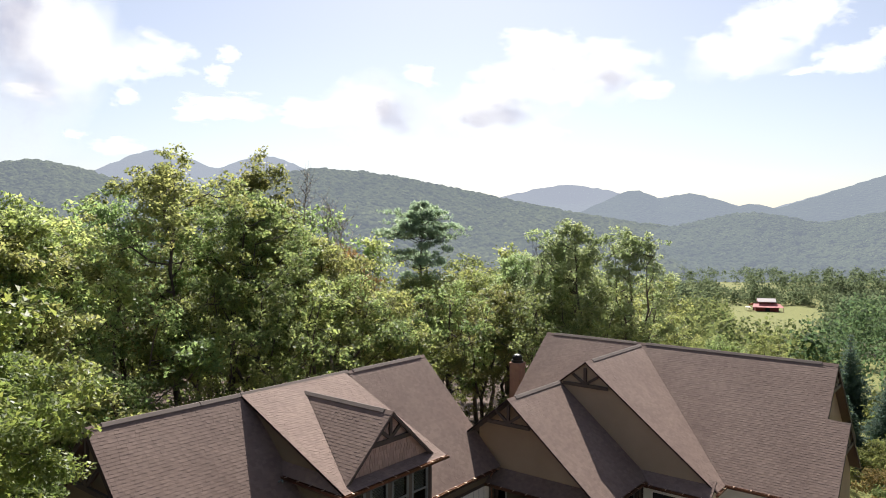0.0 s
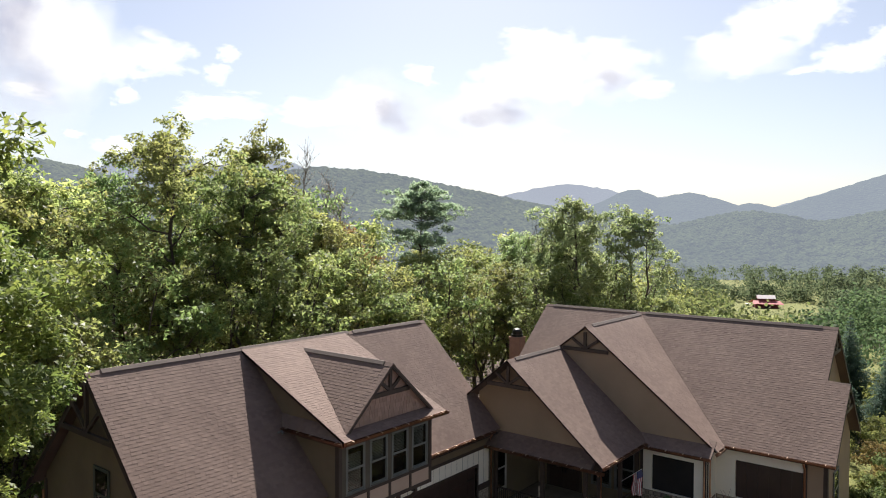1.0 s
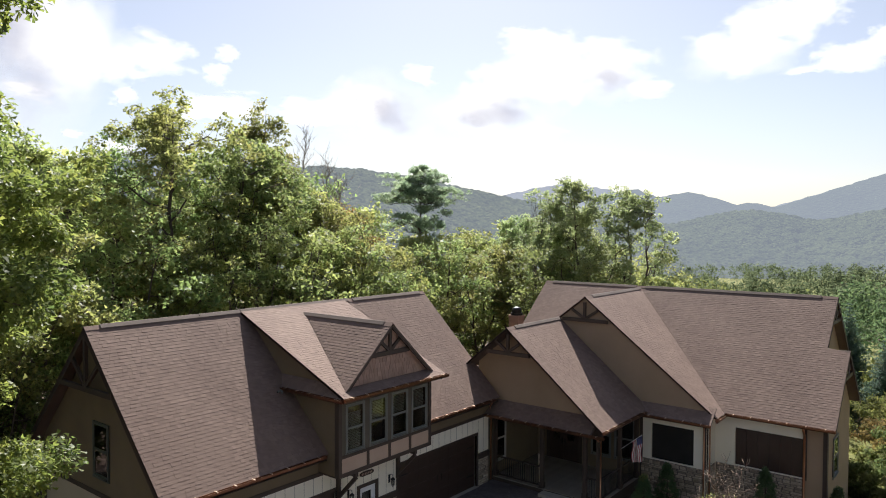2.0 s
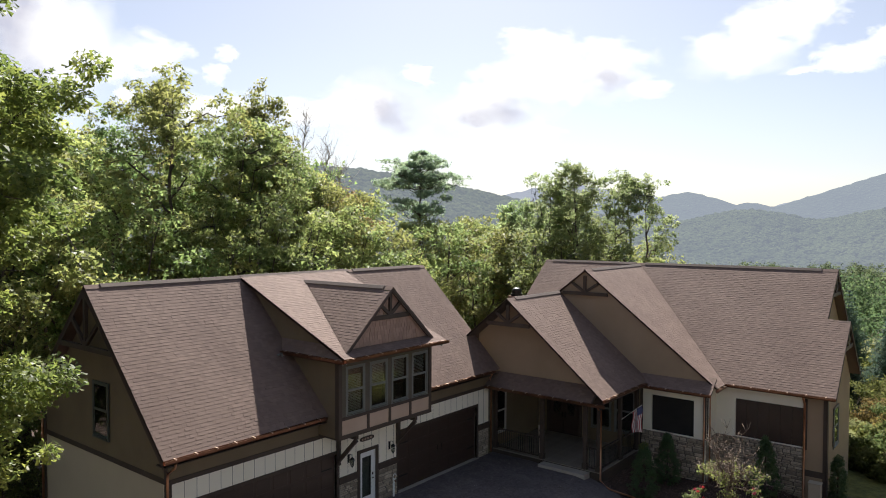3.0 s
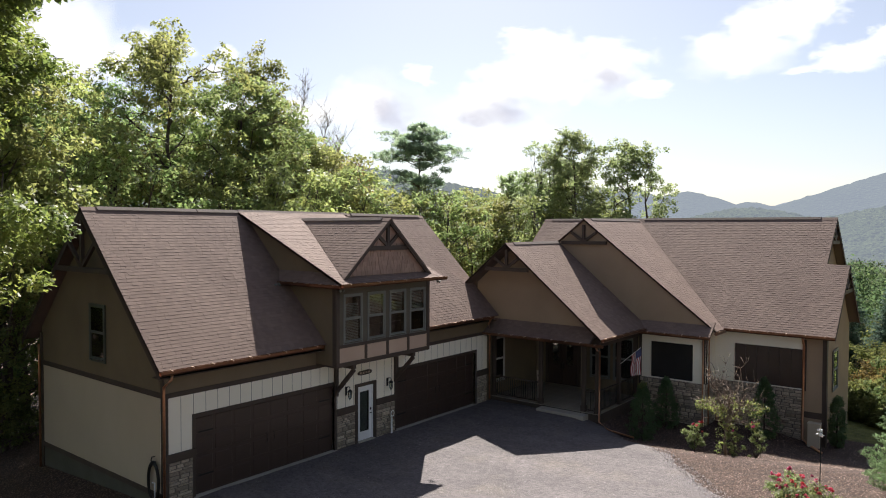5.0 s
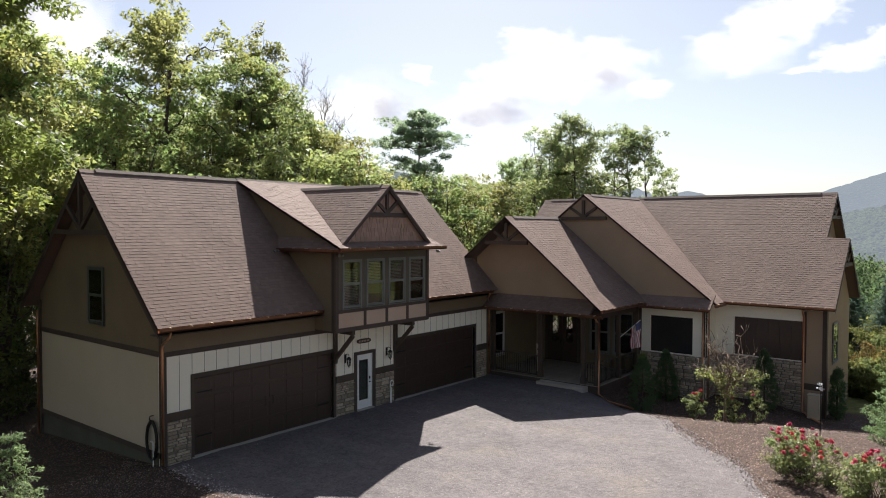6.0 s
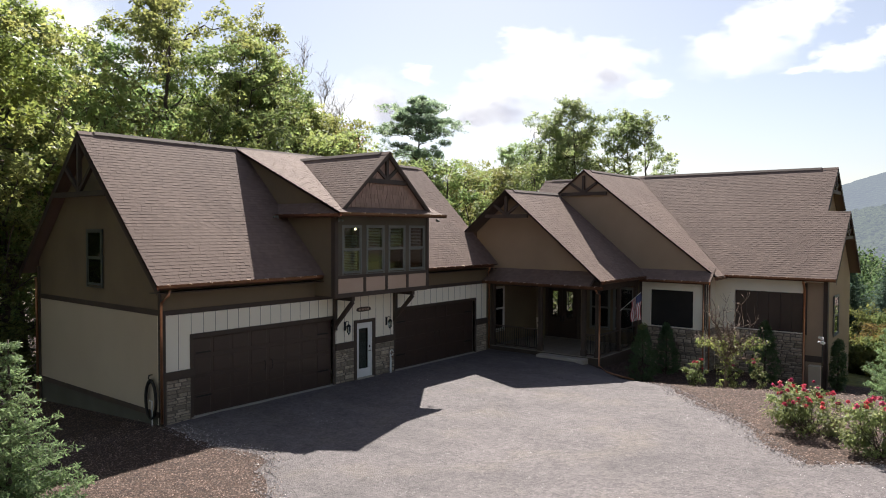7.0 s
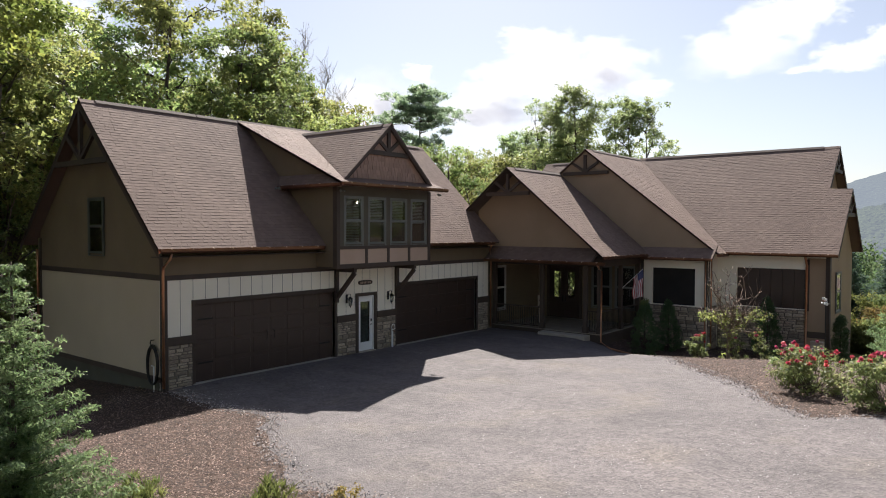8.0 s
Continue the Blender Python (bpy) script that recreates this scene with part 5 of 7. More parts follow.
facing(("y", 0.0, -1), 0.12, 0.88, 0.0, 1.22, 1, True)
facing(("y", 0.0, -1), 6.55, 7.46, 0.0, 1.22, 2, True)
facing(("y", 0.0, -1), 8.56, 9.6, 0.0, 1.22, 3, True)
facing(("y", 0.0, -1), 15.08, 15.86, 0.0, 1.24, 4, True)
facing(("x", 20.3, -1), -8.4, -5.55, -0.7, 1.18, 5, True)
facing(("x", 21.7, -1), -12.06, -8.5, -1.05, 1.22, 6, True)
facing(("y", -8.45, -1), 20.4, 21.62, -0.7, 1.18, 7, True)

# ---- shingles: the lowest courses by the garage corner one by one, the rest joined ----
NEAR_SH = set(NEAR_SH[:290])


def wedge_mesh(name, ids):
    verts, faces = [], []
    for f in ids:
        a, b, e, d, c, g = SH_F[f]
        i = len(verts)
        verts.extend(SH_V[k] for k in (a, b, c, g, d, e))
        faces += [(i + 4, i + 5, i + 2, i + 3), (i, i + 1, i + 5, i + 4), (i, i + 4, i + 3), (i + 1, i + 2, i + 5)]
    return mesh_of(name, verts, faces, M_SHINGLE)


rest = [f for f in range(len(SH_F)) if f not in NEAR_SH]
ob = new("shingles", wedge_mesh("shingles", rest))
ob.parent = roof
tagged(ob, "brown laminated asphalt shingles", kind="stuff")
for f in sorted(NEAR_SH):
    piece("shingle", wedge_mesh("shingle", [f]), roof)

# ---- plants ----
def leaf_mesh(name, centres, axes, normals, length, width, material):
    """Pointed leaves, one bent quad pair each, as one mesh."""
    n = len(centres)
    side = np.cross(axes, normals)
    side /= np.linalg.norm(side, axis=1, keepdims=True) + 1e-9
    L, W = length[:, None], width[:, None]
    v = np.empty((n, 4, 3))
    v[:, 0] = centres - axes * L * 0.5
    v[:, 1] = centres + side * W * 0.5 + normals * W * 0.12
    v[:, 2] = centres + axes * L * 0.5 - normals * L * 0.12
    v[:, 3] = centres - side * W * 0.5 + normals * W * 0.12
    me = bpy.data.meshes.new(name)
    me.vertices.add(n * 4)
    me.vertices.foreach_set("co", v.reshape(-1))
    me.loops.add(n * 4)
    me.loops.foreach_set("vertex_index", np.arange(n * 4, dtype=np.int32))
    me.polygons.add(n)
    me.polygons.foreach_set("loop_start", np.arange(0, n * 4, 4, dtype=np.int32))
    me.materials.append(material)
    me.update(calc_edges=True)
    return me


def unit(v):
    return v / (np.linalg.norm(v, axis=1, keepdims=True) + 1e-9)


def scatter_leaves(name, rng, clumps, per, size, material, flat=0.75, droop=0.3, narrow=0.55):
    """clumps: rows of x, y, z, radius."""
    clumps = np.asarray(clumps)
    n = np.maximum(3, (per * (clumps[:, 3] / clumps[:, 3].mean()) ** 2).astype(int))
    c = np.repeat(clumps, n, axis=0)
    d = unit(rng.normal(size=(len(c), 3)))
    r = c[:, 3:4] * np.abs(rng.normal(size=(len(c), 1)) * 0.3 + 0.62)
    pos = c[:, :3] + d * r * np.array([1, 1, flat])
    axis = unit(d * np.array([1, 1, 0.3]) + rng.normal(size=d.shape) * 0.7 - np.array([0, 0, droop]))
    nrm = unit(rng.normal(size=d.shape) * 0.55 + np.array([0, 0, 0.75]) + d * 0.8)
    ln = size * rng.uniform(0.6, 1.35, len(c))
    return leaf_mesh(name, pos, axis, nrm, ln, ln * narrow * rng.uniform(0.8, 1.2, len(c)), material)


def bough(bm, rng, a, b, r0, r1, wob=0.12, n=4, sides=6):
    a, b = Vector(a), Vector(b)
    ln = (b - a).length
    pts = [a + (b - a) * (k / n) + Vector(rng.normal(size=3)) * ln * wob * (0 < k < n) * 0.5 for k in range(n + 1)]
    tube(bm, pts, [r0 + (r1 - r0) * k / n for k in range(n + 1)], sides)
    return pts


def puff_leaves(name, rng, puffs, per, size, material, flat=0.72, wide=0.72):
    """Wedge-shaped leaves, narrow at the stalk, set outward round the tip of every twig. puffs: rows of x, y, z, radius."""
    puffs = np.asarray(puffs)
    n = np.maximum(4, (per * (puffs[:, 3] / puffs[:, 3].mean()) ** 2 * rng.uniform(0.7, 1.3, len(puffs))).astype(int))
    c = np.repeat(puffs, n, axis=0)
    d = unit(rng.normal(size=(len(c), 3)))
    pos = c[:, :3] + d * c[:, 3:4] * rng.random((len(c), 1)) ** 0.42 * np.array([1, 1, flat])
    axis = unit(d * np.array([1, 1, 0.5]) + rng.normal(size=d.shape) * 0.55 - np.array([0, 0, 0.25]))
    nrm = unit(np.cross(np.cross(axis, rng.normal(size=d.shape) * 0.5 + np.array([0, 0, 0.8]) + d * 0.5), axis))
    side = np.cross(axis, nrm)
    ln = (size * rng.uniform(0.65, 1.3, len(c)))[:, None]
    w = ln * wide * rng.uniform(0.75, 1.2, (len(c), 1))
    v = np.empty((len(c), 3, 3))
    v[:, 0] = pos - axis * ln * 0.5
    v[:, 1] = pos + axis * ln * rng.uniform(0.25, 0.5, (len(c), 1)) + side * w * 0.5
    v[:, 2] = pos + axis * ln * rng.uniform(0.25, 0.5, (len(c), 1)) - side * w * 0.5 - nrm * ln * 0.1
    me = bpy.data.meshes.new(name)
    m = len(c) * 3
    me.vertices.add(m)
    me.vertices.foreach_set("co", v.reshape(-1))
    me.loops.add(m)
    me.loops.foreach_set("vertex_index", np.arange(m, dtype=np.int32))
    me.polygons.add(len(c))
    me.polygons.foreach_set("loop_start", np.arange(0, m, 3, dtype=np.int32))
    me.materials.append(material)
    me.update(calc_edges=True)
    return me


def broad_tree(name, label, seed, height, crown_r, base, leaf, per, n_limbs, material, bark=None, group="trees behind the house", puff=0.4, rise=0.75, extra=(), forks=0, peak=0.5, slim=0.72):
    """A broadleaf tree of a given height: trunk, limbs, branches, twigs, and a puff of leaves round every twig's end."""
    rng = np.random.default_rng(seed)
    bm = bmesh.new()
    top = Vector((rng.normal() * 0.4, rng.normal() * 0.4, height * 0.9))
    stems = [bough(bm, rng, (0, 0, -1.0), top, 0.015 * height + 0.02, 0.025, 0.03, 8, 7)]
    for k in range(forks):
        p = stems[0][2 + k % 2]
        an = seed + k * 2.6
        e = p + Vector((math.cos(an) * crown_r * 0.6, math.sin(an) * crown_r * 0.6, height * rng.uniform(0.86, 0.97) - p.z))
        stems.append(bough(bm, rng, p, e, 0.009 * height, 0.02, 0.05, 7, 6))
    puffs = []

    def under_dome(e):
        """Keeps a branch's end below a rounded crown top."""
        r = math.hypot(e.x - top.x, e.y - top.y) / crown_r
        e.z = min(e.z, height * (1.0 - (1 - base) * 0.3 * min(1.4, r) ** 1.6))
        return e

    def twig(q, e):
        bough(bm, rng, q, e, 0.014, 0.006, 0.12, 2, 3)
        for _ in range(3):
            o = rng.normal(size=3) * puff * 0.75
            puffs.append((e.x + o[0], e.y + o[1], min(e.z + o[2] * 0.6, height), puff * rng.uniform(0.5, 1.1)))

    for k in range(n_limbs):
        spine = stems[k % len(stems)]
        f = base + (0.96 - base) * (k + 0.5) / n_limbs
        n = len(spine) - 1
        zz = f * height
        i = next((j for j in range(n) if spine[j + 1].z >= zz), n - 1)
        w = min(1.0, max(0.0, (zz - spine[i].z) / max(0.01, spine[i + 1].z - spine[i].z)))
        p = spine[i].lerp(spine[i + 1], w)
        g = (f - base) / (1 - base)
        bell = math.sin(math.pi * (0.16 + 0.74 * g ** (math.log(0.46) / math.log(peak))))
        reach = crown_r * (0.22 + 0.78 * bell) * rng.uniform(0.7, 1.12)
        an = k * 2.4 + rng.normal() * 0.4
        end = p + Vector((math.cos(an) * reach, math.sin(an) * reach, reach * rise * rng.uniform(0.5, 1.3)))
        under_dome(end)
        pts = bough(bm, rng, p, end, 0.0055 * height * (1.1 - f * 0.7), 0.014, 0.10, 6, 5)
        out = (end - p).normalized()
        for q in pts[1 if g > 0.55 else 2:]:
            for _ in range(2):
                v = (Vector(rng.normal(size=3)) * 0.75 + out * 0.7 + Vector((0, 0, 0.35))).normalized()
                e = q + v * reach * rng.uniform(0.2, 0.42)
                twig(q, under_dome(e))
        twig(pts[-1], end + out * 0.2)
    for p, end, thick in extra:
        pts = bough(bm, rng, p, end, thick, 0.014, 0.05, 8, 5)
        for q in pts[3:]:
            for _ in range(4):
                twig(q, q + Vector(rng.normal(size=3) * np.array((0.42, 0.42, 0.2))))
    for s in stems:
        for k in range(5):
            e = s[-1] + Vector((rng.normal() * 0.5, rng.normal() * 0.5, height * 0.1 * rng.uniform(0.1, 1.0)))
            twig(s[-1 - k % 2], e)
    tree = thing(name, label, "tree", group=group)
    part("trunk", bm, bark or M_BARK, tree, smooth=True)
    crown = new("crown", puff_leaves("crown", rng, puffs, per, leaf, material, wide=slim))
    crown.parent = tree
    return tree


def stand(kinds, rows):
    """rows: kind, x, y, top height above sea of the yard, turn."""
    seen = {}
    for kind, x, y, top, turn in rows:
        ob, h = kinds[kind]
        s = (top - ground_z(x, y)) / h
        m = Matrix.Translation((x, y, ground_z(x, y) - 0.1)) @ Matrix.Rotation(radians(turn), 4, "Z") @ Matrix.Diagonal((s * (1 if s < 1.25 else 0.95), s * (1 if s < 1.25 else 0.95), s, 1))
        if kind in seen:
            ob = copy_thing(ob, Matrix())
        seen[kind] = 1
        ob.matrix_basis = m


OAK = "tall green oak with a loose sunlit crown"
kinds = {
    "a": (broad_tree("oak_tree", OAK, 1, 18.0, 4.6, 0.34, 0.18, 27, 17, M_LEAF), 18.0),
    "b": (broad_tree("oak_tree", "tall yellow-green oak with a loose crown", 2, 18.0, 4.2, 0.36, 0.18, 28, 16, M_LEAFY, peak=0.52), 18.0),
    "c": (broad_tree("oak_tree", OAK, 3, 17.0, 3.9, 0.3, 0.18, 27, 16, M_LEAF), 17.0),
    "d": (broad_tree("hickory_tree", "slender yellow-green hickory in the wood edge", 4, 15.0, 2.9, 0.3, 0.18, 26, 15, M_LEAFY), 15.0),
    "u": (broad_tree("understory_tree", "low leafy understory tree in the wood edge", 5, 10.0, 3.2, 0.1, 0.17, 19, 15, M_LEAF, forks=2), 10.0),
    "v": (broad_tree("understory_tree", "low yellow-green understory tree in the wood edge", 6, 10.0, 3.0, 0.08, 0.17, 19, 15, M_LEAFY, forks=2), 10.0),
    "n": (broad_tree("poplar_tree", "slender upright tree with a narrow broken crown", 8, 16.0, 2.1, 0.36, 0.17, 24, 16, M_OPEN, rise=0.9, puff=0.36, peak=0.36), 16.0),
    "m": (broad_tree("poplar_tree", "slender fork-stemmed tree with an open broken crown", 18, 16.0, 2.0, 0.42, 0.17, 23, 14, M_OPEN, rise=0.9, puff=0.34, forks=2), 16.0),
    "t": (broad_tree("poplar_tree", "fork-stemmed tree with an open crown and one low side limb", 27, 16.0, 2.5, 0.38, 0.17, 23, 16, M_OPEN, rise=0.9, puff=0.34, forks=2, extra=(((0.4, -0.6, 6.5), (1.8, -2.1, 12.4), 0.06),)), 16.0),
    "e": (broad_tree("hickory_tree", "tall narrow-crowned hickory with a loose top", 14, 17.0, 1.9, 0.34, 0.18, 26, 15, M_LEAFY, rise=0.9, puff=0.38), 17.0),
    "r": (broad_tree("maple_tree", "slender maple with orange-brown turning leaves", 7, 15.0, 1.9, 0.42, 0.18, 17, 9, M_LEAFR), 15.0),
    "f": (broad_tree("oak_tree", "green oak standing deep in the wood", 9, 17.0, 4.2, 0.3, 0.36, 6, 14, M_LEAF, puff=0.6), 17.0),
    "g": (broad_tree("oak_tree", "yellow-green oak standing deep in the wood", 10, 17.0, 4.0, 0.3, 0.36, 6, 14, M_LEAFY, puff=0.6), 17.0),
}
stand(kinds, [
    ("a", -1.2, 16.6, 16.0, 0), ("d", 1.0, 14.9, 15.8, 40), ("b", 6.1, 20.5, 14.2, 90), ("a", 9.6, 22.2, 17.0, 200), ("b", 10.7, 17.9, 19.5, 130), ("c", 14.7, 19.3, 17.8, 10), ("d", 2.6, 17.2, 16.9, 75),
    ("e", 19.0, 21.6, 20.2, 300), ("d", 17.6, 21.0, 16.6, 210), ("d", 22.0, 21.4, 15.9, 70), ("d", 24.7, 21.2, 14.6, 20), ("r", 27.2, 21.3, 14.0, 0), ("v", 25.4, 17.1, 12.8, 80), ("d", 32.6, 18.9, 11.8, 170),
    ("v", 36.7, 19.0, 11.3, 210), ("d", 40.0, 18.1, 11.7, 260), ("n", 40.2, 14.7, 13.4, 30), ("m", 38.7, 10.2, 14.8, 100), ("n", 39.0, 7.3, 16.2, 310), ("t", 41.0, 4.0, 15.3, 0), ("n", 40.6, 8.2, 14.2, 220), ("d", 43.5, 13.0, 12.4, 75), ("d", 37.0, 13.4, 11.3, 190), ("d", 45.0, 17.5, 11.3, 15), ("v", 36.0, 2.2, 8.4, 140),
    ("f", 17.5, 43.0, 18.0, 60), ("a", 11.3, 34.7, 16.3, 110), ("c", 8.0, 35.5, 16.8, 35), ("g", 26.1, 40.3, 19.6, 90), ("f", 36.3, 35.5, 17.5, 10), ("g", 43.5, 34.6, 14.4, 20), ("f", 57.6, 33.0, 12.2, 150), ("g", 65.2, 31.4, 13.0, 0), ("f", 65.3, 23.3, 12.6, 240), ("g", 67.0, 13.2, 9.5, 70),
    ("u", 21.3, 15.9, 11.8, 0), ("v", 26.1, 14.3, 10.5, 40), ("u", 30.2, 14.4, 10.8, 90), ("v", 32.8, 12.7, 10.0, 200), ("u", 33.4, 8.4, 10.4, 130), ("u", 35.7, 5.4, 10.6, 10),
    ("u", 13.9, 15.5, 12.4, 70), ("u", 6.1, 15.6, 12.4, 20), ("v", 0.4, 12.5, 11.3, 190), ("v", 17.5, 15.0, 11.5, 250), ("v", 9.5, 14.2, 10.5, 330), ("u", 3.2, 13.2, 9.0, 110), ("u", -2.8, 13.5, 10.0, 60), ("u", -5.5, 16.5, 13.0, 15),
    ("a", -4.6, 20.2, 17.0, 250), ("c", -9.5, 18.0, 17.5, 180), ("u", -9.0, 13.0, 11.0, 140), ("f", 3.0, 26.5, 11.5, 220), ("c", 6.6, 24.6, 13.6, 70), ("a", 12.4, 24.8, 15.5, 310), ("d", 2.8, 20.5, 13.0, 160), ("d", 17.0, 24.0, 15.0, 90), ("g", 13.0, 29.0, 12.0, 95), ("f", 22.0, 31.0, 12.5, 145), ("g", 31.0, 29.0, 12.0, 5), ("f", 48.0, 22.0, 10.8, 35), ("g", 50.0, 10.0, 10.5, 300), ("u", 44.0, 10.0, 10.2, 215),
    # the next two rows are unseen: added to dim skylight and fill window reflections
    ("f", -29.0, -18.0, 17.5, 40), ("g", -24.0, -31.0, 17.0, 80), ("f", -15.0, -38.0, 18.0, 120), ("f", -3.0, -42.0, 17.0, 190), ("g", 8.0, -41.0, 16.5, 250), ("f", 19.0, -37.0, 17.0, 300), ("g", -25.0, -8.0, 16.5, 200), ("a", -9.5, 5.0, 16.0, 30), ("g", -18.5, -2.5, 16.5, 75), ("u", -6.6, 9.0, 9.5, 320), ("c", -13.5, 10.0, 17.0, 110), ("g", -21.0, 5.0, 17.0, 0),
    ("g", -9.0, -41.0, 17.0, 15), ("f", 2.5, -43.5, 18.0, 65), ("g", 13.5, -40.0, 17.5, 130), ("f", 24.0, -34.0, 16.0, 215), ("f", -20.0, -35.0, 17.5, 330), ("u", -6.0, -39.0, 9.0, 40), ("v", 0.5, -40.0, 9.5, 100), ("u", 5.5, -41.0, 9.0, 170), ("v", 11.0, -38.5, 9.0, 230), ("u", 16.5, -37.0, 9.5, 290), ("f", 48.0, -34.0, 14.5, 20), ("g", 55.0, -38.0, 14.5, 90), ("f", 44.0, -40.0, 15.5, 160), ("g", 62.0, -46.0, 15.0, 230), ("f", 52.0, -48.0, 16.0, 300), ("f", 70.0, -40.0, 14.0, 10), ("u", 43.0, -31.0, 7.0, 50), ("v", 50.0, -30.0, 7.0, 120), ("u", 58.0, -33.0, 7.0, 200),
    ("v", 23.4, 13.0, 8.0, 265), ("u", -1.2, 10.8, 7.2, 25), ("u", 1.5, 15.0, 8.6, 185), ("v", 46.0, 27.0, 10.8, 330), ("u", 55.0, 16.0, 9.5, 250), ("v", 58.0, 6.0, 6.5, 30), ("u", 52.0, 1.0, 5.5, 95), ("v", 64.0, -1.0, 4.6, 10),
])

# near tree whose branches hang in from the side
near = broad_tree("oak_tree", "large oak with drooping leafy branches beside the drive", 21, 14.4, 2.3, 0.58, 0.105, 165, 24, M_NEAR, group="", puff=0.36, rise=0.4, peak=0.4, slim=0.5,
                  extra=(((0, 0, 6.8), (1.75, -1.5, 7.9), 0.08), ((0, 0, 6.5), (1.2, -1.3, 7.4), 0.07), ((0, 0, 9.7), (1.75, -2.75, 12.1), 0.09), ((0, 0, 9.2), (1.2, -2.9, 10.9), 0.08), ((0, 0, 9.6), (-0.4, -5.1, 14.0), 0.09), ((0, 0, 9.4), (1.35, -1.9, 10.9), 0.08)))
near.matrix_basis = Matrix.Translation((-8.2, -5.3, ground_z(-8.2, -5.3)))


# pine with tiered needle tufts
def pine_tree(name, label, seed, height, tiers, per, material, tuft=0.34, needle=0.26, group=""):
    """tiers: rows of height, reach and number of boughs."""
    rng = np.random.default_rng(seed)
    bm = bmesh.new()
    spine = bough(bm, rng, (0, 0, -1.0), (0.2, 0.1, height * 0.985), 0.24, 0.03, 0.012, 9, 8)
    clumps, turn = [], 0.0
    for z, reach, count in tiers:
        for k in range(count):
            turn += 2.399 + rng.normal() * 0.3
            zz = z + rng.normal() * 0.22
            i = next((j for j in range(9) if spine[j + 1].z >= zz), 8)
            p = spine[i].lerp(spine[i + 1], min(1.0, (zz - spine[i].z) / (spine[i + 1].z - spine[i].z)))
            ln = reach * rng.uniform(0.55, 1.08)
            e = p + Vector((math.cos(turn) * ln, math.sin(turn) * ln, ln * rng.uniform(-0.02, 0.34)))
            e.z = min(e.z, height - 0.1)
            pts = bough(bm, rng, p, e, 0.05, 0.014, 0.13, 5, 4)
            out = (e - p).normalized()
            for q in pts[2:]:
                for _ in range(3):
                    t = q + (out * 0.5 + Vector(rng.normal(size=3)) * 0.6).normalized() * ln * rng.uniform(0.1, 0.26)
                    t.z = q.z + abs(t.z - q.z) * 0.6 + 0.05
                    bough(bm, rng, q, t, 0.014, 0.008, 0.1, 2, 3)
                    for _ in range(2):
                        o = rng.normal(size=3) * tuft * 0.55
                        clumps.append((t.x + o[0], t.y + o[1], t.z + abs(o[2]) * 0.5, tuft * rng.uniform(0.6, 1.2)))
    tree = thing(name, label, "tree", group=group)
    part("trunk", bm, M_BARK, tree, smooth=True)
    crown = new("crown", puff_leaves("crown", rng, clumps, per, needle, material, flat=0.7, wide=0.3))
    crown.parent = tree
    return tree


PX, PYY = 36.8, 22.1
pz = ground_z(PX, PYY)
p = pine_tree("pine_tree", "dark open-crowned pine above the roof ridge", 31, 17.2 - pz,
              [(z - pz, r, n) for z, r, n in ((17.0, 0.6, 2), (16.5, 1.2, 4), (15.9, 1.9, 5), (15.2, 2.7, 7), (14.6, 3.3, 8), (13.9, 4.0, 12), (12.9, 2.4, 3), (12.0, 2.8, 5), (11.3, 3.4, 6), (10.4, 2.6, 4), (8.8, 2.4, 3))], 22, M_PINE, tuft=0.31)
p.matrix_basis = Matrix.Translation((PX, PYY, pz))


def spruce(name, label, seed, height, reach, material, per=26, group="", tiers=22, needle=0.13, tuft=0.16):
    rng = np.random.default_rng(seed)
    bm = bmesh.new()
    bough(bm, rng, (0, 0, -0.3), (0, 0, height * 0.98), 0.012 * height + 0.02, 0.008, 0.005, 5, 6)
    clumps = []
    for k in range(tiers):
        f = 0.04 + 0.95 * k / tiers
        ln0 = reach * (1 - f) ** 1.0 + 0.04
        m = max(5, int(11 * (1 - f * 0.6)))
        for j in range(m):
            an = 2 * math.pi * (j + 0.37 * k) / m + rng.normal() * 0.12
            ln = ln0 * rng.uniform(0.75, 1.12)
            p = Vector((0, 0, f * height))
            e = p + Vector((math.cos(an) * ln, math.sin(an) * ln, ln * 0.4 + rng.normal() * 0.04))
            bough(bm, rng, p, e, 0.012, 0.004, 0.04, 2, 3)
            steps = max(2, int(ln / 0.14))
            for i in range(1, steps + 1):
                q = p.lerp(e, i / steps)
                w = tuft * (1.25 - 0.5 * i / steps) * (1.05 - 0.5 * f)
                clumps.append((q.x, q.y, q.z + 0.02, w))
    tree = thing(name, label, "tree", group=group)
    part("trunk", bm, M_BARK, tree, smooth=True)
    crown = new("crown", puff_leaves("crown", rng, clumps, per, needle, material, flat=0.5, wide=0.2))
    crown.parent = tree
    return tree


sp = spruce("spruce_tree", "young blue-green spruce beside the drive", 41, 4.15, 1.45, M_SPRUCE, 64, needle=0.09, tuft=0.15)
sp.matrix_basis = Matrix.Translation((-6.85, -8.5, ground_z(-6.85, -8.5) - 0.02))
s2 = copy_thing(sp, Matrix())
s2.matrix_basis = Matrix.Translation((11.45, -16.9, ground_z(11.45, -16.9) - 0.25)) @ Matrix.Rotation(2, 4, "Z") @ Matrix.Diagonal((1.0, 1.0, 1.1, 1))

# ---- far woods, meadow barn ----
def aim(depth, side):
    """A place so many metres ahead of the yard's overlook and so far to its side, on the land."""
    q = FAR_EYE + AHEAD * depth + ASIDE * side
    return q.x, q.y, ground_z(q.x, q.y)


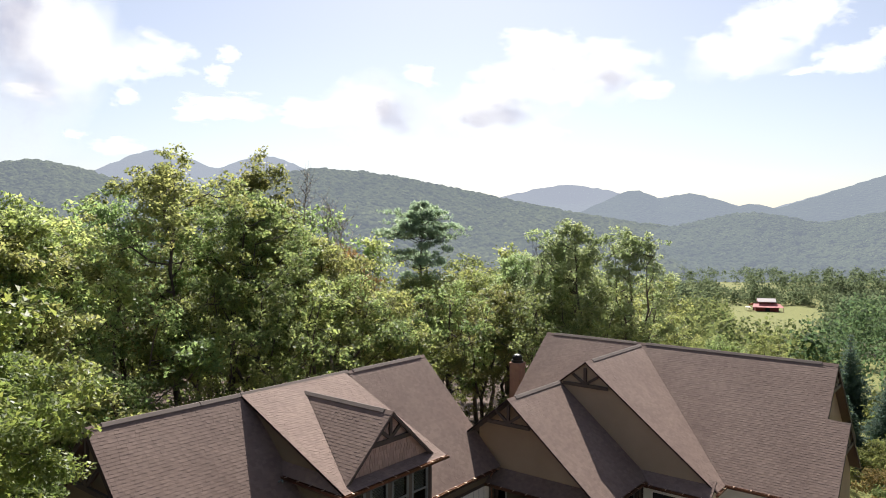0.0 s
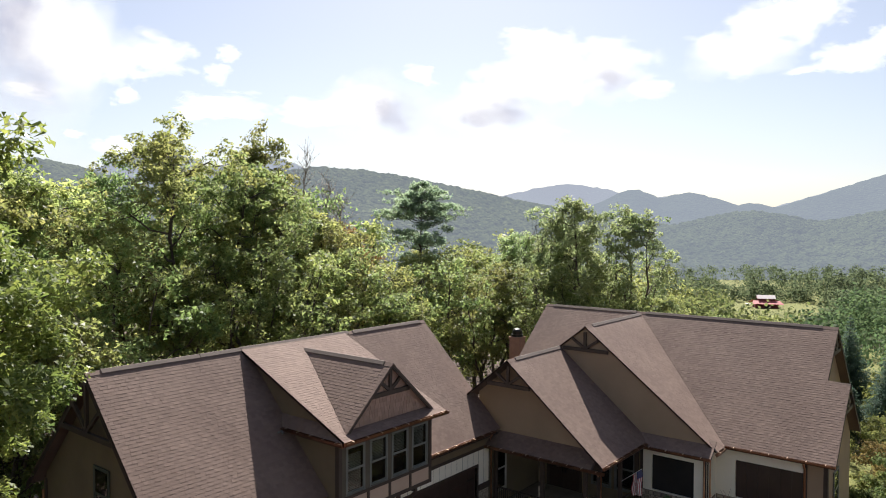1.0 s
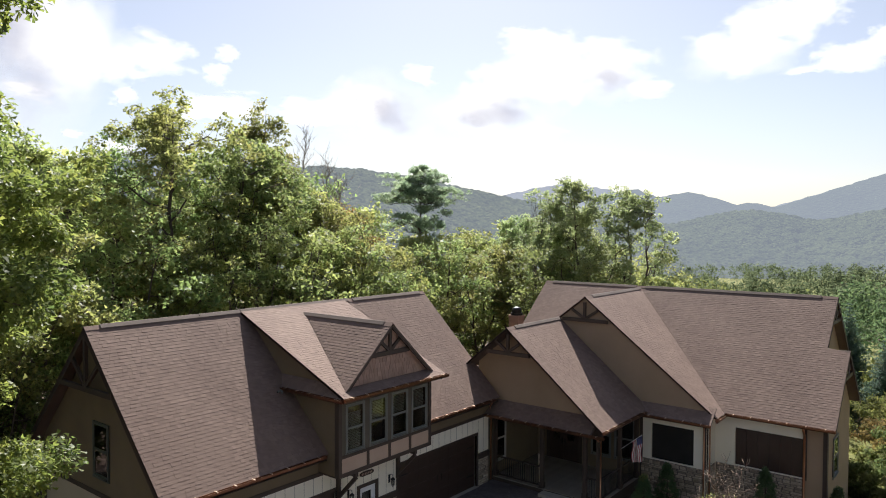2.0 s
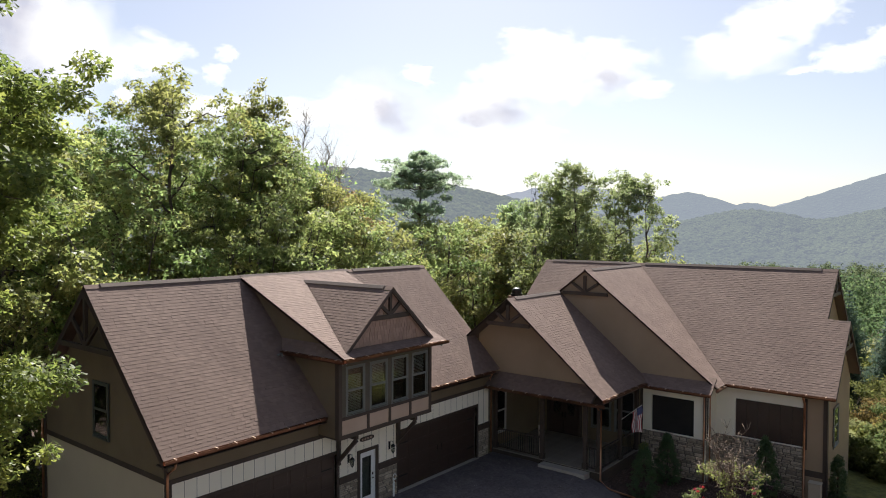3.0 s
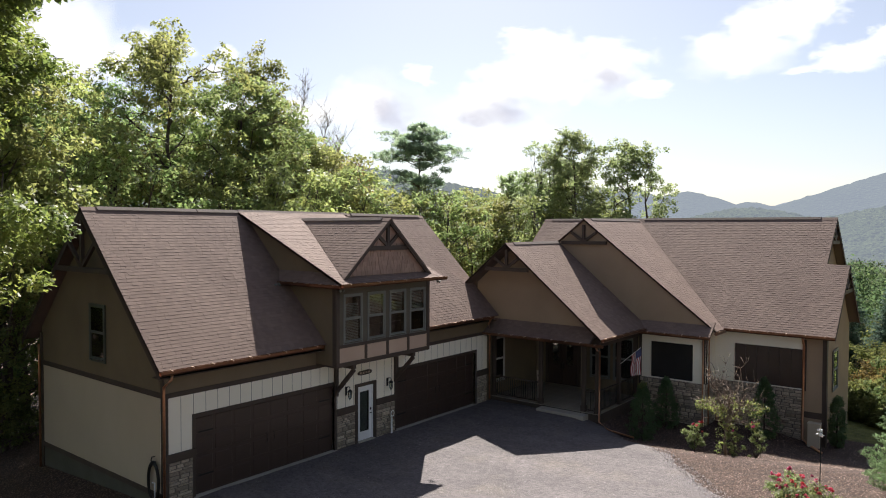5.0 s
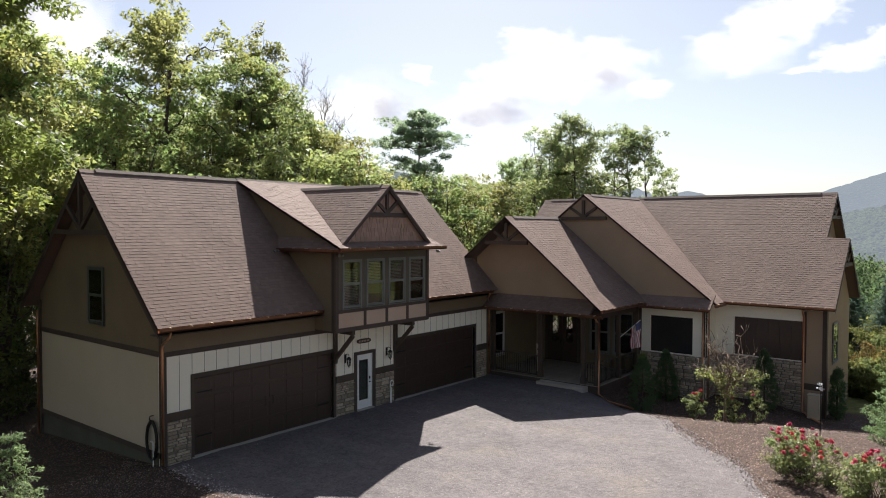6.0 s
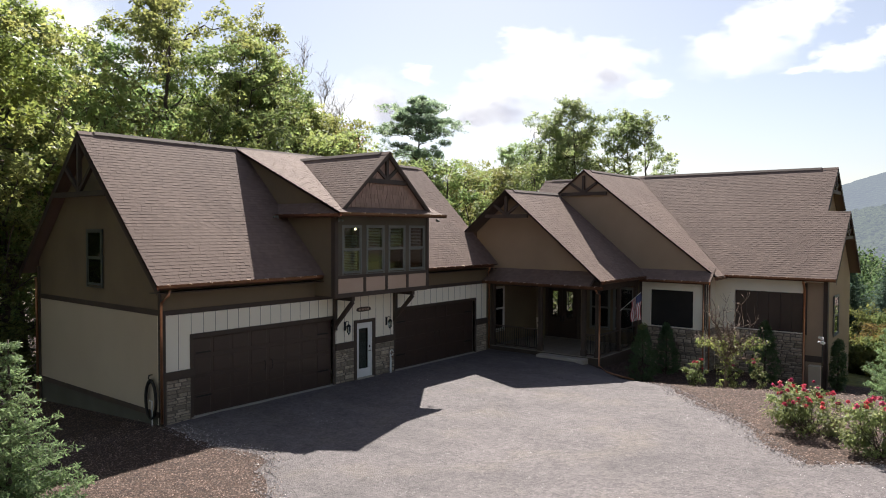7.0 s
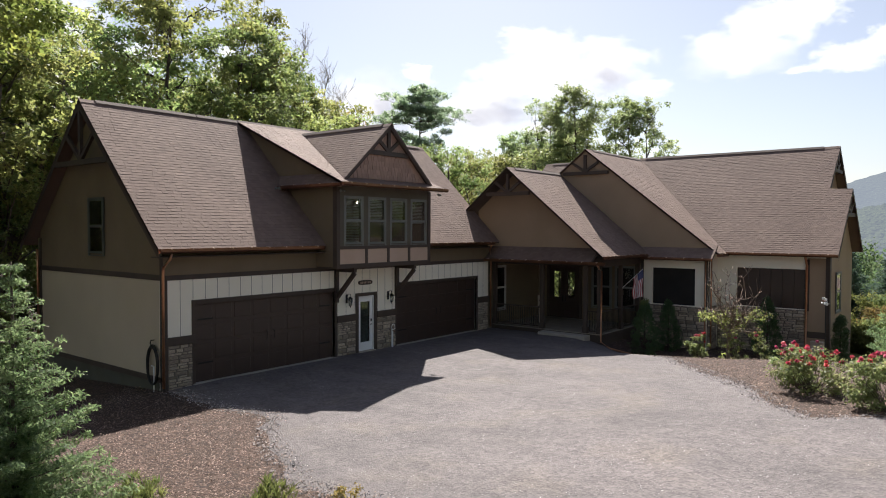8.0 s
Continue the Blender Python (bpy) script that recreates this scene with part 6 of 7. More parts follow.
def far_woods(name, label, seed, patches, material, leaf, count_per=14, broad=1.0):
    """patches: depth from, depth to, side per depth from, to, count, height from, to."""
    rng = np.random.default_rng(seed)
    clumps = []
    for d0, d1, s0, s1, count, h0, h1 in patches:
        for _ in range(count):
            d = rng.uniform(d0, d1)
            x, y, z = aim(d, d * rng.uniform(s0, s1))
            if math.hypot(x - 432, y - 93) < 40 or (0.39 < (Vector((x, y, 0)) - FAR_EYE).dot(ASIDE) / d < 0.545 and 265 < d < 440):
                continue
            h = rng.uniform(h0, h1)
            r = h * rng.uniform(0.26, 0.4) * broad
            for k in range(13):
                a, f = rng.uniform(0, 6.28), rng.uniform(0.06, 1.0)
                w = r * math.sin(math.pi * min(1, 0.25 + 0.72 * f)) * rng.uniform(0.3, 0.85)
                clumps.append((x + math.cos(a) * w, y + math.sin(a) * w, z + h * f * 0.93, r * 0.62))
    me = scatter_leaves(name, rng, clumps, count_per, leaf, material, narrow=0.8)
    tagged(new(name, me), label, "woods", kind="stuff")


far_woods("far_woods", "mixed green woods on the falling hillside", 61, [(75, 120, 0.30, 0.52, 46, 6, 10), (115, 230, 0.28, 0.41, 110, 9, 14), (115, 160, 0.40, 0.50, 16, 4, 7), (85, 150, -0.1, 0.30, 60, 9, 14), (58, 110, -0.62, -0.1, 64, 8, 12)], M_WOODS, 0.56, 15)
far_woods("valley_woods", "dark green trees along the valley floor", 62, [(442, 470, 0.3, 0.8, 60, 8, 21), (452, 520, 0.12, 0.85, 190, 7, 14), (520, 680, 0.12, 0.85, 190, 7, 15), (230, 400, 0.555, 0.75, 110, 9, 18), (230, 400, 0.25, 0.385, 100, 9, 17)], M_HAZYLEAF, 1.3, 11, 1.35)
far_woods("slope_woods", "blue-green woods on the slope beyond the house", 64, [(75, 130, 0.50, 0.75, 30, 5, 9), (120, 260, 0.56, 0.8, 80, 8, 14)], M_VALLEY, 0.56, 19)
far_woods("meadow_shrubs", "sunlit yellow-green scrub below the meadow", 63, [(70, 115, 0.34, 0.60, 60, 3, 6), (110, 165, 0.40, 0.56, 50, 3, 5), (48, 72, 0.48, 0.7, 30, 2.0, 4.0)], M_SCRUB, 0.4, 18)


def meadow_barn():
    x, y, z = aim(418, 418 * 0.466)
    barn = thing("barn", "small red barn with a pale metal roof in a meadow", "barn", (x, y, z - 0.3))
    barn.scale = (0.92, 0.92, 0.92)
    barn.rotation_euler = (0, 0, math.atan2(ASIDE.y, ASIDE.x) - 0.25)
    wallm = mat("barn_red", (0.16, 0.03, 0.028), (0.24, 0.05, 0.045), 0.8, 0.3, 4, 0.1)
    redm = mat("barn_red_roof", (0.34, 0.07, 0.07), (0.45, 0.12, 0.11), 0.6, 0.3, 4, 0.1)
    tinm = mat("barn_pale_roof", (0.6, 0.5, 0.48), (0.75, 0.66, 0.63), 0.5, 0.3, 4, 0.1)
    part("wall", boxes((-7, 7, -4, 4, 0, 3.6)), wallm, barn)
    part("upper_wall", boxes((-5, 5, -2.5, 2.5, 3.6, 6.6)), wallm, barn)
    for s in (-1, 1):
        part("roof", prism(bmesh.new(), [(-5.6, s * 3.2, 6.3), (5.6, s * 3.2, 6.3), (5.6, 0, 8.4), (-5.6, 0, 8.4)], (0, 0, 0.15)), tinm, barn, "pale metal roof")
        part("lean_to_roof", prism(bmesh.new(), [(-9.5, s * 7.2, 3.1), (9.5, s * 7.2, 3.1), (8.0, s * 2.5, 5.0), (-8.0, s * 2.5, 5.0)], (0, 0, 0.15)), redm, barn, "red metal lean-to roof")
        for k in range(6):
            part("post", boxes((-9 + k * 3.6 - 0.12, -9 + k * 3.6 + 0.12, s * 6.9 - 0.12, s * 6.9 + 0.12, 0, 3.2)), wallm, barn)
    for k in range(4):
        part("window", boxes((-4 + k * 2.2, -3.2 + k * 2.2, -2.56, -2.5, 4.6, 5.6)), M_DARK, barn)
    part("door", boxes((-1.5, 1.5, -4.06, -4.0, 0, 3.0)), M_DARK, barn)
    part("porch", boxes((-12.5, -9.6, -5, 1, 2.6, 2.8), (-12.4, -12.2, -4.9, -4.7, 0, 2.6), (-12.4, -12.2, 0.7, 0.9, 0, 2.6)), tinm, barn)


meadow_barn()

# ---- bare trees in the wood ----
def bare_tree(x, y, height, seed):
    rng = np.random.default_rng(seed)
    bm = bmesh.new()
    sp_ = bough(bm, rng, (0, 0, -1), (0.4, 0.2, height * 0.93), 0.15, 0.02, 0.03, 9, 6)
    for k in range(26):
        f = 0.58 + 0.41 * k / 26
        i = min(8, int(f * 9))
        p = sp_[i].lerp(sp_[i + 1], f * 9 - i)
        an, ln = k * 2.4 + rng.normal() * 0.3, rng.uniform(1.0, 2.1) * (1.25 - 0.7 * (f - 0.58) / 0.41)
        e = p + Vector((math.cos(an) * ln * 0.6, math.sin(an) * ln * 0.6, ln * 0.85))
        q = bough(bm, rng, p, e, 0.03, 0.012, 0.12, 3, 4)
        for c in q[1:]:
            for _ in range(3):
                bough(bm, rng, c, c + Vector((rng.normal() * 0.4, rng.normal() * 0.4, 0.25 + abs(rng.normal()) * 0.45)), 0.013, 0.008, 0.12, 2, 3)
    t = thing("bare_tree", "leafless grey tree standing above the wood", "tree", (x, y, ground_z(x, y)), group="bare trees")
    part("trunk", bm, M_PALEBARK, t, smooth=True)


bare_tree(23.9, 22.3, 20.5 - ground_z(23.9, 22.3), 1)
bare_tree(25.6, 21.6, 17.8 - ground_z(25.6, 21.6), 2)
bare_tree(28.6, 23.6, 16.6 - ground_z(28.6, 23.6), 3)

# ---- garden ----
def bush(name, label, category, x, y, w, h, seed, material, leaf=0.07, per=70, n=26, blooms=0, group="", bare=0.1, narrow=0.55, droop=0.3):
    rng = np.random.default_rng(seed)
    z = ground_z(x, y)
    ob = thing(name, label, category, (x, y, z), group)
    bm = bmesh.new()
    clumps = []
    for k in range(n):
        a, f = rng.uniform(0, 6.28), rng.uniform(bare, 1.0)
        r = w / 2 * math.sqrt(rng.random()) * (0.55 + 0.45 * math.sin(math.pi * f))
        e = Vector((math.cos(a) * r, math.sin(a) * r, h * f))
        bough(bm, rng, (e.x * 0.1, e.y * 0.1, -0.05), e, 0.012, 0.004, 0.12, 3, 3)
        clumps.append((*e, w * rng.uniform(0.09, 0.16)))
    part("stem", bm, M_BARK, ob)
    lv = new("foliage", scatter_leaves("foliage", rng, clumps, per, leaf, material, narrow=narrow, droop=droop))
    lv.parent = ob
    if blooms:
        tops = sorted(clumps, key=lambda c: -c[2])[: max(blooms, 2)]
        for c in tops[:blooms]:
            q = (c[0] + rng.normal() * 0.08, c[1] + rng.normal() * 0.08, c[2] + c[3] * 0.9, 0.042 * rng.uniform(0.7, 1.3))
            f = new("bloom", scatter_leaves("bloom", rng, [q], 22, 0.07, M_BLOOM, narrow=0.9))
            f.parent = ob
    return ob


bush("rose_bush", "rose bush with red blooms in the mulch bed", "rose bush", 8.4, -14.75, 1.7, 1.0, 1, M_ROSE, 0.07, 74, 60, 30, "rose bushes")
bush("rose_bush", "rose bush with red blooms at the bed's edge", "rose bush", 7.0, -16.5, 1.6, 1.05, 2, M_ROSE, 0.075, 95, 52, 14, "rose bushes")
bush("rose_bush", "small rose bush with a few pink blooms", "rose bush", 15.75, -9.6, 0.95, 1.05, 3, M_ROSE, 0.07, 70, 30, 6, "rose bushes")
bush("rose_bush", "low pale-leaved rose bush under the garden tree", "rose bush", 15.7, -11.0, 0.8, 0.95, 5, M_ROSE, 0.06, 46, 24, 1, "rose bushes")
bush("rose_bush", "slender rose bush with a few red blooms", "rose bush", 16.5, -11.55, 0.85, 1.15, 12, M_ROSE, 0.06, 46, 24, 3, "rose bushes")
bush("rose_bush", "rose bush with red blooms beside a tall garden stake", "rose bush", 9.4, -14.2, 1.1, 0.95, 6, M_ROSE, 0.07, 80, 34, 9, "rose bushes")
bush("weed_clump", "dry grassy weed clump in the mulch", "weed", -3.7, -9.6, 0.75, 0.5, 7, M_SCRUB, 0.24, 22, 26, 0, "weeds", 0.0, 0.09, -1.6)
bush("weed_clump", "yellowish weed clump in the mulch", "weed", -4.6, -7.4, 0.85, 0.5, 8, M_SCRUB, 0.22, 22, 26, 0, "weeds", 0.0, 0.09, -1.4)
bush("weed_clump", "reddish weed clump at the edge of the drive", "weed", -3.0, -10.6, 0.7, 0.35, 9, M_LEAFR, 0.05, 30, 20, 0, "weeds")


M_DWARF = leaf_mat("dwarf_spruce_needles", [(0.05, 0.085, 0.038), (0.095, 0.136, 0.06), (0.15, 0.195, 0.088)], 0.4, 0.6)


def conical(name, label, x, y, h, w, seed, material, z=None, taper=0.6):
    rng = np.random.default_rng(seed)
    z = ground_z(x, y) if z is None else z
    ob = thing(name, label, "shrub", (x, y, z))
    bm = tube(bmesh.new(), [(0, 0, -0.2), (0, 0, h * 0.8)], [0.05, 0.015], 6)
    clumps = []
    for k in range(int(150 * h)):
        f = rng.random()
        r = w / 2 * min(1.0, 0.5 + f * 3) * (1 - f) ** taper * rng.uniform(0.55, 1.0)
        a = rng.uniform(0, 6.28)
        clumps.append((math.cos(a) * r, math.sin(a) * r, 0.03 + f * h, 0.1 * rng.uniform(0.7, 1.3)))
    part("trunk", bm, M_BARK, ob)
    lv = new("foliage", scatter_leaves("foliage", rng, clumps, 26, 0.075, material, flat=1.0, droop=-0.6, narrow=0.35))
    lv.parent = ob
    return ob


conical("arborvitae", "narrow dark arborvitae at the house corner", 22.05, -13.3, 2.05, 0.72, 1, M_DWARF, taper=0.3)
cone = conical("dwarf_spruce", "dark conical dwarf spruce beside the porch", 16.5, -7.25, 2.25, 1.5, 2, M_DWARF)
conical("dwarf_spruce", "dark conical dwarf spruce under the screened window", 19.2, -7.2, 2.1, 1.5, 3, M_DWARF)
conical("dwarf_spruce", "dark conical dwarf spruce against the stone wall", 20.4, -10.9, 2.4, 1.45, 4, M_DWARF)


# yellower clump on the cone's tip: sunlight put into the leaf colour
tipg = new("new_growth", puff_leaves("new_growth", np.random.default_rng(4), [(0, 0, 2.28, 0.17), (0.1, 0.04, 2.22, 0.15), (-0.1, 0.02, 2.22, 0.15)], 60, 0.07, M_LEAFY))
tipg.parent = cone


M_TWIG = mat("twig_bark", (0.14, 0.1, 0.075), (0.27, 0.2, 0.15), 0.9, 3, 20, 0.4)


def ornamental_tree(x, y):
    """A small tree, bare above and leafy below."""
    rng = np.random.default_rng(77)
    ob = thing("ornamental_tree", "small garden tree with bare top branches and yellow-green leaves below", "tree", (x, y, ground_z(x, y)))
    bm = bmesh.new()
    top = bough(bm, rng, (0, 0, -0.1), (0.05, 0, 1.35), 0.065, 0.05, 0.03, 4, 7)
    clumps = []
    for k in range(26):
        a, f = k * 2.4, rng.uniform(0.35, 1.0)
        p = Vector((0.05, 0, 0.6 + 0.75 * f))
        upper = k % 2 == 0
        reach = rng.uniform(0.35, 0.95) if upper else rng.uniform(0.8, 1.25)
        e = p + Vector((math.cos(a) * reach, math.sin(a) * reach, rng.uniform(0.7, 1.7) if upper else rng.uniform(0.05, 0.35)))
        pts = bough(bm, rng, p, e, 0.03, 0.009, 0.14, 5, 4)
        for q in pts[2:]:
            for _ in range(3):
                bough(bm, rng, q, q + Vector((rng.normal() * 0.2, rng.normal() * 0.2, abs(rng.normal()) * 0.22)), 0.011, 0.005, 0.1, 2, 3)
            if not upper:
                for _ in range(2):
                    clumps.append((q.x + rng.normal() * 0.1, q.y + rng.normal() * 0.1, q.z + rng.normal() * 0.05, rng.uniform(0.13, 0.24)))
    for k in range(14):
        a, r = rng.uniform(0, 6.28), rng.uniform(0.05, 0.38)
        clumps.append((math.cos(a) * r, math.sin(a) * r, rng.uniform(0.1, 0.9), rng.uniform(0.12, 0.2)))
    part("trunk", bm, M_TWIG, ob, smooth=True)
    lv = new("foliage", scatter_leaves("foliage", rng, clumps, 15, 0.075, M_LEAFY, flat=0.5, droop=0.5))
    lv.parent = ob
    ob.scale = (1.05, 1.05, 1.25)


ornamental_tree(16.2, -10.6)

# garden stake with a pale flower head
stake = thing("garden_stake", "tall thin iron garden stake with a pale flower head", "ornament", (9.4, -14.9, ground_z(9.4, -14.9)))
part("pole", tube(bmesh.new(), [(0, 0, -0.2), (0, 0, 2.05)], 0.012, 6), M_BLACK, stake)
rng = np.random.default_rng(5)
hd = new("flower_head", scatter_leaves("flower_head", rng, [(0, 0, 2.08, 0.06), (0.06, 0.02, 2.16, 0.05), (-0.07, 0.03, 2.2, 0.045)], 24, 0.065, M_DOORW, narrow=0.8))
hd.parent = stake


# flag on a short pole
def flag():
    ob = thing("flag", "striped red, white and blue flag hanging from a short pole", "flag", (18.4, PW - 0.08, 2.0))
    part("pole", tube(bmesh.new(), [(0, 0, 0), (-0.4, -1.1, 0.9)], 0.013, 6), M_DOORW, ob)
    red, white, blue = mat("flag_red", (0.42, 0.09, 0.09), (0.5, 0.13, 0.13), 0.8), mat("flag_white", (0.7, 0.68, 0.66), (0.8, 0.78, 0.76), 0.8), mat("flag_blue", (0.07, 0.075, 0.16), (0.1, 0.105, 0.2), 0.8)
    n = 13
    for k in range(n):
        for cant in ((True, False) if k < 7 else (False,)):
            bm = bmesh.new()
            rows = []
            u0, u1 = (0.0, 0.3) if cant else ((0.3, 1.0) if k < 7 else (0.0, 1.0))
            for j in range(13):
                u = u0 + (u1 - u0) * j / 12
                row = []
                for e in (k / n, (k + 1) / n):
                    # cloth hangs from the sloping pole, folded
                    hx = 0.02 + 0.08 * math.sin(e * 9 + u * 2) * 0.6
                    row.append(bm.verts.new((-0.39 + 0.18 * e + hx * 0.8, -1.08 + 0.5 * e - 0.03 * math.sin(u * 7), 0.88 - 0.41 * e - u * (1.15 - 0.25 * e))))
                rows.append(row)
            for a, b in zip(rows, rows[1:]):
                bm.faces.new((a[0], a[1], b[1], b[0]))
            part("canton" if cant else "stripe", bm, blue if cant else (red if k % 2 == 0 else white), ob, "dark blue canton" if cant else "")


flag()


# wall lanterns, sign, floodlights, tap post
def lantern(x, z):
    ob = thing("wall_lantern", "black iron wall lantern with seeded glass", "lantern", (x, 0.0, z), "wall lanterns")
    part("back_plate", boxes((-0.055, 0.055, -0.02, 0.0, 0.02, 0.34), bevel=0.01), M_BLACK, ob)
    part("arm", tube(bmesh.new(), [(0, -0.02, 0.26), (0, -0.1, 0.36), (0, -0.19, 0.36), (0, -0.2, 0.28)], 0.012, 6), M_BLACK, ob)
    bm = bmesh.new()
    tube(bm, [(0, -0.2, 0.27), (0, -0.2, 0.2), (0, -0.2, 0.185)], [0.02, 0.095, 0.1], 6)
    part("lantern_roof", bm, M_BLACK, ob)
    part("glass", tube(bmesh.new(), [(0, -0.2, 0.185), (0, -0.2, -0.04)], [0.08, 0.055], 6), M_GLASS, ob)
    for k in range(6):
        a = math.pi * k / 3
        part("bar", tube(bmesh.new(), [(0.083 * math.cos(a), -0.2 + 0.083 * math.sin(a), 0.19), (0.057 * math.cos(a), -0.2 + 0.057 * math.sin(a), -0.04)], 0.006, 4), M_BLACK, ob)
    part("finial", tube(bmesh.new(), [(0, -0.2, -0.04), (0, -0.2, -0.07), (0, -0.2, -0.13)], [0.06, 0.03, 0.008], 6), M_BLACK, ob)


lantern(7.03, 1.86)
lantern(9.2, 1.83)
sign = thing("wall_sign", "carved dark wooden name sign with pale lettering bars", "sign", (7.95, -0.02, 2.58))
pts = [(0.36 * math.copysign(abs(math.cos(a)) ** 0.6, math.cos(a)), 0, 0.085 * math.copysign(abs(math.sin(a)) ** 0.7, math.sin(a))) for a in [2 * math.pi * k / 28 for k in range(28)]]
part("board", prism(bmesh.new(), pts, (0, -0.03, 0)), M_TRIM, sign)
for k, w in enumerate((0.05, 0.035, 0.05, 0.04, 0.03, 0.05, 0.045)):
    part("lettering_bar", boxes((-0.27 + k * 0.08, -0.27 + k * 0.08 + w, -0.034, -0.03, -0.035, 0.035)), M_PANEL, sign)


def floodlight(x, y, z, label, turn=0.0):
    ob = thing("floodlight", label, "lamp", (x, y, z), "floodlights")
    ob.rotation_euler = (0, 0, turn)
    ob.scale = (0.75, 0.75, 0.75)
    part("mount", boxes((-0.05, 0.05, -0.03, 0.0, -0.05, 0.05), bevel=0.008), M_SASH, ob)
    for s in (-1, 1):
        part("head", tube(bmesh.new(), [(s * 0.05, -0.03, 0), (s * 0.09, -0.08, -0.03), (s * 0.11, -0.14, -0.06)], [0.02, 0.045, 0.06], 8), M_SASH, ob)


floodlight(5.75, DY - 0.05, 5.86, "grey twin floodlight on the dormer corner")
floodlight(10.62, -1.3, 5.9, "grey twin floodlight under the dormer eave", 1.2)
floodlight(5.1, 1.35, 5.98, "grey twin floodlight on the dormer cheek gutter", -1.2)
tap = thing("tap_post", "white standing tap post against the stone facing", "tap", (9.28, -0.16, 0))
part("post", boxes((-0.03, 0.03, -0.03, 0.03, -0.1, 0.72), bevel=0.008), M_DOORW, tap)
part("tap", tube(bmesh.new(), [(0, 0, 0.66), (0, -0.1, 0.66), (0, -0.12, 0.6)], 0.018, 6), M_COPPER, tap)
part("hose_coil", tube(bmesh.new(), [(0.09 * math.cos(a), -0.05, 0.8 + 0.11 * math.sin(a)) for a in [2 * math.pi * k / 14 for k in range(14)]], 0.014, 5), M_DOORW, tap)
ub = thing("utility_box", "beige utility box by the house corner", "box", (21.3, -12.6, -0.98))
part("body", boxes((-0.18, 0.18, -0.23, 0.23, 0, 0.95), bevel=0.02), M_CREAM, ub)
part("lid", boxes((-0.2, 0.2, -0.25, 0.25, 0.95, 1.0), bevel=0.015), M_CREAM, ub)
ps = thing("porch_sign", "tall narrow pale board leaning beside the porch steps", "sign", (16.55, -2.45, POZ))
part("board", prism(bmesh.new(), [(0, -0.08, 0), (0, 0.08, 0), (-0.15, 0.08, 1.45), (-0.15, -0.08, 1.45)], (-0.025, 0, 0)), M_CREAM, ps)
for k in range(5):
    z = 0.25 + k * 0.23
    part("lettering_bar", boxes((-0.032 - z * 0.104, -0.0275 - z * 0.104, -0.035, 0.035, z, z + 0.1)), M_TRIM, ps)


# garden hose hung on the gable wall by the corner
hose = thing("garden_hose", "dark garden hose coiled on a wall hook beside a standpipe", "hose", (-0.06, 0.42, 0.02))
for k in range(5):
    r, d = 0.24 + 0.018 * k, 0.02 * (k % 2)
    loop = [(-0.03 - d, r * math.cos(a), 0.62 + 0.02 * k * 0.5 + (0.52 + 0.012 * k) * math.sin(a)) for a in [2 * math.pi * q / 28 for q in range(29)]]
    part("coil", tube(bmesh.new(), loop, 0.022, 6), M_BLACK, hose)
part("hook", tube(bmesh.new(), [(0.04, 0, 1.2), (-0.06, 0, 1.2), (-0.1, 0, 1.28), (-0.08, 0, 1.36), (0.02, 0, 1.36)], 0.018, 6), M_BLACK, hose)
part("standpipe", tube(bmesh.new(), [(-0.04, -0.08, -0.15), (-0.04, -0.08, 0.62), (-0.12, -0.08, 0.66)], 0.022, 8), M_DOORW, hose, "pale metal standpipe")


# ---- loose stones and chips ----
def pebbles(name, label, seed, n, x0, x1, y0, y1, test, smin, smax, material):
    rng = np.random.default_rng(seed)
    verts, faces = [], []
    while len(verts) < n * 5:
        x, y = rng.uniform(x0, x1), rng.uniform(y0, y1)
        if not test(x, y):
            continue
        s = rng.uniform(smin, smax)
        z = ground_z(x, y) + 0.024
        i = len(verts)
        a = rng.uniform(0, 1.6)
        for k in range(4):
            r = s * rng.uniform(0.7, 1.2)
            verts.append((x + r * math.cos(a + k * 1.57), y + r * math.sin(a + k * 1.57), z - 0.012))
        verts.append((x + rng.normal() * s * 0.2, y + rng.normal() * s * 0.2, z + s * rng.uniform(0.1, 0.45)))
        faces += [(i + k, i + (k + 1) % 4, i + 4) for k in range(4)]
    tagged(new(name, mesh_of(name, verts, faces, material)), label, "gravel", kind="stuff")


M_PEB = mat("pebble", (0.2, 0.17, 0.165), (0.6, 0.54, 0.52), 0.85, 3, 40, 0.2, vary=0.5)
M_PALE = mat("pale_stone", (0.3, 0.27, 0.26), (0.75, 0.72, 0.7), 0.8, 3, 40, 0.2, vary=0.4)
M_CHIP = mat("wood_chip", (0.06, 0.034, 0.025), (0.42, 0.3, 0.245), 0.9, 3, 40, 0.2, vary=0.75)
pebbles("loose_gravel", "loose grey and tan gravel stones on the drive", 3, 12000, -3, 15.5, -17, -0.4, lambda x, y: edge_gap(DRIVE, x, y) > 0.1, 0.009, 0.021, M_PEB)
pebbles("drive_stones", "pale stones scattered over the gravel drive", 4, 5000, -3, 9, -17, -5, lambda x, y: edge_gap(DRIVE, x, y) > 0.1, 0.012, 0.03, M_PALE)
pebbles("edge_gravel", "grey gravel stones strewn into the mulch edge", 5, 3500, -6, 14, -17, -0.4, lambda x, y: -0.6 < edge_gap(DRIVE, x, y) < 0.12, 0.012, 0.03, M_PEB)
rng = np.random.default_rng(9)
cc = []
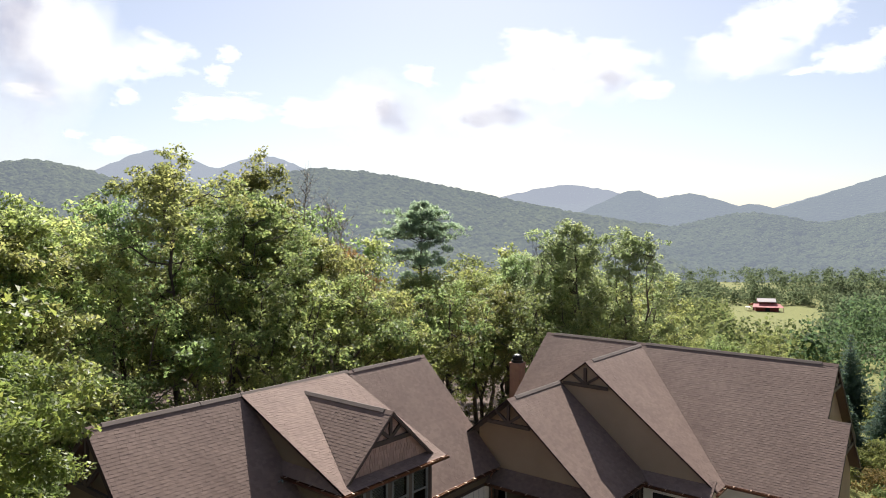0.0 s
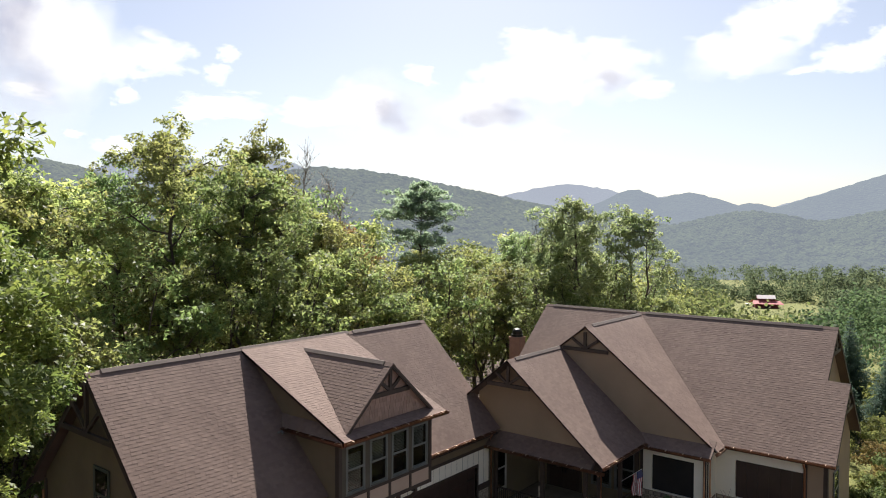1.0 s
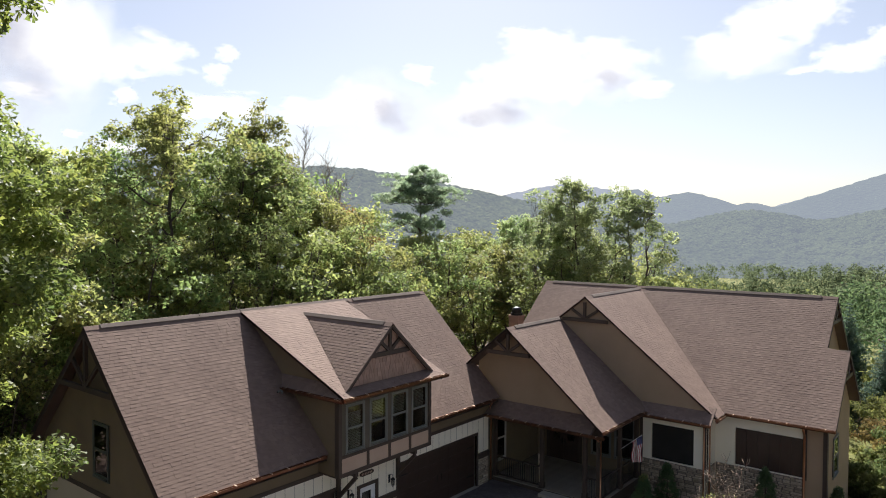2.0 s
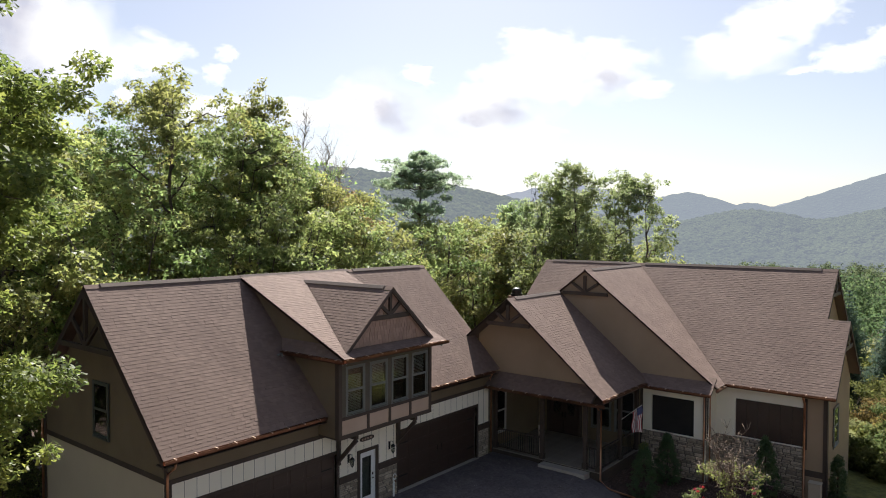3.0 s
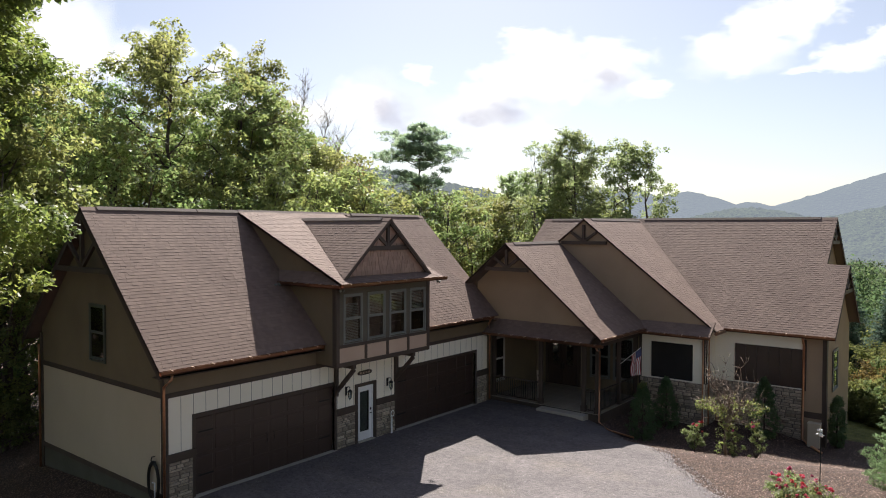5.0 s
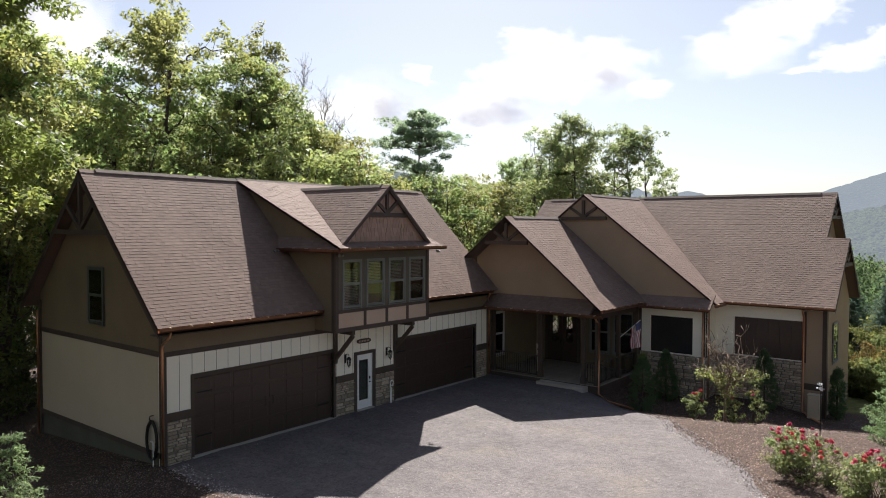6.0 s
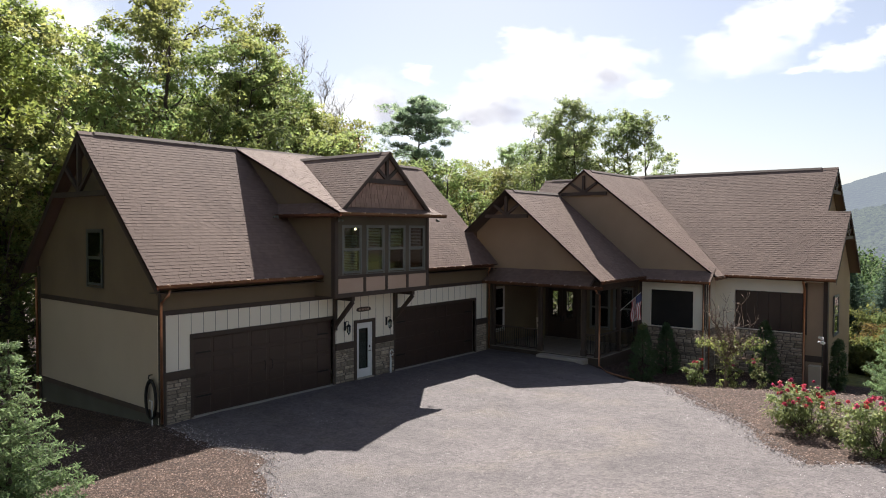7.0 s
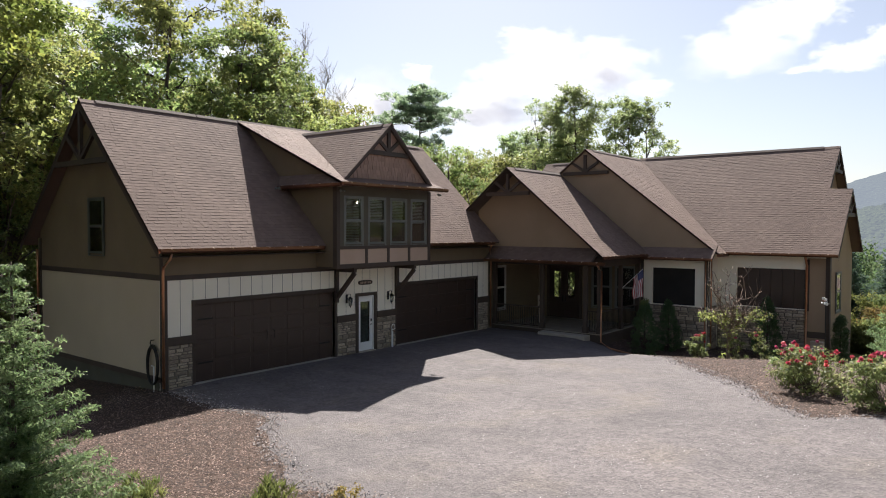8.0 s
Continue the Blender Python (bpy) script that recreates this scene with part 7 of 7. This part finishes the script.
while len(cc) < 40000:
    x, y = (rng.uniform(-9, 2), rng.uniform(-13, 1.5)) if rng.random() < 0.6 else (rng.uniform(5, 22), rng.uniform(-18, -5.8))
    if edge_gap(DRIVE, x, y) < rng.normal() * 0.13 - 0.03:
        cc.append((x, y, ground_z(x, y) + 0.015 + rng.random() * 0.02))
cc = np.array(cc)
ax = unit(rng.normal(size=cc.shape) * np.array([1, 1, 0.25]))
nm = unit(rng.normal(size=cc.shape) * 0.22 + np.array([0, 0, 1.0]))
ln = rng.uniform(0.02, 0.06, len(cc))
tagged(new("mulch_chips", leaf_mesh("mulch_chips", cc, ax, nm, ln, ln * 0.45, M_CHIP)), "brown shredded bark mulch chips", "mulch", kind="stuff")


# ---- growth beyond the house end ----
for k, (x, y, w, h, m) in enumerate(((33.0, -14.2, 3.0, 3.0, M_WOODS), (36.5, -16.0, 3.2, 2.8, M_SCRUB), (40.5, -13.0, 3.2, 2.3, M_RUST), (29.2, -13.3, 2.0, 1.1, M_SCRUB), (31.0, -12.7, 2.4, 1.3, M_WOODS), (27.6, -14.4, 1.6, 0.8, M_SCRUB), (44.0, -16.5, 3.6, 3.2, M_SCRUB), (31.0, -18.5, 2.6, 1.8, M_SCRUB), (38.0, -20.0, 3.0, 2.6, M_WOODS), (34.5, -13.0, 2.2, 1.6, M_SCRUB), (37.0, -13.6, 2.4, 1.8, M_RUST), (46.0, -12.2, 3.4, 3.0, M_SCRUB), (42.5, -10.6, 3.2, 2.6, M_SCRUB))):
    bush("wild_shrub", "wild leafy shrub on the slope beside the house", "shrub", x, y, w, h, 100 + k, m, 0.16, 60, 44, 0, "wild shrubs")
for k, (x, y, h) in enumerate(((47.3, -10.2, 1.8 - ground_z(47.3, -10.2)), (50.5, -9.2, 2.4 - ground_z(50.5, -9.2)), (57.8, -11.5, 8.2), (70.0, -6.7, 9.5), (62.0, -14.0, 8.0))):
    c = spruce("hemlock_tree", "blue-green conifer on the slope beside the house", 130 + k, h, h * 0.28, M_HEMLOCK, 16, "slope conifers", 24, 0.3, 0.34)
    c.matrix_basis = Matrix.Translation((x, y, ground_z(x, y) - 0.1))

for k, (x, y) in enumerate(((0.6, 12.0), (3.6, 11.6), (6.6, 11.9), (9.6, 11.5), (12.4, 11.8), (15.2, 11.5), (18.0, 11.9))):
    bush("wild_shrub", "low wild shrub under the trees behind the garage", "shrub", x, y, 3.2, 2.4 + 0.4 * (k % 3), 160 + k, M_WOODS, 0.17, 46, 40, 0, "wild shrubs")

# lit bulb behind the dormer window
M_BULB = bpy.data.materials.new("lit_bulb")
M_BULB.use_nodes = True
M_BULB.node_tree.nodes["Principled BSDF"].inputs["Emission Color"].default_value = (1.0, 0.85, 0.55, 1)
M_BULB.node_tree.nodes["Principled BSDF"].inputs["Emission Strength"].default_value = 3.0
lamp = thing("ceiling_lamp", "small lit ceiling lamp inside the dormer room", "lamp", (8.0, 0.4, 5.53))
part("bulb", tube(bmesh.new(), [(0, 0, -0.035), (0, 0, -0.02), (0, 0, 0.02), (0, 0, 0.06)], [0.05, 0.085, 0.085, 0.02], 8), M_BULB, lamp)
part("stem", tube(bmesh.new(), [(0, 0, 0.06), (0, 0, 0.2)], 0.008, 6), M_BLACK, lamp)
